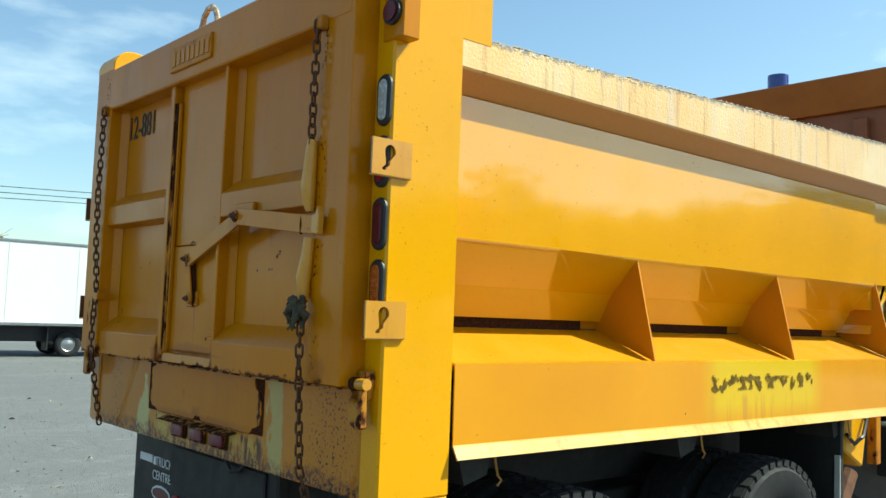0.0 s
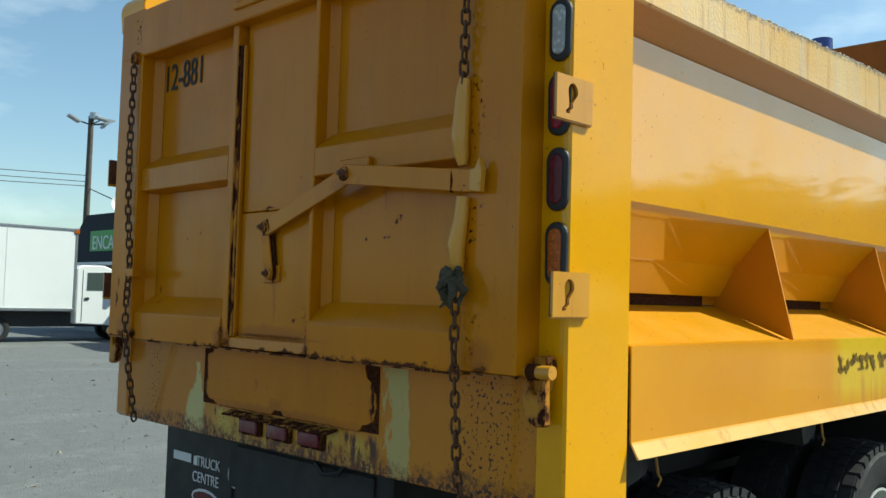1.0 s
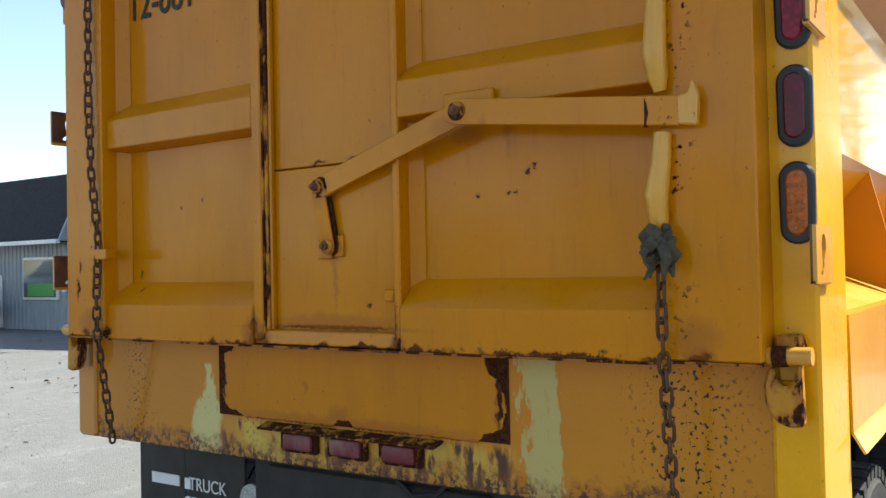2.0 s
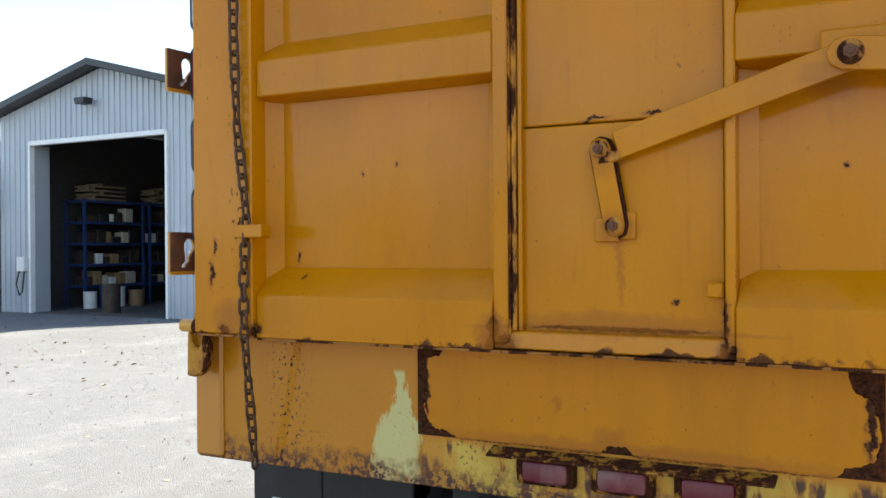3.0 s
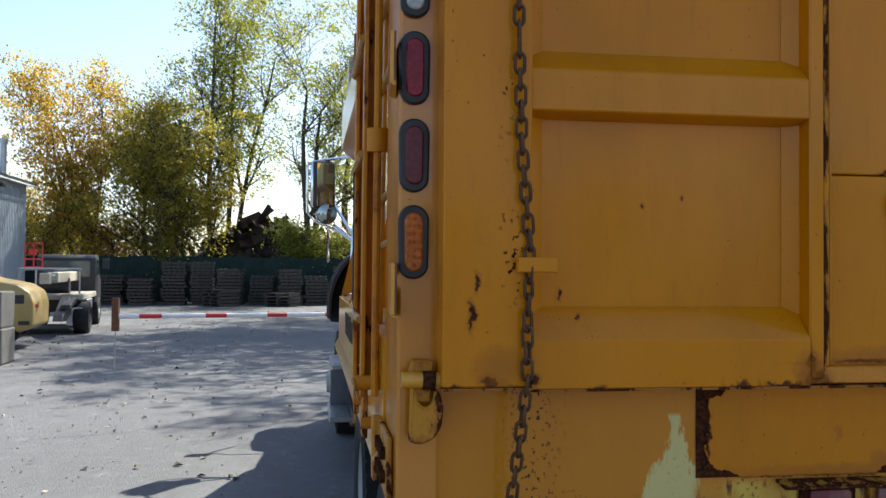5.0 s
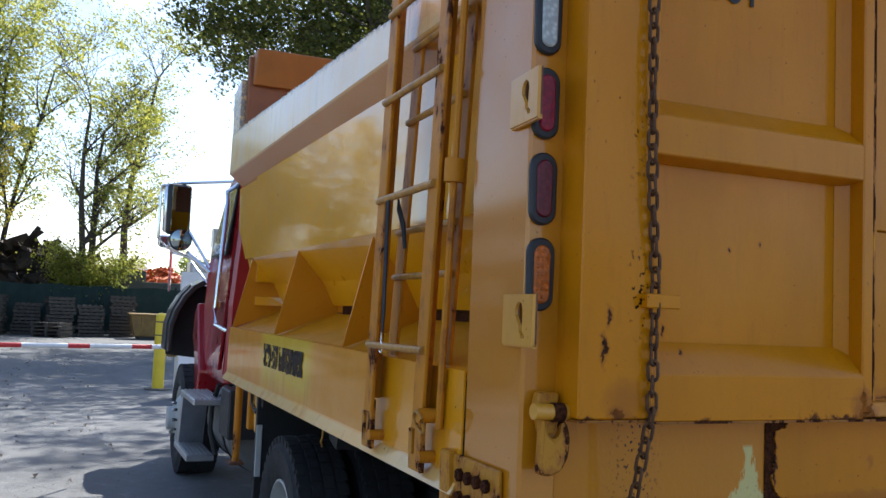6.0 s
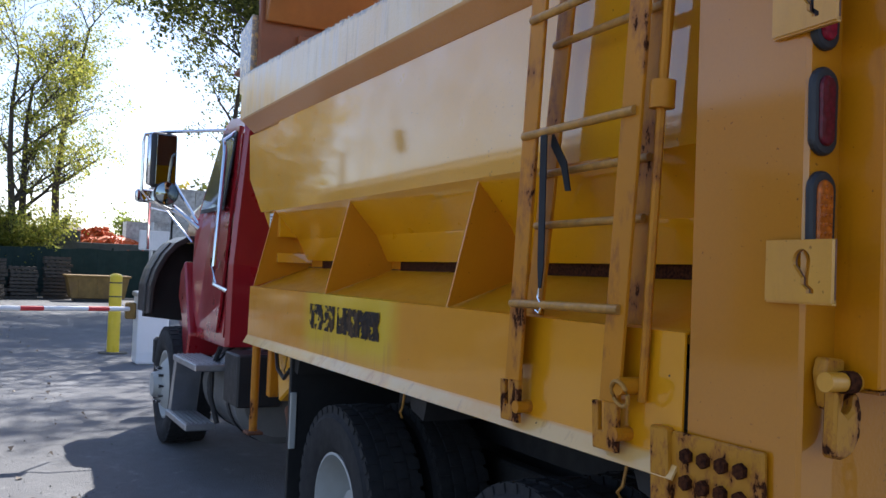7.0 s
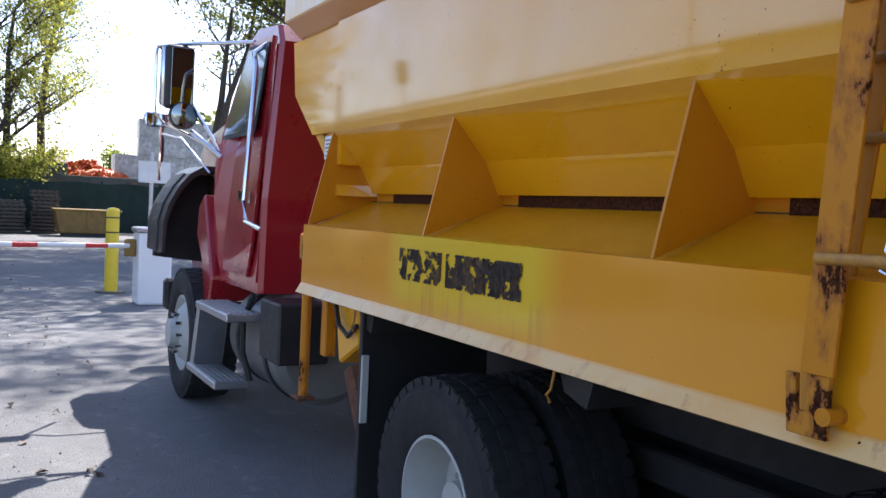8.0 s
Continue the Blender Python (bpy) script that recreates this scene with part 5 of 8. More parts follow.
part("cab_shell", cab_shell(), "red", cab, "dark red cab body")
part("rear_window", box(5.385, 5.402, -0.6, 0.6, 2.05, 2.45, 0.004), "cabglass", cab, "rear cab window")
for s in (-1, 1):
    def side_y(z, out=0.0):
        return s * (CW * (1 - 0.10 * max(0, (z - 1.95) / 0.85)) + out)

    def panel(points, out0, out1, mat, name, label=""):
        bm = bmesh.new()
        a = [bm.verts.new((x, side_y(z, out0), z)) for x, z in points]
        b = [bm.verts.new((x, side_y(z, out1), z)) for x, z in points]
        bm.faces.new(a)
        bm.faces.new(b[::-1])
        for i in range(len(points)):
            j = (i + 1) % len(points)
            bm.faces.new((a[i], a[j], b[j], b[i]))
        return part(name, bm, mat, cab, label)
    panel([(5.56, 1.30), (5.56, 2.67), (6.07, 2.69), (6.46, 2.06), (6.60, 1.60), (6.56, 1.25), (6.35, 1.07), (5.66, 1.07)], 0.0, 0.020, "red", "door", "dark red cab door")
    panel([(5.60, 2.02), (5.585, 2.63), (6.06, 2.66), (6.42, 2.02)], 0.020, 0.027, "black", "window_gasket")
    panel([(5.625, 2.05), (5.61, 2.605), (6.045, 2.63), (6.375, 2.05)], 0.027, 0.032, "cabglass", "side_window", "dark reflective side window")
    panel([(5.64, 1.56), (5.64, 1.63), (5.84, 1.65), (5.84, 1.58)], 0.020, 0.045, "chrome", "door_handle", "chrome door handle")
    panel([(5.46, 1.05), (5.49, 1.05), (5.49, 2.60), (5.46, 2.60)], 0.0, 0.012, "red", "pillar_bead")
    gy = side_y(1.6, 0.085)
    gy2 = side_y(2.5, 0.10)
    part("grab_rail", pipe([(5.46, side_y(1.42, 0.0), 1.40), (5.50, gy, 1.45), (5.54, gy, 1.58), (5.56, gy2, 2.45), (5.62, gy2, 2.55), (5.70, side_y(2.64, 0.0), 2.64)], 0.018, 8), "chrome", cab, "long chrome grab rail", smooth=True)
    # lower side fairing in front of the door
    part("side_fairing", prism([(6.40, 1.00), (6.70, 1.62), (6.86, 1.52), (6.90, 1.30), (6.72, 1.12), (6.60, 0.80), (6.46, 0.82)], "y", s * 0.80, s * 1.13, 0.015), "red", cab, "dark red fairing behind the wheel")
    # fender: a hollow shell, open behind, with a black edge
    shell = [(0.70, 1.86), (0.96, 1.86), (1.08, 1.79), (1.17, 1.68), (1.25, 1.53), (1.29, 1.38), (1.295, 1.12)]
    inside = [(1.262, 1.12), (1.252, 1.37), (1.21, 1.51), (1.135, 1.65), (1.05, 1.75), (0.94, 1.81), (0.70, 1.81)]
    part("fender", prism([(s * y, z) for y, z in shell + inside], "x", 7.42, 8.10, 0.006), "fender_dark", cab, "dark red fender, black inside")
    part("fender_liner", prism([(s * y, z) for y, z in [(0.70, 1.80), (0.93, 1.80), (1.04, 1.74), (1.13, 1.64), (1.205, 1.50), (1.245, 1.36), (1.255, 1.06), (0.70, 1.00)]], "x", 7.96, 8.04), "black", cab, "black inner fender liner")
    edge = [(s * (y + 0.012), z + 0.008) for y, z in shell[2:]]
    edge_in = [(s * (y - 0.03), z - 0.02) for y, z in shell[:1:-1]]
    part("fender_edge", prism(edge + edge_in, "x", 7.60, 7.74, 0.004), "black", cab, "black rubber fender edge")
    # mirrors on chrome arms
    mirror = new("mirror")
    mirror.parent = truck
    mx, my = 6.60, s * 1.355
    part("mirror_housing", box(mx - 0.02, mx + 0.09, *sorted((my - s * 0.10, my + s * 0.115)), 2.235, 2.705, 0.035, seg=3), "black", mirror, "tall black mirror housing", smooth=True)
    glass = box(-0.004, 0.004, -0.080, 0.080, -0.21, 0.21, 0.002)
    glass.transform(Matrix.Translation((mx - 0.030, my - s * 0.005, 2.47)) @ Matrix.Rotation(s * radians(1), 4, "Z") @ Matrix.Rotation(radians(-2), 4, "Y"))
    part("mirror_glass", glass, "mirror", mirror, "flat mirror glass")
    part("mirror_back", box(mx + 0.02, mx + 0.10, *sorted((my - s * 0.09, my + s * 0.14)), 2.25, 2.70, 0.03, seg=2), "chrome", mirror, smooth=True)
    part("spot_mirror", rod((mx - 0.05, my - s * 0.02, 2.185), (mx + 0.02, my - s * 0.02, 2.185), 0.100, 24), "black", mirror, "round convex mirror")
    spot = lathe([(0.0, -0.012), (0.05, -0.009), (0.092, 0.0)], 24)
    spot.transform(Matrix.Translation((mx - 0.052, my - s * 0.02, 2.185)) @ Matrix.Rotation(-math.pi / 2, 4, "Z"))
    part("spot_glass", spot, "mirror", mirror, smooth=True)
    arm = [(6.05, side_y(2.70), 2.70), (mx + 0.04, my - s * 0.02, 2.72), (mx + 0.06, my + s * 0.16, 2.68), (mx + 0.06, my + s * 0.17, 2.62), (mx + 0.06, my + s * 0.17, 2.20), (mx + 0.05, my + s * 0.10, 2.12), (mx + 0.03, my - s * 0.05, 2.06), (6.52, side_y(1.93), 1.93)]
    part("mirror_arm", pipe(arm, 0.014, 8), "chrome", mirror, "chrome tube mirror arm", smooth=True)
    part("mirror_brace", pipe([(mx + 0.05, my - s * 0.06, 2.34), (6.53, side_y(1.94), 1.94)], 0.015, 8), "chrome", mirror, smooth=True)
    part("mirror_brace", pipe([(mx + 0.02, my - s * 0.09, 2.08), (6.50, side_y(1.90), 1.90)], 0.022, 8), "chrome", mirror, smooth=True)
    hm = new("hood_mirror")
    hm.parent = truck
    part("mirror_shell", box(7.58, 7.66, *sorted((s * 1.235, s * 1.44)), 2.165, 2.295, 0.045, seg=3), "chrome", hm, "small chrome hood mirror", smooth=True)
    part("mirror_face", box(7.572, 7.580, *sorted((s * 1.25, s * 1.425)), 2.18, 2.28, 0.003), "hood_glass", hm, "small bright mirror glass")
    part("mirror_stalk", pipe([(7.62, s * 1.30, 2.17), (7.62, s * 1.30, 1.72)], 0.014, 6), "chrome", hm, smooth=True)
    part("mirror_stalk", pipe([(7.62, s * 1.30, 2.12), (7.50, s * 1.15, 2.08), (7.3, s * 0.95, 1.80)], 0.012, 6), "chrome", hm, smooth=True)
    # steps and tank
    steps = new("cab_steps")
    steps.parent = truck
    part("step_tread", box(5.25, 6.08, *sorted((s * 1.08, s * 1.31)), 0.82, 0.87, 0.008), "alu", steps, "ribbed aluminium step")
    part("step_tread", box(5.45, 6.25, *sorted((s * 1.10, s * 1.32)), 0.36, 0.41, 0.008), "alu", steps, "ribbed aluminium step")
    for k in range(6):
        yy = s * (1.10 + 0.035 * k)
        part("step_rib", box(5.27, 6.06, yy - 0.006, yy + 0.006, 0.87, 0.878), "alu", steps)
        part("step_rib", box(5.47, 6.23, yy + s * 0.02 - 0.006, yy + s * 0.02 + 0.006, 0.41, 0.418), "alu", steps)
    part("step_side", prism([(5.99, 0.84), (6.07, 0.84), (6.24, 0.40), (6.14, 0.40)], "y", s * 1.09, s * 1.30, 0.005), "alu", steps, "aluminium step side plate")
    tank = lathe([(0.0, -0.55), (0.27, -0.55), (0.325, -0.50), (0.325, 0.50), (0.27, 0.55), (0.0, 0.55)], 32)
    tank.transform(Matrix.Translation((5.45, s * 0.77, 0.66)) @ Matrix.Rotation(math.pi / 2, 4, "Z"))
    part("fuel_tank", tank, "tank", truck, "round pale fuel tank with straps", smooth=True)
    for x in (5.12, 5.72):
        stp = lathe([(0.328, -0.03), (0.338, -0.03), (0.338, 0.03), (0.328, 0.03)], 32, True)
        stp.transform(Matrix.Translation((x, s * 0.77, 0.66)) @ Matrix.Rotation(math.pi / 2, 4, "Z"))
        part("tank_strap", stp, "black", truck)
    part("battery_box", box(4.80, 5.18, *sorted((s * 0.80, s * 1.12)), 0.62, 0.98, 0.012), "black", truck, "black battery box")
    part("air_hose", pipe([(5.40, s * 1.10, 0.98), (5.50, s * 1.13, 0.80), (5.46, s * 1.14, 0.60), (5.40, s * 1.10, 0.42)], 0.02, 7), "chassis", truck, smooth=True)
# hood and windscreen
hood = [(6.66, 1.2), (6.66, 2.30), (6.85, 2.35), (8.20, 2.14), (8.50, 1.80), (8.56, 0.95), (8.4, 0.80)]
part("hood", prism(hood, "y", -0.80, 0.80, 0.06, seg=2), "red", cab, "sloping dark red hood", smooth=True)
part("bumper", box(8.60, 8.75, -1.02, 1.02, 0.50, 0.80, 0.03), "chassis", truck, "dark steel front bumper")
scr = bmesh.new()
fr = [scr.verts.new(p) for p in ((6.215, -0.84, 2.67), (6.215, 0.84, 2.67), (6.63, 0.95, 2.03), (6.63, -0.95, 2.03))]
scr.faces.new(fr)
ret = bmesh.ops.extrude_face_region(scr, geom=scr.faces[:])
bmesh.ops.translate(scr, verts=[v for v in ret["geom"] if isinstance(v, bmesh.types.BMVert)], vec=(0.02, 0, 0.01))
part("windscreen", scr, "cabglass", cab, "dark windscreen")
part("exhaust_stack", rod((5.15, -0.75, 1.1), (5.15, -0.75, 3.25), 0.065, 16), "chrome", truck, "upright exhaust stack", smooth=True)
part("rear_lamp_box", box(5.30, 5.38, -0.35, 0.35, 2.62, 2.72, 0.01), "black", truck)
part("seat_back", box(5.75, 5.95, 0.25, 0.75, 1.7, 2.3, 0.04, seg=2), "black", cab)

# ---- materials of the surroundings ----
M["siding"] = plain("pale_grey_siding", (0.37, 0.41, 0.455), 0.45, 0.15, vary=0.08, scale=0.8, bump=0.05, dirt=(0.36, 0.38, 0.40), dirt_amount=0.35)
M["siding_dark"] = plain("grey_office_siding", (0.30, 0.33, 0.36), 0.5, 0.1, vary=0.1, scale=1.0, bump=0.05, dirt=(0.2, 0.21, 0.22))
M["fascia"] = plain("charcoal_fascia", (0.035, 0.038, 0.042), 0.5, vary=0.2)
M["white_trim"] = plain("white_metal_trim", (0.70, 0.72, 0.72), 0.4, vary=0.08, dirt=(0.45, 0.44, 0.42))
M["roof_metal"] = plain("dark_metal_roof", (0.05, 0.055, 0.065), 0.5, 0.3, vary=0.15, scale=2)
M["shingle"] = plain("black_shingles", (0.012, 0.013, 0.018), 0.85, vary=0.4, scale=6, bump=0.5, grain=14)
M["concrete"] = plain("weathered_concrete", (0.125, 0.12, 0.108), 0.85, vary=0.25, scale=3, bump=0.45, grain=35, dirt=(0.07, 0.068, 0.058), dirt_amount=0.75)
M["green_sign"] = plain("green_sign_face", (0.06, 0.30, 0.05), 0.4, vary=0.08)
M["van_white"] = plain("white_van_paint", (0.80, 0.80, 0.80), 0.35, coat=0.5, vary=0.04, scale=1.0, bump=0.03)
M["fork_yellow"] = plain("forklift_yellow", (0.42, 0.29, 0.085), 0.45, coat=0.3, vary=0.15, scale=2, dirt=(0.25, 0.18, 0.08), dirt_amount=0.4)
M["truck_black"] = plain("dusty_black_paint", (0.022, 0.021, 0.020), 0.45, coat=0.3, vary=0.4, scale=3, dirt=(0.07, 0.06, 0.05), dirt_amount=0.4)
M["fork_black"] = plain("forklift_black", (0.02, 0.021, 0.023), 0.5, vary=0.3)
M["wood"] = plain("grey_pallet_wood", (0.25, 0.19, 0.12), 0.85, vary=0.4, scale=5, bump=0.5)
M["blue_steel"] = plain("blue_rack_steel", (0.02, 0.05, 0.16), 0.5, vary=0.2)
M["liner"] = plain("dark_ribbed_liner", (0.045, 0.042, 0.040), 0.7, vary=0.3)
M["floor_dark"] = plain("dark_shop_floor", (0.09, 0.085, 0.08), 0.8, vary=0.3)
M["carton"] = plain("brown_carton", (0.28, 0.18, 0.09), 0.8, vary=0.3)
M["white_plastic"] = plain("white_plastic", (0.7, 0.7, 0.68), 0.5, vary=0.1)
M["fence_green"] = plain("dark_green_fence_screen", (0.013, 0.034, 0.028), 0.85, vary=0.2, scale=1.5, bump=0.3)
M["bollard_yellow"] = plain("bollard_yellow", (0.72, 0.52, 0.02), 0.4, coat=0.3, vary=0.08)
M["arm_red"] = plain("barrier_red", (0.55, 0.03, 0.03), 0.5, vary=0.15)
M["skip_yellow"] = plain("rusty_skip_yellow", (0.24, 0.14, 0.03), 0.6, vary=0.3, scale=4, dirt=(0.14, 0.07, 0.03), dirt_amount=0.7)
M["scrap"] = plain("dark_scrap", (0.06, 0.045, 0.035), 0.7, 0.3, vary=0.6, scale=3, bump=0.5, dirt=(0.14, 0.06, 0.03), dirt_amount=0.7)
M["orange_scrap"] = plain("orange_plastic_scrap", (0.62, 0.13, 0.03), 0.6, vary=0.4, scale=8)
M["bale"] = plain("crushed_aluminium_bale", (0.50, 0.50, 0.52), 0.4, 0.6, vary=0.5, scale=6, bump=0.9, grain=9, dirt=(0.16, 0.15, 0.15), dirt_amount=0.6)
M["pole_wood"] = plain("weathered_pole", (0.10, 0.085, 0.07), 0.9, vary=0.3, scale=4)
M["bark"] = plain("grey_brown_bark", (0.085, 0.070, 0.055), 0.9, vary=0.4, scale=8, bump=0.8, grain=20)
M["beige"] = plain("faded_beige_paint", (0.50, 0.46, 0.36), 0.5, vary=0.15, scale=2, dirt=(0.25, 0.2, 0.14))


def leaf_material(name, a, b):
    m = Mat(name, rough=0.6)
    m.color(m.mix(m.island(), a, b))
    out = m.n["Material Output"]
    tr = m.n.new("ShaderNodeBsdfTranslucent")
    mx = m.n.new("ShaderNodeMixShader")
    mx.inputs["Fac"].default_value = 0.62
    isl = m.mix(m.island(), tuple(v * 1.3 for v in a), tuple(v * 1.3 for v in b))
    m.l.new(isl, tr.inputs["Color"])
    m.l.new(m.b.outputs["BSDF"], mx.inputs[1])
    m.l.new(tr.outputs["BSDF"], mx.inputs[2])
    m.l.new(mx.outputs["Shader"], out.inputs["Surface"])
    return m.m


M["leaf_green"] = leaf_material("green_leaves", (0.07, 0.12, 0.02), (0.24, 0.27, 0.05))
M["leaf_amber"] = leaf_material("amber_leaves", (0.27, 0.23, 0.035), (0.60, 0.36, 0.045))
M["leaf_mixed"] = leaf_material("mixed_autumn_leaves", (0.20, 0.21, 0.035), (0.54, 0.42, 0.07))
M["leaf_poplar"] = leaf_material("poplar_leaves", (0.13, 0.17, 0.03), (0.40, 0.38, 0.07))
M["leaf_dark"] = leaf_material("dark_olive_leaves", (0.035, 0.05, 0.012), (0.15, 0.16, 0.03))
M["pallet_wood"] = plain("weathered_pallet_wood", (0.085, 0.072, 0.058), 0.8, vary=0.5, scale=4, dirt=(0.03, 0.025, 0.02), dirt_amount=0.6, bump=0.3)


def litter_material():
    m = Mat("fallen_leaves", rough=0.7)
    m.color(m.mix(m.ramp(m.island(), 0.45, 0.95), (0.05, 0.032, 0.02), (0.40, 0.33, 0.22)))
    return m.m


M["leaf_litter"] = litter_material()


def corrugated(p0, p1, z0, top, pitch=0.21, depth=0.04, bm=None):
    """A ribbed sheet wall between two plan points, from z0 up to top, a height or a function of the way along it."""
    own = bmesh.new() if bm is None else bm
    p0, p1 = Vector(p0), Vector(p1)
    d = (p1 - p0)
    L = d.length
    d.normalize()
    n = Vector((d.y, -d.x))
    f = top if callable(top) else (lambda u: top)
    stops = []
    k = max(1, int(L / pitch))
    w = L / k
    for i in range(k):
        for du, off in ((0.0, 0), (0.62, 0), (0.70, 1), (0.92, 1)):
            stops.append((i * w + du * w, off * depth))
    stops.append((L, 0))
    cols = []
    for u, off in stops:
        q = p0 + d * u + n * off
        cols.append((own.verts.new((q.x, q.y, z0)), own.verts.new((q.x, q.y, f(u)))))
    for a, b in zip(cols, cols[1:]):
        own.faces.new((a[0], b[0], b[1], a[1]))
    # back face, so that the wall has thickness
    bk = []
    for u in (0, L * 0.5, L):
        q = p0 + d * u - n * 0.12
        bk.append((own.verts.new((q.x, q.y, z0)), own.verts.new((q.x, q.y, f(u)))))
    for a, b in zip(bk, bk[1:]):
        own.faces.new((a[0], a[1], b[1], b[0]))
    own.faces.new((cols[0][0], cols[0][1], bk[0][1], bk[0][0]))
    own.faces.new((cols[-1][0], bk[-1][0], bk[-1][1], cols[-1][1]))
    return own


# ---- workshop ----
shop = thing("workshop", "pale grey ribbed metal workshop with a tall open door", "workshop")
K = 0.745                                           # metres to one unit of the workshop's own plan
YARD = Matrix.Translation((13.4, 13.15, 0)) @ Matrix.Scale(K, 4)
shop.matrix_basis = YARD
SW, SL, EAVE, RIDGE = 10.07, 32.5, 6.85, 8.15      # gable width, length, heights
DY0, DY1, DTOP = 2.08, 8.45, 5.80                   # the door in the gable


def gable_top(y):
    return EAVE + (RIDGE - EAVE) * (1 - abs(y - SW / 2) / (SW / 2))


bm = bmesh.new()
corrugated((0, SW), (0, DY1), 0, lambda u: gable_top(SW - u), 0.25, bm=bm)
corrugated((0, DY1), (0, DY0), DTOP, lambda u: gable_top(DY1 - u), 0.25, bm=bm)
corrugated((0, DY0), (0, 0), 0, lambda u: gable_top(DY0 - u), 0.25, bm=bm)
part("gable_wall", bm, "siding", shop, "ribbed pale grey gable wall")
part("side_wall", corrugated((0, 0), (SL, 0), 0, EAVE, 0.27), "siding", shop, "ribbed pale grey long wall")
part("back_wall", box(SL - 0.1, SL, 0.0, SW, 0, EAVE), "siding", shop)
part("far_wall", box(0.05, SL, SW - 0.1, SW, 0, EAVE), "siding", shop)
for sgn in (-1, 1):
    y_e = SW / 2 + sgn * (SW / 2 + 0.45)
    bm = bmesh.new()
    dz = (RIDGE - EAVE) * (0.45 / (SW / 2))
    a = [(-0.55, SW / 2, RIDGE + 0.05), (SL + 0.4, SW / 2, RIDGE + 0.05), (SL + 0.4, y_e, EAVE - dz + 0.05), (-0.55, y_e, EAVE - dz + 0.05)]
    v = [bm.verts.new(p) for p in a] + [bm.verts.new((p[0], p[1], p[2] + 0.16)) for p in a]
    for q in ((0, 1, 2, 3), (4, 5, 6, 7), (0, 1, 5, 4), (1, 2, 6, 5), (2, 3, 7, 6), (3, 0, 4, 7)):
        bm.faces.new([v[i] for i in q])
    part("roof", bm, "roof_metal", shop, "low metal roof with overhanging eaves")
    bm = bmesh.new()
    e = [(-0.58, SW / 2, RIDGE + 0.02), (-0.58, y_e, EAVE - dz + 0.02), (-0.58, y_e, EAVE - dz + 0.24), (-0.58, SW / 2, RIDGE + 0.24)]
    v = [bm.verts.new(p) for p in e] + [bm.verts.new((p[0] + 0.05, p[1], p[2])) for p in e]
    for q in ((0, 1, 2, 3), (4, 5, 6, 7), (0, 1, 5, 4), (1, 2, 6, 5), (2, 3, 7, 6), (3, 0, 4, 7)):
        bm.faces.new([v[i] for i in q])
    part("fascia", bm, "fascia", shop, "charcoal fascia board")
part("gutter", box(-0.6, SL + 0.4, -0.56, -0.46, EAVE - 0.20, EAVE - 0.11, 0.02), "white_trim", shop, "pale eaves gutter")
part("soffit", box(-0.5, SL, -0.44, 0.02, EAVE - 0.10, EAVE - 0.06), "white_trim", shop)
for y in (DY0, DY1):
    part("door_jamb", box(-0.10, 0.10, y - 0.05, y + 0.05, 0, DTOP + 0.1, 0.01), "white_trim", shop, "white door jamb")
part("door_head", box(-0.10, 0.10, DY0, DY1, DTOP - 0.02, DTOP + 0.14, 0.01), "white_trim", shop)
part("door_reveal", box(0.1, 0.7, DY1 - 0.06, DY1 + 0.35, 0, DTOP), "siding", shop)
# louvred vent on the long wall
vent = new("louvre_vent")
vent.parent = shop
part("vent_frame", prism([(1.65, 3.82), (2.60, 3.82), (2.60, 6.02), (1.65, 6.02)], "y", -0.05, -0.03), "fascia", vent)
for k in range(14):
    z = 3.90 + k * 0.15
    part("slat", prism([(-0.12, z), (-0.05, z + 0.085), (-0.05, z + 0.10), (-0.125, z + 0.015)], "x", 1.70, 2.55), "white_trim", vent)
for x in (1.61, 2.56):
    part("vent_edge", box(x, x + 0.07, -0.13, -0.03, 3.80, 6.04), "white_trim", vent)
part("vent_edge", box(1.61, 2.63, -0.13, -0.03, 5.98, 6.06), "white_trim", vent)
part("vent_edge", box(1.61, 2.63, -0.13, -0.03, 3.76, 3.84), "white_trim", vent)


def wall_flood(x, y, z, nx, ny, parent):
    lamp = new("flood_light")
    lamp.parent = parent
    part("lamp_head", prism([(-0.26, 0.10), (0.26, 0.10), (0.20, -0.10), (-0.20, -0.10)], "y", -0.50, -0.12, 0.02), "fork_black", lamp, "black wall flood light")
    part("lamp_arm", box(-0.05, 0.05, -0.14, 0.0, -0.06, 0.06), "fork_black", lamp)
    lamp.matrix_basis = Matrix.Translation((x, y, z)) @ Matrix.Rotation(math.atan2(nx, -ny) if ny else (math.pi / 2 if nx > 0 else -math.pi / 2), 4, "Z")


wall_flood(0.62, -0.03, 6.35, 0, -1, shop)
wall_flood(27.1, -0.03, 6.35, 0, -1, shop)
wall_flood(7.9, -0.03, 6.0, 0, -1, shop)
part("downpipe", box(7.22, 7.32, -0.16, -0.05, 0.1, 6.35, 0.015), "fascia", shop, "dark square downpipe")
wall_flood(-0.03, 5.45, 7.05, -1, 0, shop)
part("mast_pipe", rod((0.45, -0.60, 4.35), (0.45, -0.60, 10.2), 0.035, 8), "fork_black", shop, "thin black mast")
part("mast_lamp", box(0.25, 0.65, -0.75, -0.45, 10.1, 10.25, 0.02), "fork_black", shop)
mast = new("roof_flood")
mast.parent = shop
part("mast_pole", rod((19.7, -0.3, 6.8), (19.7, -0.3, 8.5), 0.05, 8), "white_trim", mast)
part("lamp_head", box(19.45, 19.9, -0.6, -0.2, 7.95, 8.5, 0.03), "fork_black", mast, "black flood lamp head")
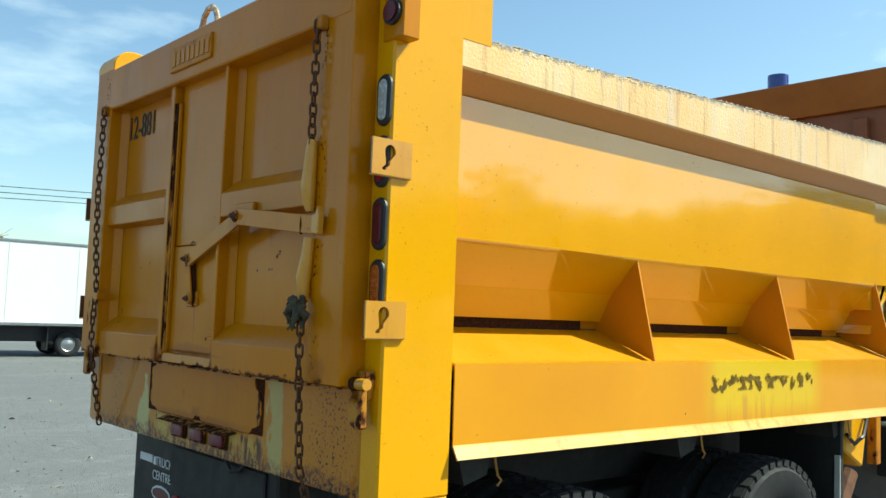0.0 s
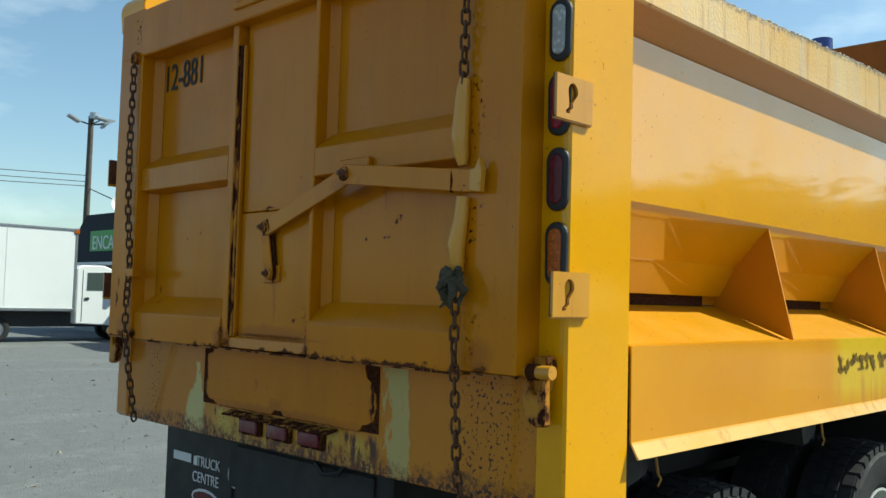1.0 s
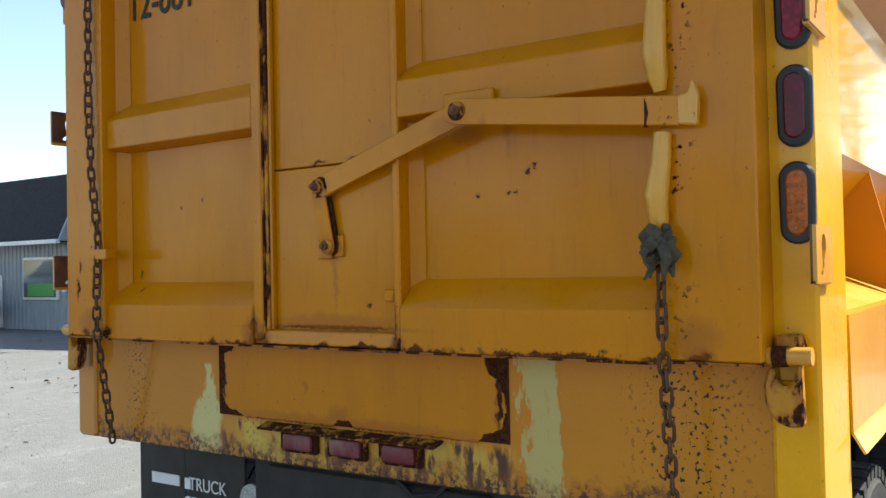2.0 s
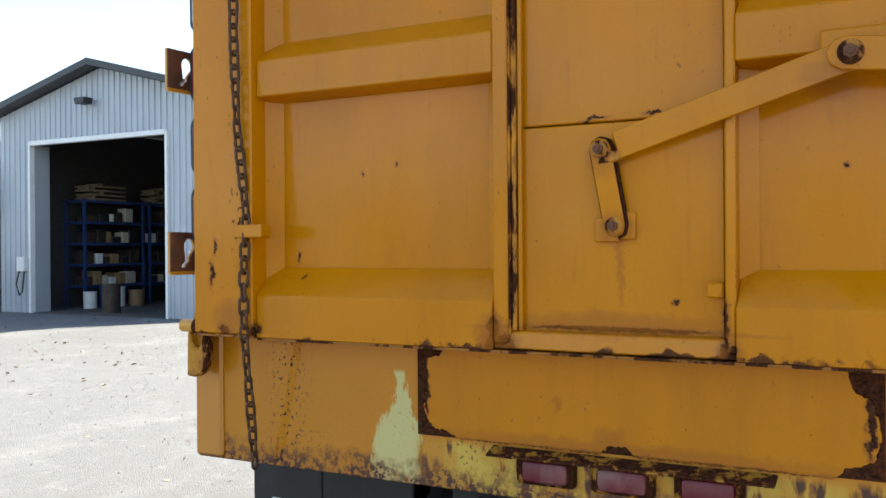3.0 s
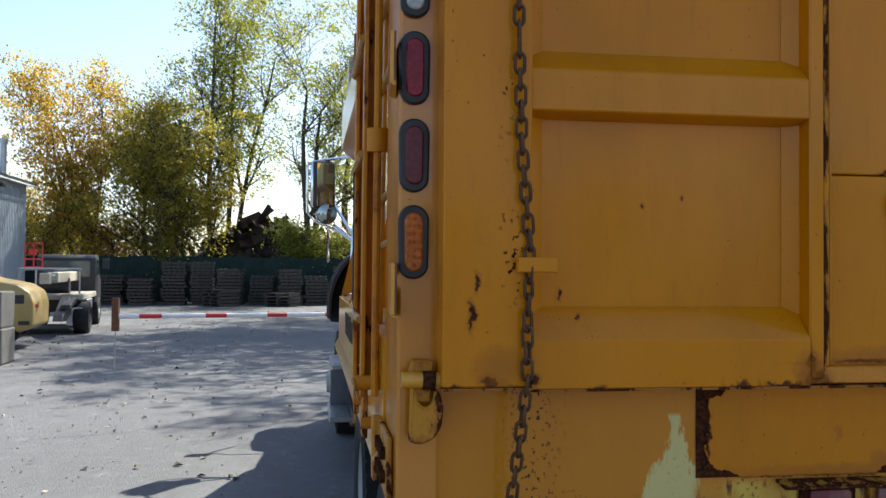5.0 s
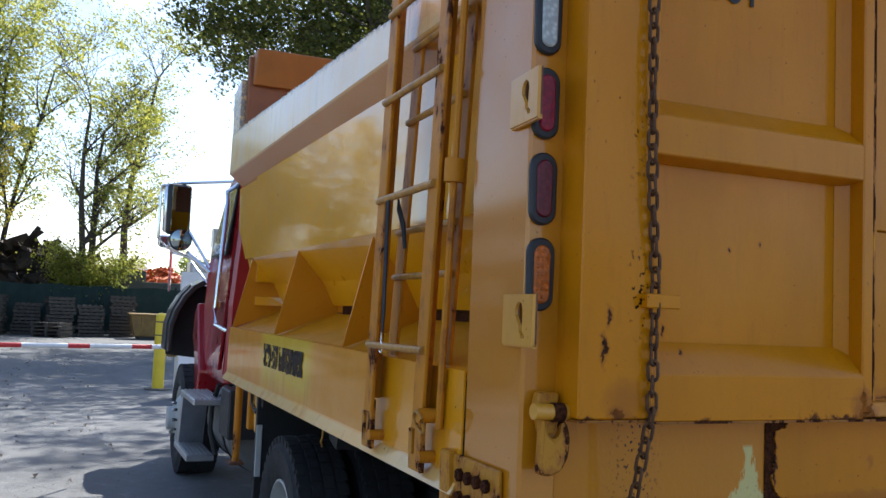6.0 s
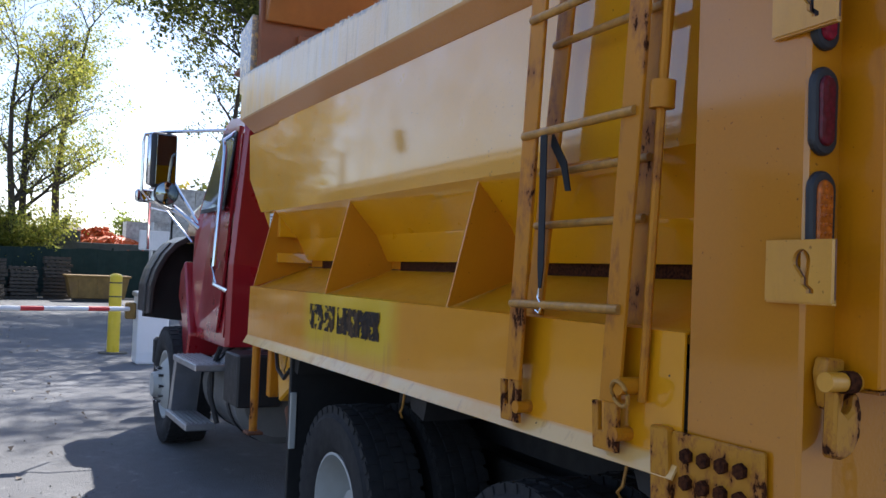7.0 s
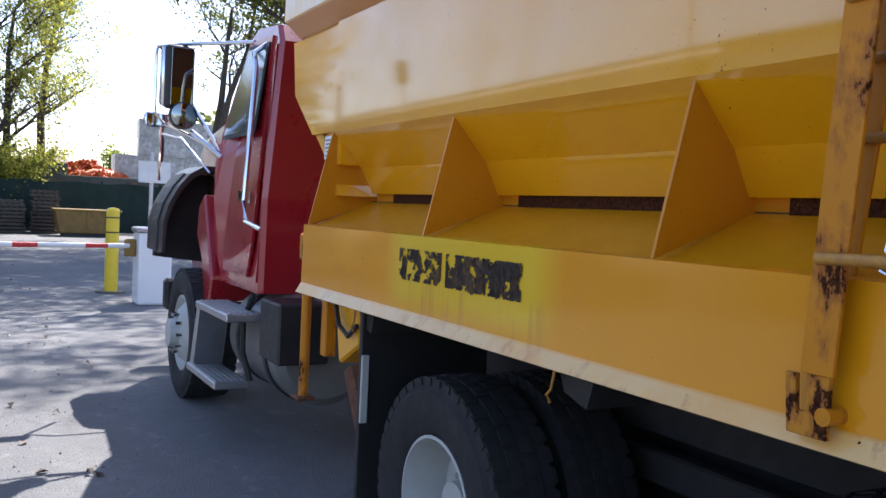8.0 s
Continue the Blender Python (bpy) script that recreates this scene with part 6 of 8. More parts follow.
part("lamp_head", box(19.65, 20.1, -0.6, -0.2, 8.5, 9.05, 0.03), "fork_black", mast, "black flood lamp head")
part("flue", rod((30.5, 0.6, 6.9), (30.5, 0.6, 9.0), 0.17, 14), "alu", shop, "round metal flue", smooth=True)
part("flue_cap", rod((30.5, 0.6, 8.95), (30.5, 0.6, 9.15), 0.22, 14), "alu", shop, smooth=True)
part("vent_pipe", pipe([(19.6, -0.15, 3.8), (19.6, -0.15, 5.6), (19.6, -0.3, 5.85), (19.6, -0.5, 5.75)], 0.09, 8), "alu", shop, "gooseneck vent pipe", smooth=True)
part("meter_box", box(0.45, 0.80, -0.22, -0.03, 1.20, 1.62, 0.02), "white_plastic", shop, "pale meter box")
part("meter_cable", pipe([(0.55, -0.15, 1.2), (0.50, -0.2, 0.8), (0.62, -0.2, 0.45), (0.75, -0.18, 0.55), (0.68, -0.15, 1.2)], 0.035, 6), "carton", shop, smooth=True)
part("charger_box", box(-0.25, -0.02, 8.55, 8.95, 1.45, 1.95, 0.02), "white_plastic", shop, "white charger box")
part("charger_cable", pipe([(-0.15, 8.9, 1.5), (-0.2, 9.02, 1.0), (-0.2, 8.85, 0.62), (-0.2, 8.70, 0.75), (-0.15, 8.66, 1.45)], 0.03, 6), "fork_black", shop, smooth=True)
part("alarm_bell", box(-0.14, -0.02, 0.75, 0.92, 3.0, 3.2, 0.03), "white_plastic", shop)
part("alarm_bell", box(0.60, 0.76, -0.16, -0.03, 2.95, 3.2, 0.03), "white_plastic", shop)
sign = new("no_parking_sign")
sign.parent = shop
part("sign_plate", box(-0.062, -0.045, 0.80, 1.20, 1.48, 2.12, 0.01), "white_plastic", sign, "white wall sign")
sm = pose(0, 0, 0, 90, 0, -90)
for word, z, size in (("NO", 1.92, 0.15), ("PARKING", 1.68, 0.092)):
    sm2 = sm.copy()
    sm2.translation = Vector((-0.065, 1.0, z))
    letters("sign_word", word, size, "text_black", sign, sm2, 0.001)
# inside: floor, back, racks with goods
part("shop_floor", box(0.0, 12, 0.1, SW - 0.1, 0.004, 0.02), "floor_dark", shop)
part("inner_wall", box(11.9, 12.0, 0.1, SW - 0.1, 0.0, EAVE), "fascia", shop)
part("back_liner", corrugated((8.0, SW - 0.16), (0.15, SW - 0.16), 0.0, EAVE, 0.25, 0.03), "liner", shop, "dark ribbed inner wall")
rnd = random.Random(3)
for x0, x1 in ((2.5, 5.4), (5.75, 8.6)):
    rack = new("storage_rack")
    rack.parent = shop
    for x in (x0, x1):
        for y in (8.7, 9.7):
            part("rack_post", box(x - 0.05, x + 0.05, y, y + 0.1, 0, 4.1), "blue_steel", rack)
    for z in (0.75, 1.55, 2.35, 3.15, 3.95):
        part("rack_shelf", box(x0, x1, 8.66, 9.78, z, z + 0.10), "blue_steel", rack)
        x = x0 + 0.12
        while x < x1 - 0.5 and z < 3.9:
            w = rnd.uniform(0.16, 0.5)
            part("stored_box", box(x, x + w, 8.75, 8.75 + rnd.uniform(0.4, 0.9), z + 0.1, z + 0.1 + rnd.uniform(0.18, 0.55), 0.02), rnd.choice(("carton", "white_plastic", "fork_black", "carton", "scrap", "scrap", "beige")), rack)
            x += w + rnd.uniform(0.03, 0.15)
    for k in range(4):
        part("pallet_board", box(x0 + 0.2, x0 + 2.0, 8.72, 9.5, 4.06 + 0.16 * k, 4.13 + 0.16 * k), "wood", rack)
        part("pallet_bearer", box(x0 + 0.3 + 0.4 * (k % 2), x0 + 0.5 + 0.4 * (k % 2), 8.74, 9.48, 4.13 + 0.16 * k, 4.22 + 0.16 * k), "wood", rack)
for x, y, rr, h, mt in ((2.35, 8.3, 0.24, 0.62, "white_plastic"), (2.95, 8.2, 0.20, 0.85, "blue_steel"), (3.6, 8.25, 0.28, 0.75, "white_plastic"), (4.4, 8.1, 0.3, 0.6, "carton"), (0.9, 5.6, 0.3, 1.0, "scrap")):
    drum = thing("drum", "steel drum on the workshop floor", "drum", "drums in the workshop")
    part("drum_body", rod((0, 0, 0.02), (0, 0, h), rr, 16), mt, drum, smooth=True)
    part("drum_rim", rod((0, 0, h - 0.02), (0, 0, h + 0.015), rr + 0.015, 16), mt, drum)
    drum.matrix_basis = shop.matrix_basis @ Matrix.Translation((x, y + 0.010 * x, 0))

# the long walls run a little askew to the gable
def skew(v):
    return Vector((v.x, v.y + 0.010 * v.x, v.z))


for ob in shop.children_recursive:
    if ob.type == "MESH" and ob.parent.matrix_basis == Matrix.Identity(4) or ob.parent == shop and ob.type == "MESH":
        for v in ob.data.vertices:
            v.co = skew(v.co)
    elif ob.type == "EMPTY" and ob.matrix_basis != Matrix.Identity(4):
        mb = ob.matrix_basis.copy()
        mb.translation = skew(mb.translation)
        ob.matrix_basis = mb

# ---- office beside the workshop ----
NEXT_DOOR = YARD @ Matrix.Translation((-19.5, -17.1, 0))
office = thing("office", "grey office with a black mansard roof and green sign", "office building")
office.matrix_basis = NEXT_DOOR
OX, OY0, OY1 = 19.3, 27.75, 43.0
part("front_wall", corrugated((OX, OY1), (OX, OY0), 0, 3.6, 0.28), "siding_dark", office, "grey ribbed office wall")
part("end_wall", corrugated((OX, OY0), (OX + 6, OY0), 0, 3.6, 0.28), "siding_dark", office)
part("mansard", prism([(OX - 0.9, 3.45), (OX + 0.35, 6.15), (OX + 6, 6.15), (OX + 6, 3.45)], "y", OY0 + 0.05, OY1), "shingle", office, "black shingled mansard roof")
part("mansard_end", prism([(OX - 0.88, 3.46), (OX + 0.34, 6.12), (OX + 6, 6.12), (OX + 6, 3.46)], "y", OY0 - 0.05, OY0 + 0.05), "siding_dark", office, "grey ribbed end of the mansard")
part("eave_trim", box(OX - 1.0, OX - 0.8, OY0 - 0.02, OY1 + 0.1, 3.36, 3.52, 0.02), "white_trim", office)
win = new("office_window")
win.parent = office
part("window_frame", box(OX - 0.12, OX - 0.02, 29.0, 31.4, 1.2, 2.9, 0.02), "white_trim", win)
part("window_pane", box(OX - 0.14, OX - 0.12, 29.1, 31.3, 1.3, 2.8), "cabglass", win, "dark window with posters")
part("window_poster", box(OX - 0.150, OX - 0.142, 29.2, 31.0, 1.34, 1.85), "green_sign", win)
part("office_door", box(OX - 0.08, OX - 0.02, 33.0, 34.0, 0.05, 2.2, 0.01), "white_trim", office)
part("mail_box", box(OX - 0.12, OX - 0.02, 28.45, 28.75, 1.5, 2.1, 0.02), "white_plastic", office)
part("door_gap", box(OX - 0.06, OX - 0.02, 27.78, 27.95, 0, 3.4), "fork_black", office)
sg = thing("shop_sign", "green shop sign with pale lettering on a mansard roof", "sign")
sg.matrix_basis = NEXT_DOOR
sgy = 37.0
sgm = Matrix.Translation((OX - 0.60, sgy, 4.50)) @ pose(0, 0, 0, 90, 0, -90)
bm = box(-3.3, 3.3, -0.62, 0.62, -0.12, 0.0, 0.02)
bm.transform(sgm)
part("sign_face", bm, "green_sign", sg, "green sign panel")
letters("sign_word", "ENCAN", 0.98, "text_white", sg, sgm @ Matrix.Translation((-1.45, -0.02, 0.012)) @ Matrix.Diagonal((0.92, 1, 1, 1)), 0.01, "pale sign lettering")
ringb = bmesh.new()
for rr, z0, z1 in ((0.55, 0.0, 0.02),):
    own = rod((1.1, 0, z0), (1.1, 0, z1), rr, 24)
    add(ringb, own)
ringb.transform(sgm)
part("sign_disc", ringb, "fence_green", sg, "dark round emblem")
sb = box(1.75, 3.1, -0.36, 0.36, 0.0, 0.02)
sb.transform(sgm)
part("sign_bar", sb, "text_white", sg)

# ---- light pole with cables ----
pole = thing("light_pole", "weathered wooden pole with flood lights and cables", "light pole")
pole.matrix_basis = NEXT_DOOR
PX, PY, PZ = 20.6, 45.2, 12.0
part("pole_shaft", rod((PX, PY, 0), (PX, PY, PZ), 0.20, 10, r1=0.15), "pole_wood", pole, smooth=True)
for dx, dy, tilt in ((-0.9, 0.2, 25), (0.9, -0.2, -25), (0.2, -0.9, 10), (1.0, 0.3, -50)):
    bm = box(-0.35, 0.35, -0.22, 0.22, -0.07, 0.07, 0.02)
    bm.transform(Matrix.Translation((PX + dx, PY + dy, PZ - 0.25)) @ Matrix.Rotation(radians(tilt), 4, "Y"))
    part("flood_head", bm, "alu", pole, "grey flood light head")
    part("flood_arm", rod((PX, PY, PZ - 0.5), (PX + dx, PY + dy, PZ - 0.28), 0.04, 6), "fork_black", pole)
part("transformer_can", rod((PX, PY - 0.3, PZ - 0.2), (PX, PY - 0.3, PZ + 0.15), 0.22, 12), "alu", pole)
for k, (z, sag) in enumerate(((8.6, 0.45), (8.25, 0.4), (8.0, 0.5))):
    pts = [(PX + (-60) * t, PY + 2 * t, z - 4 * sag * t * (1 - t) - 0.9 * t) for t in [i / 14 for i in range(15)]]
    part("cable", pipe(pts, 0.022, 5), "fork_black", pole, "overhead cable")
part("service_drop", pipe([(PX, PY, 7.9), (PX + 0.8, PY - 2, 7.1), (PX + 2.2, PY - 4, 7.2)], 0.03, 5), "fork_black", pole)
for dx in (2.0, 2.6):
    part("service_mast", rod((PX + dx, PY - 4, 6.1), (PX + dx, PY - 4, 8.8), 0.05, 8), "alu", pole)
dish = lathe([(0.0, 0.0), (0.25, 0.03), (0.42, 0.12)], 20)
dish.transform(Matrix.Translation((PX - 0.3, PY - 4.2, 6.75)) @ Matrix.Rotation(radians(200), 4, "Z"))
part("dish", dish, "white_plastic", pole, "small pale satellite dish", smooth=True)

# ---- box van ----


def small_wheel(at, r, w, parent, axis="y", rim="alu"):
    wh = new("wheel")
    wh.parent = parent
    h = w / 2
    part("tyre", lathe([(r * 0.55, -h * 0.8), (r * 0.72, -h), (r * 0.93, -h * 0.9), (r, -h * 0.7), (r, h * 0.7), (r * 0.93, h * 0.9), (r * 0.72, h), (r * 0.55, h * 0.8)], 28), "rubber", wh, smooth=True)
    for s in (-1, 1):
        part("rim", lathe([(r * 0.62, s * h * 0.85), (r * 0.5, s * h * 0.6), (r * 0.3, s * h * 0.75), (r * 0.12, s * h * 0.95), (0, s * h * 0.95)], 20), rim, wh, smooth=True)
    wh.matrix_basis = Matrix.Translation(at) @ (Matrix.Rotation(math.pi / 2, 4, "Z") if axis == "x" else Matrix.Identity(4))
    return wh


van = thing("box_van", "white box van parked before the office", "van", at=(-0.40, 24.1, 0))
part("cargo_box", box(4.2, 9.95, 0.0, 2.35, 0.98, 3.42, 0.03), "van_white", van, "plain white cargo box")
part("box_rail", box(4.2, 9.97, -0.02, 0.02, 0.93, 1.02, 0.008), "alu", van)
part("box_rail", box(4.2, 9.97, -0.02, 0.02, 3.36, 3.44, 0.008), "alu", van)
for x in (5.95, 7.95):
    part("panel_joint", box(x, x + 0.02, -0.006, 0.0, 1.0, 3.38), "white_trim", van)
part("box_end", box(9.95, 10.03, 0.0, 2.35, 0.95, 3.46, 0.015), "alu", van)
part("marker_lamp", box(9.9, 10.05, -0.03, 0.03, 3.28, 3.40, 0.01), "lens_amber", van)
part("van_chassis", box(4.3, 12.6, 0.5, 1.85, 0.45, 0.9), "fork_black", van)
cabp = [(10.12, 0.55), (10.12, 2.22), (10.25, 2.34), (10.95, 2.36), (11.25, 2.25), (11.95, 1.58), (12.75, 1.40), (12.95, 1.15), (12.95, 0.60), (12.55, 0.50)] + [(11.98 + 0.50 * math.cos(t), 0.45 + 0.50 * math.sin(t)) for t in (0.2, 0.7, 1.2, 1.57, 1.95, 2.45, 2.95)] + [(11.45, 0.48)]
part("van_cab", prism(cabp, "y", 0.18, 2.15, 0.03), "van_white", van, "white van cab")
part("side_window", prism([(10.45, 1.58), (10.45, 2.12), (10.98, 2.14), (11.62, 1.60)], "y", 0.165, 0.179), "cabglass", van)
part("windscreen", prism([(11.30, 2.20), (11.95, 1.60), (11.92, 1.57), (11.24, 2.20)], "y", 0.3, 2.03), "cabglass", van)
part("door_seam", box(10.30, 10.315, 0.172, 0.182, 0.62, 2.2), "fork_black", van)
part("door_seam", box(11.40, 11.415, 0.172, 0.182, 0.62, 1.6), "fork_black", van)
part("door_handle", box(10.38, 10.52, 0.15, 0.18, 1.28, 1.36, 0.01), "fork_black", van)
part("wing_mirror", box(11.35, 11.55, -0.12, 0.14, 1.55, 1.95, 0.04), "fork_black", van)
part("front_bumper", box(12.85, 13.1, 0.2, 2.1, 0.42, 0.68, 0.03), "fork_black", van)
part("head_lamp", box(12.75, 12.97, 0.17, 0.45, 0.95, 1.15, 0.02), "lens_white", van)
small_wheel((11.98, 0.30, 0.38), 0.38, 0.24, van)
small_wheel((7.85, 0.28, 0.38), 0.38, 0.24, van)
small_wheel((11.98, 2.0, 0.38), 0.38, 0.24, van)
small_wheel((7.85, 2.0, 0.38), 0.38, 0.24, van)
part("mud_guard", box(7.2, 7.23, 0.1, 0.6, 0.2, 0.9), "fork_black", van)
part("tail_step", box(4.9, 5.1, 0.2, 0.9, 0.35, 0.55), "fork_black", van)

# ---- concrete blocks ----


def concrete_block(x, y, z, rz, w=1.0, d=0.76, h=0.61, seed=0):
    blk = bmesh.new()
    box(-w / 2, w / 2, -d / 2, d / 2, 0, h, 0.03, bm=blk, seg=2)
    rn = random.Random(seed)
    for v in blk.verts:
        v.co += Vector((rn.uniform(-1, 1), rn.uniform(-1, 1), rn.uniform(-0.5, 0.5) if 0.1 < v.co.z else 0)) * 0.008
    ob = part("concrete_block", blk, "concrete", None)
    ob.matrix_basis = pose(x, y, z, 0, 0, rz)
    return tagged(ob, "weathered grey concrete barrier block on the yard", "concrete block", "concrete blocks on the yard")


concrete_block(13.90, 7.03, 0.0, 92, seed=1)
concrete_block(13.89, 7.04, 0.614, 92, seed=2)
concrete_block(13.82, 9.18, 0.0, 98, w=0.9, seed=3)
concrete_block(13.90, 11.02, 0.0, 108, w=0.9, seed=4)

# sign on a post and clutter by the wall
sp = thing("yard_sign", "blank pale sign on a thin post", "sign", at=(15.1, 12.15, 0))
sp.scale = (K, K, K)
part("sign_post", box(-0.04, 0.04, -0.04, 0.04, 0, 2.25), "fork_black", sp)
part("sign_board", box(-0.07, -0.045, -0.35, 0.35, 1.5, 2.25, 0.01), "alu", sp, "grey sign board")
bench = thing("work_bench", "old wooden work bench with scrap against the wall", "bench", at=(15.05, 12.2, 0), rz=3)
bench.scale = (K, K, K)
part("bench_top", box(-0.9, 1.2, 0.5, 1.2, 0.98, 1.06, 0.01), "wood", bench)
for x in (-0.8, 1.05):
    for y in (0.58, 1.1):
        part("bench_leg", box(x, x + 0.08, y, y + 0.08, 0, 0.98), "wood", bench)
part("bench_brace", prism([(-0.2, 0.1), (-0.1, 0.1), (0.7, 0.95), (0.6, 0.95)], "y", 0.5, 0.56), "wood", bench)
part("leaning_board", prism([(1.1, 0.45), (2.6, 0.45), (2.6, 1.0), (1.1, 1.0)], "y", 0.25, 0.30), "wood", bench)
for k in range(9):
    rn = random.Random(40 + k)
    st = bmesh.new()
    bmesh.ops.create_icosphere(st, subdivisions=1, radius=rn.uniform(0.05, 0.12))
    for v in st.verts:
        v.co *= 1 + 0.4 * noise.noise(v.co * 9 + Vector((k, 0, 0)))
    ob = part("rubble_stone", st, "concrete")
    ob.matrix_basis = pose(13.7 + k * 0.2, 12.95 + 0.012 * k + rn.uniform(-0.11, 0.06), 0.035, 0, 0, rn.uniform(0, 360))
    tagged(ob, "broken stone lying at the wall's foot", "stone", "rubble at the wall")

# ---- forklift ----
fork = thing("forklift", "large ochre forklift with a black cab and mast", "forklift", at=(16.4, 6.87, 0), rz=4)
fork.scale = (0.76, 0.765, 0.75)
# local: x across (0 to 2), y forward along its length
cw = [(0.0, 0.62), (0.0, 1.25), (0.10, 1.52), (0.40, 1.72), (1.20, 1.88), (1.45, 2.12), (1.62, 2.12), (1.75, 1.55), (2.2, 1.18), (4.2, 1.12), (4.2, 0.42), (2.0, 0.42), (1.85, 0.58)] + [(1.12 + 0.55 * math.cos(t), 0.45 + 0.55 * math.sin(t)) for t in (0.3, 0.9, 1.57, 2.2, 2.8)] + [(0.35, 0.45)]
part("body", prism(cw, "x", 0.05, 2.0, 0.07, seg=3), "fork_yellow", fork, "ochre counterweight and chassis", smooth=True)
part("cooling_grille", box(0.02, 0.07, 0.22, 0.62, 1.22, 1.45, 0.01), "fork_black", fork)
part("side_vent", box(0.02, 0.07, 0.08, 0.35, 0.66, 0.76, 0.01), "fork_black", fork)
part("rear_light", box(0.3, 0.6, -0.02, 0.04, 1.1, 1.2, 0.01), "lens_red", fork)
part("fuel_step", prism([(2.2, 0.40), (3.6, 0.40), (3.75, 1.05), (2.2, 1.05)], "x", -0.10, 0.10, 0.03), "fork_yellow", fork, "ochre side tank with a step")
part("step_rail", pipe([(-0.12, 2.6, 0.80), (-0.14, 3.0, 0.72), (-0.14, 3.3, 0.80)], 0.03, 6), "fork_black", fork)
part("air_filter", rod((0.7, 1.25, 1.95), (0.7, 1.25, 2.2), 0.16, 12), "fork_black", fork)
cabf = new("operator_cab")
cabf.parent = fork


def ring_panel(outer, inner, x0, x1):
    """A panel with a window opening: two outlines of equal count joined by faces."""
    bm = bmesh.new()
    loops = [[bm.verts.new((x, y, z)) for y, z in pts] for x in (x0, x1) for pts in (outer, inner)]
    n = len(outer)
    for i in range(n):
        j = (i + 1) % n
        for a, b in ((0, 1), (2, 3), (0, 2), (1, 3)):
            bm.faces.new((loops[a][i], loops[a][j], loops[b][j], loops[b][i]))
    return bm


for x in (0.18, 1.82):
    up_o = [(1.65, 2.22), (1.78, 3.48), (3.55, 3.48), (3.72, 2.22)]
    up_i = [(1.95, 2.40), (2.02, 3.25), (3.40, 3.25), (3.60, 2.40)]
    part("cab_door", ring_panel(up_o, up_i, x - 0.04, x + 0.04), "fork_black", cabf, "black cab side frame")
    lo_o = [(1.60, 1.20), (1.65, 2.22), (3.72, 2.22), (3.85, 1.20)]
    lo_i = [(2.10, 1.38), (1.98, 2.05), (3.35, 2.05), (3.55, 1.38)]
    part("cab_door", ring_panel(lo_o, lo_i, x - 0.04, x + 0.04), "fork_black", cabf, "black cab side frame")
    part("cab_pane", prism(up_i, "x", x - 0.008, x + 0.008), "glass", cabf, "tinted cab glass")
    part("cab_pane", prism(lo_i, "x", x - 0.008, x + 0.008), "glass", cabf, "tinted cab glass")
    part("window_bar", box(x - 0.03, x + 0.03, 2.55, 2.62, 2.40, 3.25), "fork_black", cabf)
part("cab_pane", prism([(1.52, 2.15), (1.58, 2.15), (1.75, 3.30), (1.69, 3.30)], "x", 0.30, 1.70), "glass", cabf, "tinted rear cab glass")
for x in (0.22, 1.78):
    part("cab_post", prism([(1.45, 2.05), (1.60, 2.05), (1.80, 3.45), (1.65, 3.45)], "x", x - 0.06, x + 0.06), "fork_black", cabf)
part("cab_roof", box(0.10, 1.90, 1.55, 3.68, 3.45, 3.60, 0.05, seg=2), "fork_black", cabf, smooth=True)
part("cab_lamp", box(0.15, 0.45, 1.42, 1.58, 3.36, 3.60, 0.02), "white_plastic", cabf)
part("beacon", box(0.5, 1.4, 1.40, 1.56, 3.50, 3.58, 0.01), "arm_red", cabf)
part("seat", box(0.7, 1.3, 2.1, 2.6, 1.3, 2.5, 0.08, seg=2), "fork_black", cabf)
part("steering_column", rod((1.0, 3.2, 1.3), (1.0, 3.0, 2.2), 0.05, 8), "fork_black", cabf)
mastf = new("lift_mast")
mastf.parent = fork
for x in (0.30, 0.58, 1.42, 1.70):
    part("mast_rail", box(x - 0.07, x + 0.07, 4.15, 4.42, 0.12, 3.85, 0.01), "fork_black", mastf)
for z in (0.6, 2.0, 3.72):
    part("mast_cross", box(0.23, 1.77, 4.2, 4.36, z, z + 0.16), "fork_black", mastf)
part("mast_head", box(0.15, 1.85, 3.75, 4.50, 3.80, 3.90, 0.02), "fork_black", mastf)
for x in (0.78, 0.86, 1.14, 1.22):
    part("lift_chain", rod((x, 4.22, 0.6), (x, 4.22, 3.7), 0.025, 6), "alu", mastf)
part("lift_ram", rod((1.0, 4.25, 0.3), (1.0, 4.25, 3.2), 0.08, 10), "fork_black", mastf, smooth=True)
part("carriage", box(0.10, 1.90, 4.44, 4.58, 0.35, 1.4, 0.02), "fork_black", mastf)
for x in (0.4, 1.4):
    part("fork_tine", prism([(4.58, 0.10), (4.58, 1.3), (4.66, 1.3), (4.70, 0.20), (5.0, 0.17), (5.0, 0.10)], "x", x, x + 0.18), "fork_black", mastf)
part("mast_label", box(0.215, 0.228, 4.22, 4.36, 1.75, 2.45), "white_plastic", mastf)
part("hose_reel", pipe([(0.2, 4.12, 1.2), (0.18, 4.05, 2.2), (0.2, 4.10, 3.4)], 0.03, 6), "fork_black", mastf)
part("front_guard", box(-0.08, 0.2, 3.45, 4.3, 1.02, 1.12, 0.02), "fork_yellow", fork)
for y, r in ((1.12, 0.45), (3.85, 0.60)):
    for x in (0.22, 1.82):
        small_wheel((x, y, r), r, 0.36, fork, "x", "fork_yellow")

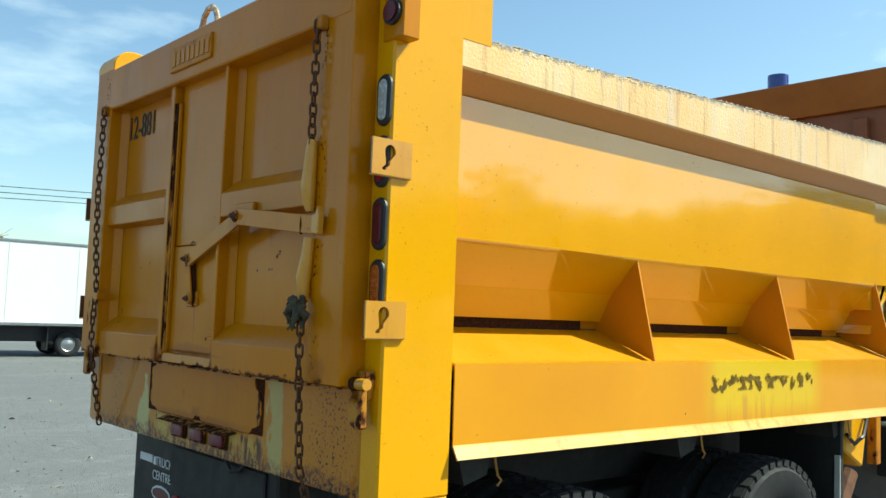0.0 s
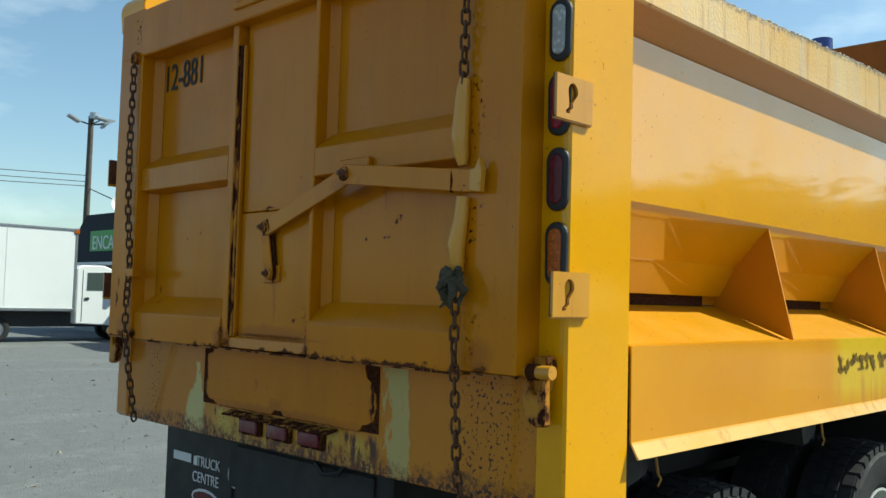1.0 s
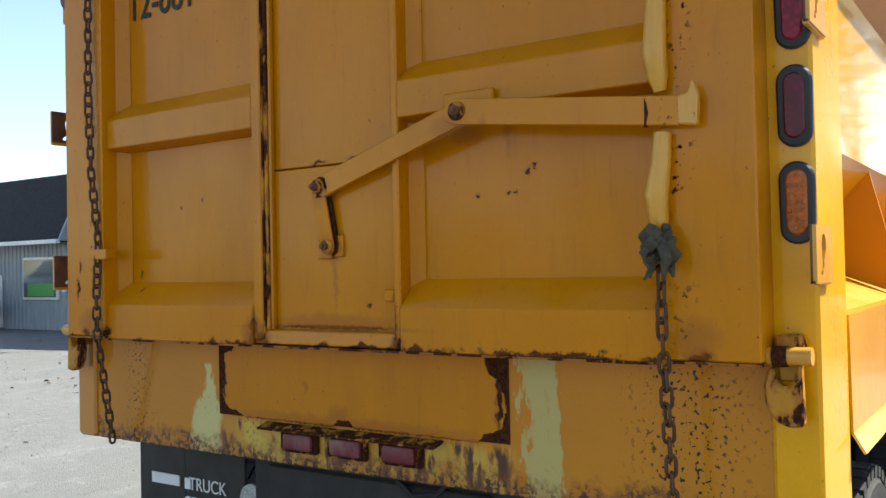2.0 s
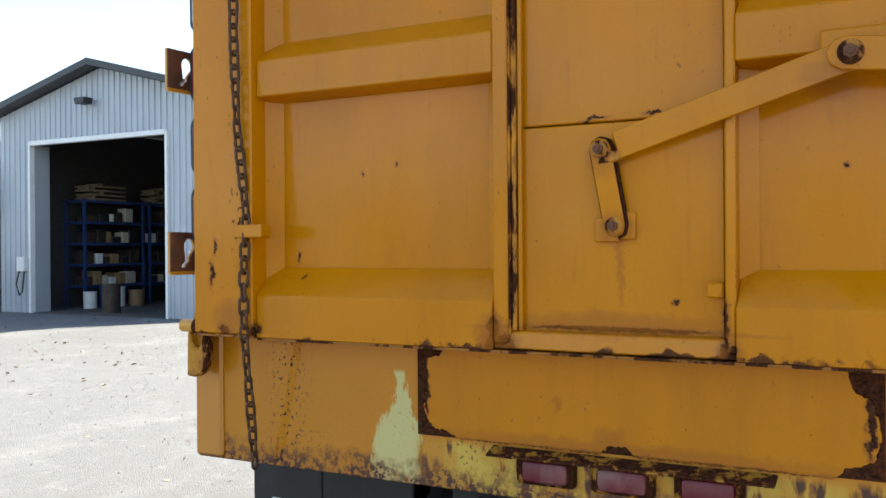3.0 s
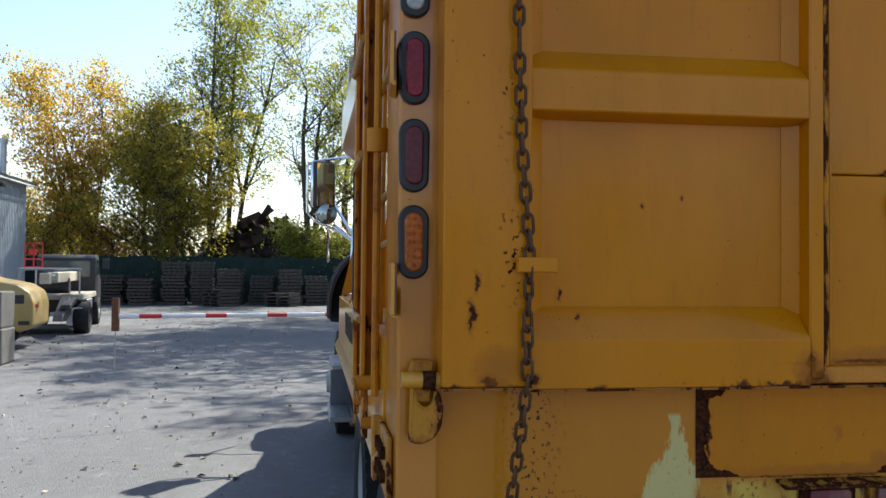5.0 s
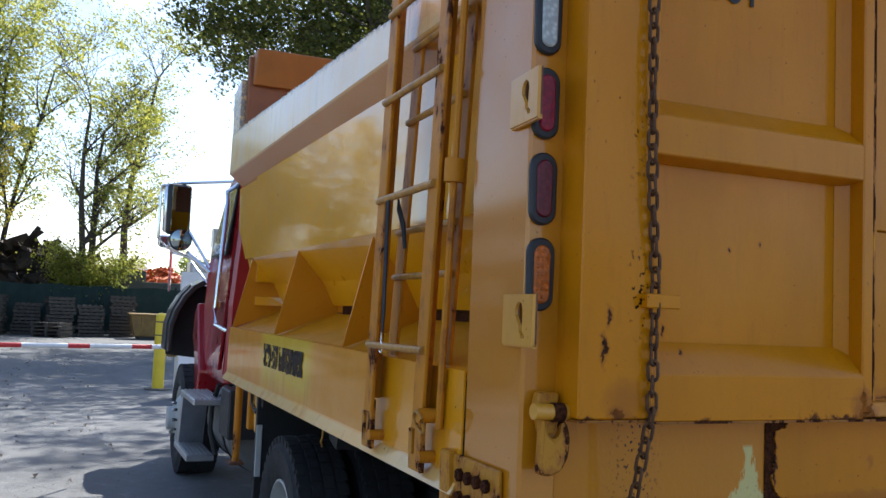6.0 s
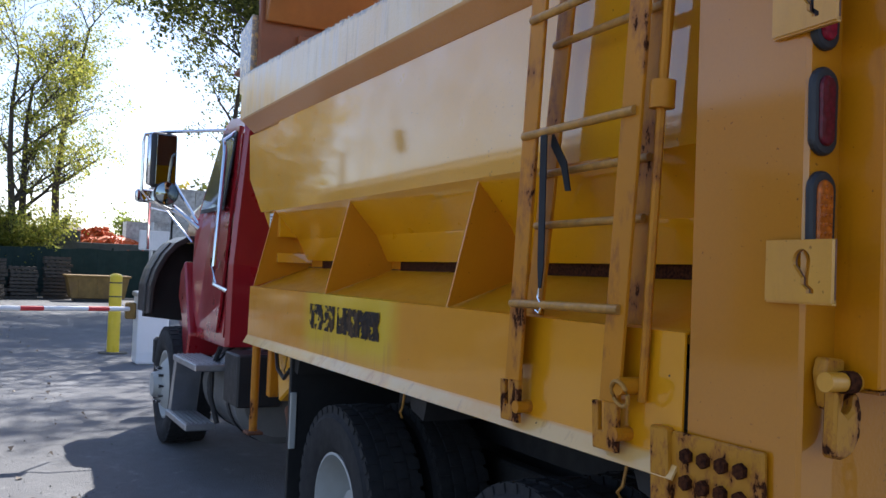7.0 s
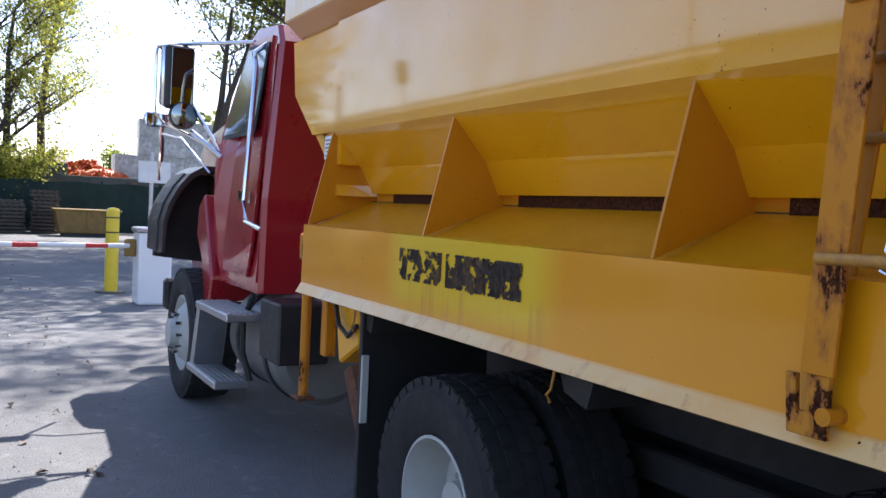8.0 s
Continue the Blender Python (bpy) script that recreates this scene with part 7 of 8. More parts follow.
# ---- dark pickup behind the forklift ----
pick = thing("pickup_truck", "dusty black heavy pickup truck parked along the workshop wall", "pickup", at=(16.5, 12.15, 0), rz=1)
pick.scale = (0.85, 0.82, 0.85)
arch = lambda c: [(c + 0.66 * math.cos(t), 0.52 + 0.66 * math.sin(t)) for t in (0.1, 0.6, 1.1, 1.57, 2.05, 2.55, 3.04)]
pk = [(0.0, 0.60), (-0.04, 1.30), (0.02, 1.72), (0.30, 1.92), (1.55, 2.10), (1.75, 2.22), (3.5, 2.24), (3.9, 1.75), (5.6, 1.70), (5.65, 0.60)] + arch(4.65) + [(3.6, 0.55), (1.9, 0.55)] + arch(1.05)
part("body", prism(pk, "y", -1.0, 1.0, 0.05, seg=2), "truck_black", pick, "dusty black body", smooth=True)
part("grille", box(-0.075, -0.03, -0.55, 0.55, 0.95, 1.55, 0.02), "fork_black", pick, "black grille")
for k in range(5):
    part("grille_bar", box(-0.09, -0.07, -0.55, 0.55, 1.0 + 0.11 * k, 1.03 + 0.11 * k), "alu", pick)
part("bumper", box(-0.28, -0.05, -1.02, 1.02, 0.55, 0.85, 0.04), "truck_black", pick)
for y in (-0.78, 0.78):
    part("head_lamp", box(-0.07, 0.05, y - 0.16, y + 0.16, 1.18, 1.45, 0.02), "lens_white", pick)
part("side_window", prism([(1.95, 1.75), (2.05, 2.12), (3.4, 2.14), (3.6, 1.75)], "y", -1.015, -1.002), "cabglass", pick)
part("wing_mirror", box(1.6, 1.75, -1.35, -1.05, 1.75, 2.05, 0.03), "fork_black", pick)
part("whip_mast", rod((0.1, 1.0, 1.8), (0.05, 1.05, 2.35), 0.03, 6), "fork_black", pick)
for x in (1.05, 4.65):
    for y in (-0.88, 0.88):
        small_wheel((x, y, 0.52), 0.52, 0.30, pick, "y", "white_plastic")

# ---- crane truck beyond the forklift ----
crane = thing("crane_truck", "old beige crane truck with a long boom", "truck", at=(20.7, 7.77, 0), rz=7)
crane.scale = (0.72, 0.72, 0.72)
part("crane_chassis", box(0, 6.2, -0.9, 0.9, 0.75, 1.15, 0.03), "fork_black", crane)
part("crane_cab", prism([(4.3, 0.9), (4.3, 2.6), (4.5, 2.75), (5.4, 2.75), (5.9, 2.0), (6.4, 1.75), (6.4, 0.9)], "y", -1.05, 1.05, 0.06, seg=2), "fork_black", crane, "dark cab", smooth=True)
part("cab_window", prism([(4.45, 1.95), (4.45, 2.55), (5.3, 2.55), (5.7, 2.0)], "y", -1.07, -1.05), "cabglass", crane)
part("rear_window", box(4.27, 4.30, -0.85, 0.85, 1.9, 2.5), "cabglass", crane)
part("boom", box(-1.0, 4.4, -0.45, -0.10, 1.75, 2.1, 0.03), "beige", crane, "beige lifting boom")
part("boom", box(-2.3, 3.0, -0.37, -0.18, 1.82, 2.02, 0.02), "alu", crane)
part("deck", box(0.0, 4.2, -1.1, 1.1, 1.15, 1.35, 0.03), "beige", crane)
part("winch", rod((1.4, -0.5, 1.6), (1.4, 0.5, 1.6), 0.28, 14), "fork_black", crane)
part("tow_arm", prism([(-1.6, 0.9), (-1.5, 1.05), (0.2, 1.3), (0.2, 1.1)], "y", -0.9, -0.6, 0.02), "fork_black", crane)
part("tow_arm", prism([(-1.6, 0.9), (-1.5, 1.05), (0.2, 1.3), (0.2, 1.1)], "y", 0.6, 0.9, 0.02), "fork_black", crane)
part("mud_flap", box(-0.1, -0.07, -1.1, -0.6, 0.3, 0.9), "white_plastic", crane)
part("side_mirror", box(4.7, 4.8, -1.5, -1.25, 2.2, 2.6, 0.02), "fork_black", crane)
guard = bmesh.new()
for z in (2.25, 2.55, 2.85, 3.15):
    rod((3.6, 0.75, z), (3.6, 1.35, z), 0.022, 6, guard)
for y in (0.75, 1.05, 1.35):
    rod((3.6, y, 2.2), (3.6, y, 3.2), 0.022, 6, guard)
part("lamp_guard", guard, "arm_red", crane, "red bar guard")
part("work_lamp", box(3.45, 3.6, 0.95, 1.2, 2.7, 2.95, 0.03), "arm_red", crane, "red work lamp")
part("tow_wedge", prism([(-2.2, 0.55), (-1.9, 0.75), (-0.2, 1.35), (0.5, 1.35), (0.5, 0.75), (-1.2, 0.5)], "y", -0.75, -0.45, 0.02), "fork_black", crane, "black tow arm")
part("tow_wedge", prism([(-2.2, 0.55), (-1.9, 0.75), (-0.2, 1.35), (0.5, 1.35), (0.5, 0.75), (-1.2, 0.5)], "y", 0.45, 0.75, 0.02), "fork_black", crane, "black tow arm")
for y in (-1.05, 1.05):
    small_wheel((0.35, y, 0.55), 0.55, 0.55, crane, "y", "fork_black")
part("tool_box", box(1.0, 2.4, -1.15, -0.8, 0.75, 1.15, 0.03), "alu", crane, "pale tool box")
part("boom_end", box(-2.6, -2.2, -0.42, -0.12, 1.74, 2.08, 0.02), "beige", crane)
part("lamp_bar", rod((0.3, -1.0, 2.2), (0.3, 1.0, 2.2), 0.04, 8), "alu", crane)
for y in (-0.95, 0.95):
    part("lamp_post", rod((0.3, y, 1.3), (0.3, y, 2.25), 0.03, 6), "alu", crane)
for x in (0.9, 2.2, 5.4):
    for y in (-0.95, 0.95):
        small_wheel((x, y, 0.52), 0.52, 0.34, crane, "y", "white_plastic")
grill = thing("steel_crate", "pale ribbed steel crate standing by a truck", "crate", at=(29.3, 9.58, 0))
grill.scale = (0.70, 0.70, 0.70)
part("crate_side", corrugated((0, 1.4), (0, 0), 0, 2.2, 0.2), "alu", grill)
part("crate_body", box(0.02, 1.4, 0.02, 1.38, 0, 2.15), "alu", grill)

# ---- gate: barriers, bollard, control box ----


def barrier(p, q, n):
    """A striped arm from p to q."""
    arm = thing("barrier_arm", "red and white striped barrier arm across the drive", "barrier")
    p, q = Vector(p), Vector(q)
    for k in range(n):
        bm = rod(p.lerp(q, k / n), p.lerp(q, (k + 1) / n), 0.036, 8)
        part("stripe", bm, "arm_red" if k % 3 == 1 else "text_white", arm)
    part("tip_fork", box(q.x - 0.05, q.x + 0.05, q.y - 0.05, q.y + 0.05, q.z - 0.22, q.z + 0.28), "rust_plate", arm)
    part("tip_rest", rod((q.x, q.y, 0), (q.x, q.y, q.z - 0.2), 0.012, 6), "alu", arm)
    return arm


barrier((13.50, 0.60, 0.86), (12.0, 4.40, 0.90), 12)
ctl = thing("gate_box", "white gate control box with a sign above", "gate box", at=(13.55, 0.25, 0))
part("cabinet", box(-0.25, 0.25, -0.24, 0.24, 0.0, 1.08, 0.03, seg=2), "van_white", ctl, "white metal cabinet")
part("cabinet_cap", box(-0.28, 0.28, -0.27, 0.27, 1.06, 1.14, 0.02), "alu", ctl)
part("sign_post", rod((0, 0.05, 1.1), (0, 0.05, 2.25), 0.03, 8), "alu", ctl)
part("sign_plate", box(-0.05, -0.03, -0.22, 0.25, 1.80, 2.12, 0.02), "white_plastic", ctl, "blank pale sign plate")
part("arm_hub", box(-0.06, 0.06, 0.24, 0.40, 0.70, 0.96, 0.02), "skip_yellow", ctl)
bol = thing("bollard", "yellow post bollard with two black bands", "bollard", at=(15.15, 0.60, 0))
part("post", rod((0, 0, 0.0), (0, 0, 1.34), 0.105, 20), "bollard_yellow", bol, smooth=True)
cap = lathe([(0.105, 0), (0.09, 0.03), (0.05, 0.05), (0, 0.055)], 20)
cap.transform(Matrix.Translation((0, 0, 1.34)) @ Matrix.Rotation(math.pi / 2, 4, "X"))
part("dome", cap, "bollard_yellow", bol, smooth=True)
for z in (1.22, 0.98):
    part("band", rod((0, 0, z), (0, 0, z + 0.022), 0.108, 20), "fork_black", bol)
part("footing", rod((0, 0, 0.0), (0, 0, 0.03), 0.24, 16), "concrete", bol)

# ---- yard edge: screen fence, skip, pallets, heaps ----
FX = 40.0
fence = thing("screen_fence", "dark green screened yard fence", "fence")
for k in range(21):
    y = 24 - k * 2.4
    part("fence_post", rod((FX, y, 0), (FX, y, 2.2), 0.05, 8), "fence_green", fence)
    if k < 20:
        bm = bmesh.new()
        cols = []
        for i in range(9):
            u = i / 8
            off = 0.06 * math.sin(u * 9 + k) + 0.04 * math.sin(u * 23 + 2 * k)
            cols.append((bm.verts.new((FX - 0.08 + off, y - 2.4 * u, 0.05)), bm.verts.new((FX - 0.08 + off * 0.4, y - 2.4 * u, 2.12 + 0.03 * math.sin(u * 7 + k)))))
        for a, b in zip(cols, cols[1:]):
            bm.faces.new((a[0], b[0], b[1], a[1]))
        part("screen_panel", bm, "fence_green", fence)
skip = thing("skip", "rusty yellow skip container by the fence", "skip", at=(36.8, -1.45, 0))
skip.scale = (0.86, 0.86, 0.86)
part("skip_body", prism([(-1.15, 0.15), (1.15, 0.15), (1.35, 1.15), (-1.35, 1.15)], "x", -0.8, 0.8, 0.02), "skip_yellow", skip)
part("skip_rim", box(-0.88, 0.88, -1.42, 1.42, 1.12, 1.22, 0.02), "skip_yellow", skip)
for y in (-0.8, 0.0, 0.8):
    part("skip_rib", box(-0.86, -0.78, y - 0.05, y + 0.05, 0.2, 1.12), "skip_yellow", skip)
part("skip_foot", box(-0.7, 0.7, -1.0, 1.0, 0, 0.15), "fork_black", skip)
part("skip_load", box(-0.7, 0.7, -1.2, 1.2, 1.0, 1.18), "scrap", skip)


deck_board = bpy.data.meshes.new("board")
bearer_board = bpy.data.meshes.new("bearer")
for me, q in ((deck_board, (-0.6, 0.6, -0.055, 0.055, 0.0, 0.022)), (bearer_board, (-0.05, 0.05, -0.5, 0.5, 0.0, 0.095))):
    bm = box(*q)
    bm.to_mesh(me)
    bm.free()
    me.materials.append(M["pallet_wood"])


def pallet_stack(x, y, n, rz, seed):
    rn = random.Random(seed)
    st = thing("pallet_stack", "stack of grey wooden pallets by the fence", "pallets", "pallet stacks")
    for k in range(n):
        pal = new("pallet")
        pal.parent = st
        pal.matrix_basis = pose(rn.uniform(-0.06, 0.06), rn.uniform(-0.06, 0.06), k * 0.145, 0, 0, rn.uniform(-4, 4))
        for i in range(5):
            b = new("board", deck_board)
            b.parent = pal
            b.matrix_basis = pose(0, -0.44 + 0.22 * i, 0.115)
        for i in (-0.54, 0.0, 0.54):
            b = new("bearer", bearer_board)
            b.parent = pal
            b.matrix_basis = pose(i, 0, 0.018)
    st.matrix_basis = pose(x, y, 0, 0, 0, rz)


rnd = random.Random(60)
for i in range(11):
    pallet_stack(38.3 + rnd.uniform(-0.4, 0.4), 12.4 - 1.25 * i + rnd.uniform(-0.05, 0.05), rnd.choice((8, 9, 11, 12, 13)), rnd.uniform(-9, 9), 60 + i)
pallet_stack(36.5, 5.2, 5, 40, 80)
pallet_stack(36.5, 2.6, 4, 65, 81)


def heap(name, label, cat, x, y, w, d, h, mat, n, size, seed, base=0.0):
    """A heap of broken bits over a rough core."""
    rn = random.Random(seed)
    bm = bmesh.new()
    for k in range(n):
        u, v = rn.gauss(0, 0.42), rn.gauss(0, 0.42)
        q = max(0, 1 - (u * u + v * v) ** 0.5)
        px, py, pz = u * d, v * w, base + q * h * rn.uniform(0.55, 1.05)
        s = size * rn.uniform(0.4, 1.2)
        bit = box(-s, s, -s * rn.uniform(0.2, 0.7), s * rn.uniform(0.2, 0.7), -s * 0.12, s * rn.uniform(0.05, 0.4))
        for vv in bit.verts:
            vv.co += Vector((rn.uniform(-1, 1), rn.uniform(-1, 1), rn.uniform(-1, 1))) * s * 0.2
        add(bm, bit, Matrix.Translation((px, py, max(0.05, pz))) @ Euler((rn.uniform(-1, 1), rn.uniform(-1, 1), rn.uniform(0, 6.3))).to_matrix().to_4x4())
    core = bmesh.new()
    bmesh.ops.create_icosphere(core, subdivisions=3, radius=1)
    for vv in core.verts:
        k = 1 + 0.25 * noise.noise(vv.co * 2 + Vector((seed, 0, 0)))
        vv.co = Vector((vv.co.x * d * 0.75 * k, vv.co.y * w * 0.75 * k, base + max(0, vv.co.z) * h * 0.72 * k))
    add(bm, core)
    ob = part(name, bm, mat)
    ob.matrix_basis = pose(x, y, 0)
    return tagged(ob, label, cat, kind="stuff")


heap("scrap_heap", "dark heap of mixed scrap metal behind the fence", "scrap", 43.9, 3.4, 7.5, 2.5, 4.7, "scrap", 420, 0.5, 11)
heap("scrap_heap", "dark heap of mixed scrap metal behind the fence", "scrap", 45.1, -0.7, 3.1, 2.1, 3.7, "scrap", 160, 0.55, 12)
heap("orange_heap", "heap of orange plastic scrap above the fence", "scrap", 43.8, -2.1, 2.8, 1.4, 1.0, "orange_scrap", 560, 0.18, 13, base=2.2)
for k in range(5):
    wall_b = concrete_block(42.7, 1.98 - 1.08 * k, 0.0, 90, w=1.05, h=2.35, seed=20 + k)
for k in range(3):
    concrete_block(42.7, 1.42 - 1.08 * k, 2.35, 90, w=1.05, h=0.61, seed=30 + k)
wallc = tagged(part("retaining_wall", box(42.05, 42.3, -6.2, -0.4, 0, 2.45, 0.02), "concrete"), "long pale concrete retaining wall", "retaining wall", kind="structure")
for i in range(5):
    for j in range(4):
        if j > 1 and i < 1:
            continue
        bb = bmesh.new()
        bmesh.ops.create_cube(bb, size=1.0)
        bmesh.ops.subdivide_edges(bb, edges=bb.edges[:], cuts=5, use_grid_fill=True)
        for v in bb.verts:
            v.co += v.co.normalized() * 0.10 * noise.noise(v.co * 6 + Vector((i * 3, j * 5, 0)))
        bb.transform(Matrix.Diagonal((0.9, 1.06, 0.9, 1)))
        ob = part("scrap_bale", bb, "bale")
        ob.matrix_basis = pose(45.4 + 0.1 * (j % 2), -4.1 - 1.12 * i, 2.3 + j * 0.9, 0, 0, 4 * math.sin(i * 3 + j))
        tagged(ob, "silvery bale of crushed metal in a stack", "bale", "stacked scrap bales")
tagged(part("bale_plinth", box(44.6, 46.4, -9.5, -3.4, 0, 1.85), "concrete"), "concrete base under the scrap bales", "plinth", kind="structure")

# ---- trees ----


def tree(x, y, height, spread, leaf, seed, label, leaves=5200, size=0.30, stems=2, low=0.25, group="yard trees", clump=42, puff=1.0):
    """A tapered trunk that forks into limbs; leaves sit in uneven clumps along the outer twigs."""
    rn = random.Random(seed)
    t = thing("tree", label, "tree", group, at=(x, y, 0))
    wood = bmesh.new()
    tips = []

    def limb(p, d, length, r, level):
        pts, rad = [p.copy()], [r]
        n = 5 if level < 2 else 3
        q = p.copy()
        for i in range(n):
            d = (d + Vector((rn.uniform(-1, 1), rn.uniform(-1, 1), rn.uniform(-0.3, 0.7))) * (0.13 + 0.05 * level)).normalized()
            q = q + d * length / n
            pts.append(q.copy())
            rad.append(max(0.012, r * (1 - 0.75 * (i + 1) / n)))
            if level >= 2 or (level == 1 and i >= 2):
                tips.append((q.copy(), level))
            if level < 3 and (i >= 1 or level > 0):
                for _ in range(2 if level < 2 else 1):
                    if level == 0 and q.z < height * low:
                        continue
                    a = rn.uniform(0, 6.283)
                    side = Vector((math.cos(a), math.sin(a), rn.uniform(0.0, 0.75))).normalized()
                    nd = (d * 0.55 + side * 0.8).normalized()
                    frac = (0.42, 0.5, 0.5)[level]
                    limb(q.copy(), nd, min(length * frac * rn.uniform(0.7, 1.2), spread * (1.0 if level == 0 else 0.55)), rad[-1] * 0.62, level + 1)
        pipe(pts, rad, 6 if level < 2 else 4, wood)
    for s in range(stems):
        a = rn.uniform(0, 6.283)
        lean = Vector((math.cos(a) * 0.16, math.sin(a) * 0.16, 1)).normalized() if stems > 1 else Vector((0.03, 0.02, 1))
        limb(Vector((math.cos(a) * 0.25 * (stems > 1), math.sin(a) * 0.25 * (stems > 1), -0.05)), lean, height * rn.uniform(0.82, 0.95), height * 0.013 + 0.04, 0)
    # fit the grown tree to its height and reach
    top = max(q.z for q, lv in tips)
    far = sorted(math.hypot(q.x, q.y) for q, lv in tips)[int(0.92 * len(tips))]
    fit = Matrix.Diagonal((spread / far, spread / far, (height - 0.5) / top, 1))
    wood.transform(fit)
    tips = [(fit @ q, lv) for q, lv in tips]
    part("trunk", wood, "bark", t, "grey-brown trunk with forking limbs")
    verts, faces = [], []
    clumps = []
    for k in range(max(40, leaves // clump)):
        c, lv = tips[rn.randrange(len(tips))]
        o = Vector((rn.gauss(0, 1), rn.gauss(0, 1), rn.gauss(0, 0.8))) * (0.22 + 0.020 * height)
        clumps.append((c + o, rn.uniform(0.16, 0.42) * puff))
    for k in range(leaves):
        c, r = clumps[rn.randrange(len(clumps))]
        c = c + Vector((rn.gauss(0, 1), rn.gauss(0, 1), rn.gauss(0, 0.7))) * r
        if c.z < 0.6:
            continue
        n = Vector((rn.gauss(0, 1), rn.gauss(0, 1), rn.gauss(0, 1) + 0.3)).normalized()
        u = n.orthogonal().normalized()
        w = n.cross(u)
        s = size * rn.uniform(0.5, 1.15)
        b = len(verts)
        verts += [c - u * s * 0.5, c + w * s * 0.33 + n * s * 0.06, c + u * s * 0.5, c - w * s * 0.33 + n * s * 0.06]
        faces.append((b, b + 1, b + 2, b + 3))
    me = bpy.data.meshes.new("crown")
    me.from_pydata([tuple(v) for v in verts], [], faces)
    me.materials.append(M[leaf])
    cr = new("crown", me)
    cr.parent = t
    return t


tree(41.6, 11.8, 12.2, 3.5, "leaf_amber", 1, "autumn tree with amber and yellow leaves", 19000, 0.17, 3, 0.12, clump=60)
tree(41.3, 9.3, 11.0, 3.4, "leaf_mixed", 2, "autumn tree with amber and green leaves", 16000, 0.17, 3, 0.12, clump=60)
tree(42.0, 7.0, 9.2, 2.7, "leaf_mixed", 9, "leafy tree turning from green to yellow", 9500, 0.17, 3, 0.10)
tree(44.1, 7.6, 12.0, 2.9, "leaf_mixed", 13, "poplar with yellowing leaves", 13000, 0.17, 2, 0.25)
tree(43.8, 5.9, 19.5, 4.4, "leaf_poplar", 3, "tall poplar with yellowing leaves and dark limbs", 25000, 0.17, 3, 0.22, clump=70, puff=1.2)
tree(45.1, -0.2, 16.6, 2.4, "leaf_poplar", 4, "tall thin poplar with an open crown", 8500, 0.15, 1, 0.2)
tree(42.6, 1.1, 14.2, 3.4, "leaf_poplar", 7, "tall open tree with a long side branch", 10500, 0.15, 2, 0.18)
tree(42.0, 1.0, 4.6, 1.8, "leaf_poplar", 8, "bushy yellow-green shrub behind the fence", 16000, 0.14, 4, 0.03)
tree(30.3, -7.0, 21.0, 8.6, "leaf_dark", 5, "large tree leaning over the drive", 32000, 0.19, 2, 0.45, clump=70, puff=1.3)
tree(25.9, -4.45, 20.8, 8.8, "leaf_dark", 6, "large tree spreading over the drive", 56000, 0.21, 2, 0.50, clump=90, puff=1.4)
tree(38.9, -6.0, 16.5, 5.5, "leaf_dark", 10, "slender tree beside the drive", 8000, 0.17, 2, 0.50)
tree(51.2, -4.9, 4.6, 1.3, "leaf_green", 21, "small dark conifer-like tree far off", 2500, 0.24, 1, 0.05)
tree(11.6, 62.3, 8.0, 3.6, "leaf_mixed", 22, "distant leafy tree beyond the office", 5000, 0.24, 2, 0.1)
for i, (x, y, h) in enumerate(((41.9, 14.1, 5.5), (41.6, 11.0, 5.2), (41.5, 8.2, 4.5), (42.5, 15.5, 6.0), (44.5, 18.0, 6.8))):
    tree(x, y, h, 1.7, "leaf_amber" if i % 2 else "leaf_mixed", 50 + i, "low leafy shrub behind the fence", 6500, 0.14, 4, 0.02, "shrubs behind the fence")
# the trees near x -60 stay unseen, added to darken reflections in the paint
for i, (x, y) in enumerate(((-30, 75), (-18, 80), (-5, 78), (4, 82), (80, 22), (82, 30), (84, -16), (86, -26), (-62, 40), (-66, 28), (-60, 16), (-64, 4), (-62, -9), (-66, -22), (-58, -36))):
    tree(x, y, 8 + (i * 3) % 4, 4.6, "leaf_mixed", 70 + i, "distant leafy tree, added as backdrop and for reflections", 3000, 0.5, 3, 0.04, "distant trees")
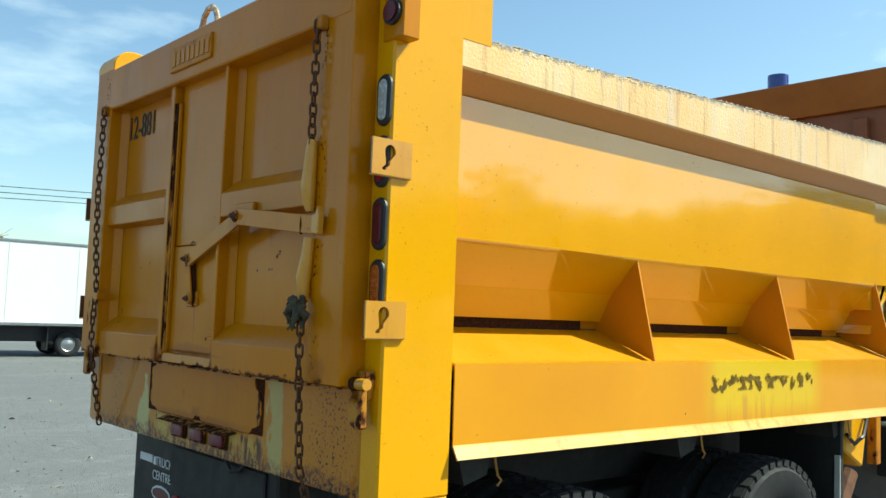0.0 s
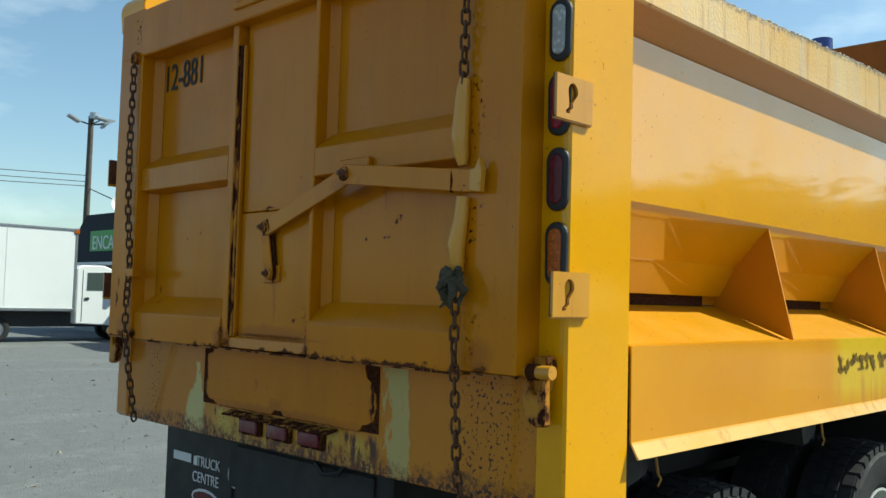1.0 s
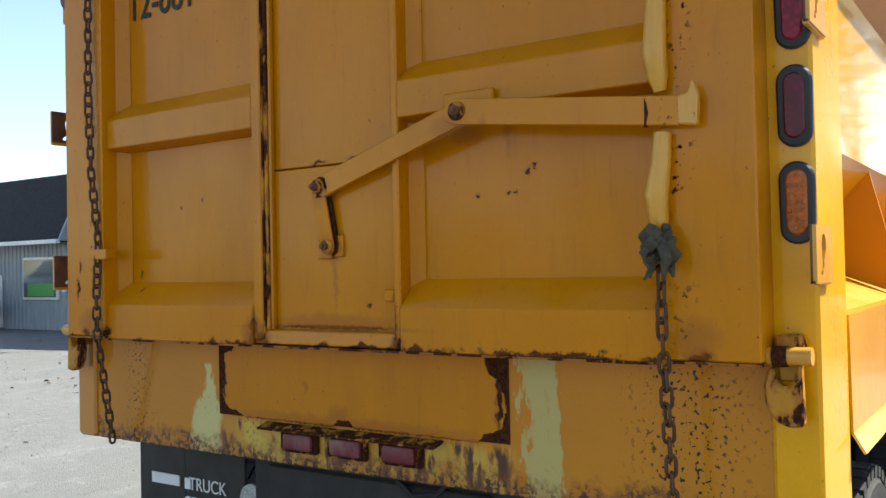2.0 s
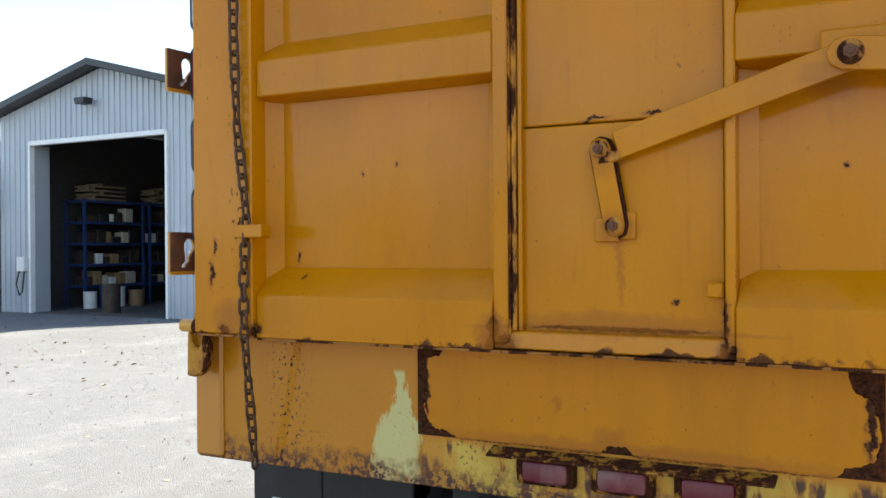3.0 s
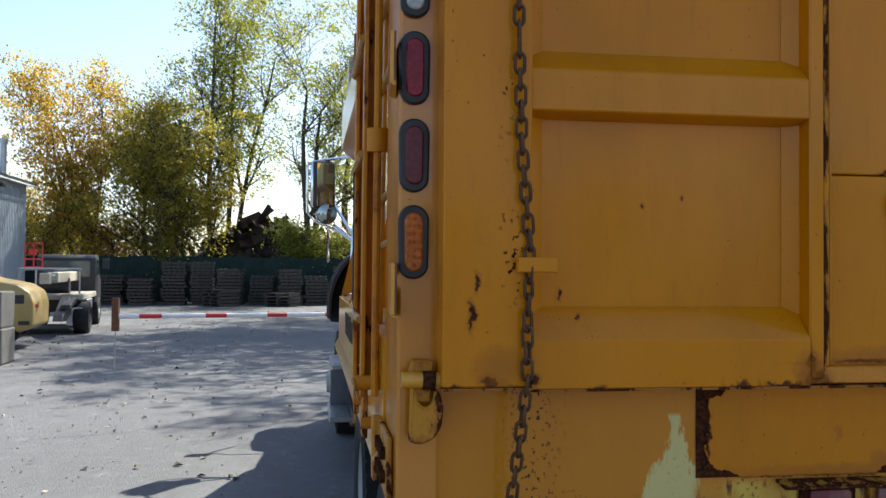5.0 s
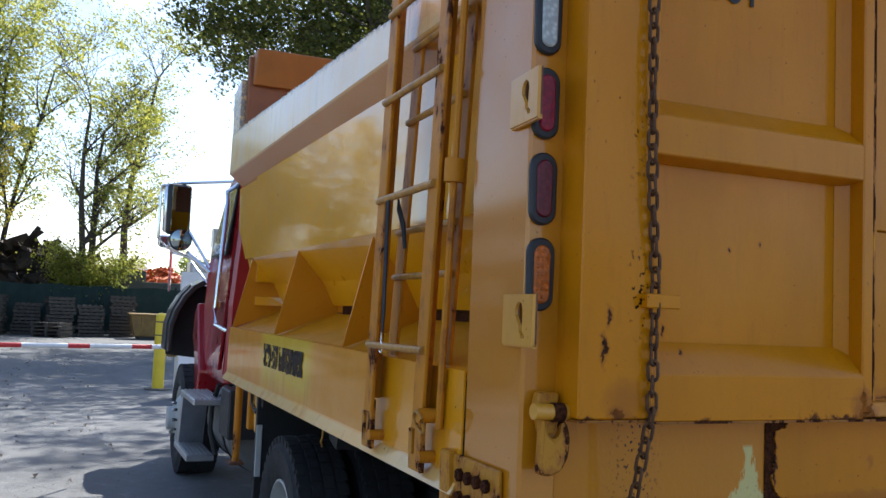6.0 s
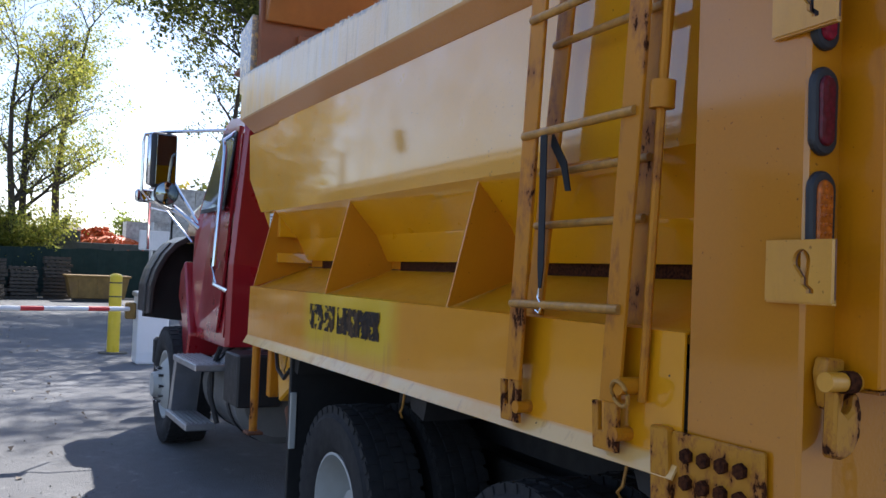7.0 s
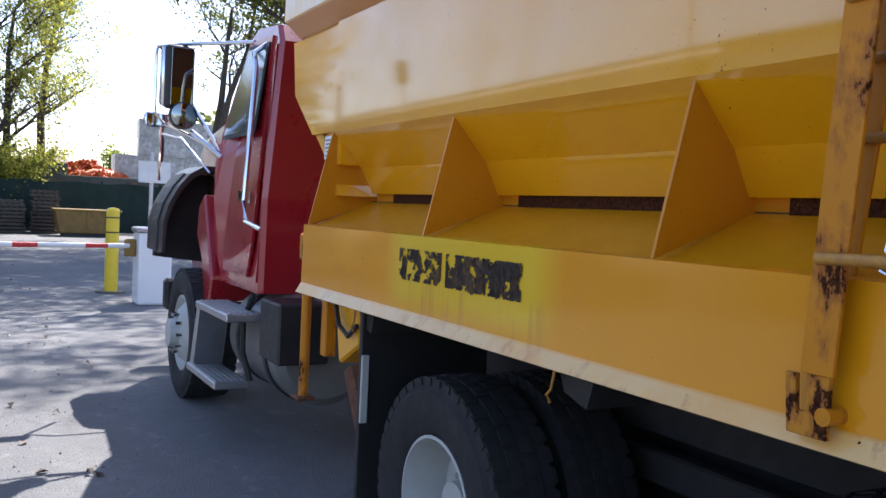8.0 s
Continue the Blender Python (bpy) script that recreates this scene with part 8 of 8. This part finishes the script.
for i in range(11):
    a = radians(-20 - 6.2 * i)
    tree(86 * math.cos(a), 86 * math.sin(a), 13.5 + (i * 5) % 3, 8.0, "leaf_dark", 90 + i, "dense tree along the yard's far edge", 12000, 0.8, 4, 0.03, "trees along the far edge", clump=16, puff=2.6)

# ---- litter on the yard ----
rn = random.Random(77)
verts, faces = [], []
for k in range(1150):
    if k < 930:
        x, y = rn.uniform(5.0, 34), rn.uniform(1.7, 13)
    else:
        x, y = rn.uniform(-1, 16), rn.uniform(2, 26)
    a, s = rn.uniform(0, 6.283), rn.uniform(0.018, 0.050)
    c, d = math.cos(a), math.sin(a)
    b = len(verts)
    h = rn.uniform(0.006, 0.05)
    verts += [(x - c * s, y - d * s, 0.004), (x + d * s * 0.6, y - c * s * 0.6, h), (x + c * s, y + d * s, 0.006), (x - d * s * 0.6, y + c * s * 0.6, h * 0.8)]
    faces.append((b, b + 1, b + 2, b + 3))
me = bpy.data.meshes.new("fallen_leaves")
me.from_pydata(verts, [], faces)
me.materials.append(M["leaf_litter"])
tagged(new("fallen_leaves", me), "dry brown leaves scattered over the asphalt", "leaves", kind="stuff")

# loose grit and pebbles on the asphalt
verts, faces = [], []
for k in range(5200):
    if k % 2:
        x, y = rn.uniform(-2.5, 14), rn.uniform(1.6, 22)
    else:
        x, y = rn.uniform(-2.5, 30), rn.uniform(1.6, 12)
    s = rn.uniform(0.004, 0.013) * (1.8 if rn.random() < 0.06 else 1.0)
    b = len(verts)
    verts += [(x - s, y, 0.0), (x, y - s * rn.uniform(0.6, 1.1), 0.0), (x + s * rn.uniform(0.6, 1.2), y, 0.0), (x, y + s, 0.0), (x + rn.uniform(-0.3, 0.3) * s, y, s * rn.uniform(0.6, 1.2))]
    faces += [(b, b + 1, b + 4), (b + 1, b + 2, b + 4), (b + 2, b + 3, b + 4), (b + 3, b, b + 4)]
me = bpy.data.meshes.new("grit")
me.from_pydata(verts, [], faces)
me.materials.append(M["concrete"])
tagged(new("grit", me), "loose grit and pebbles on the asphalt", "grit", kind="stuff")
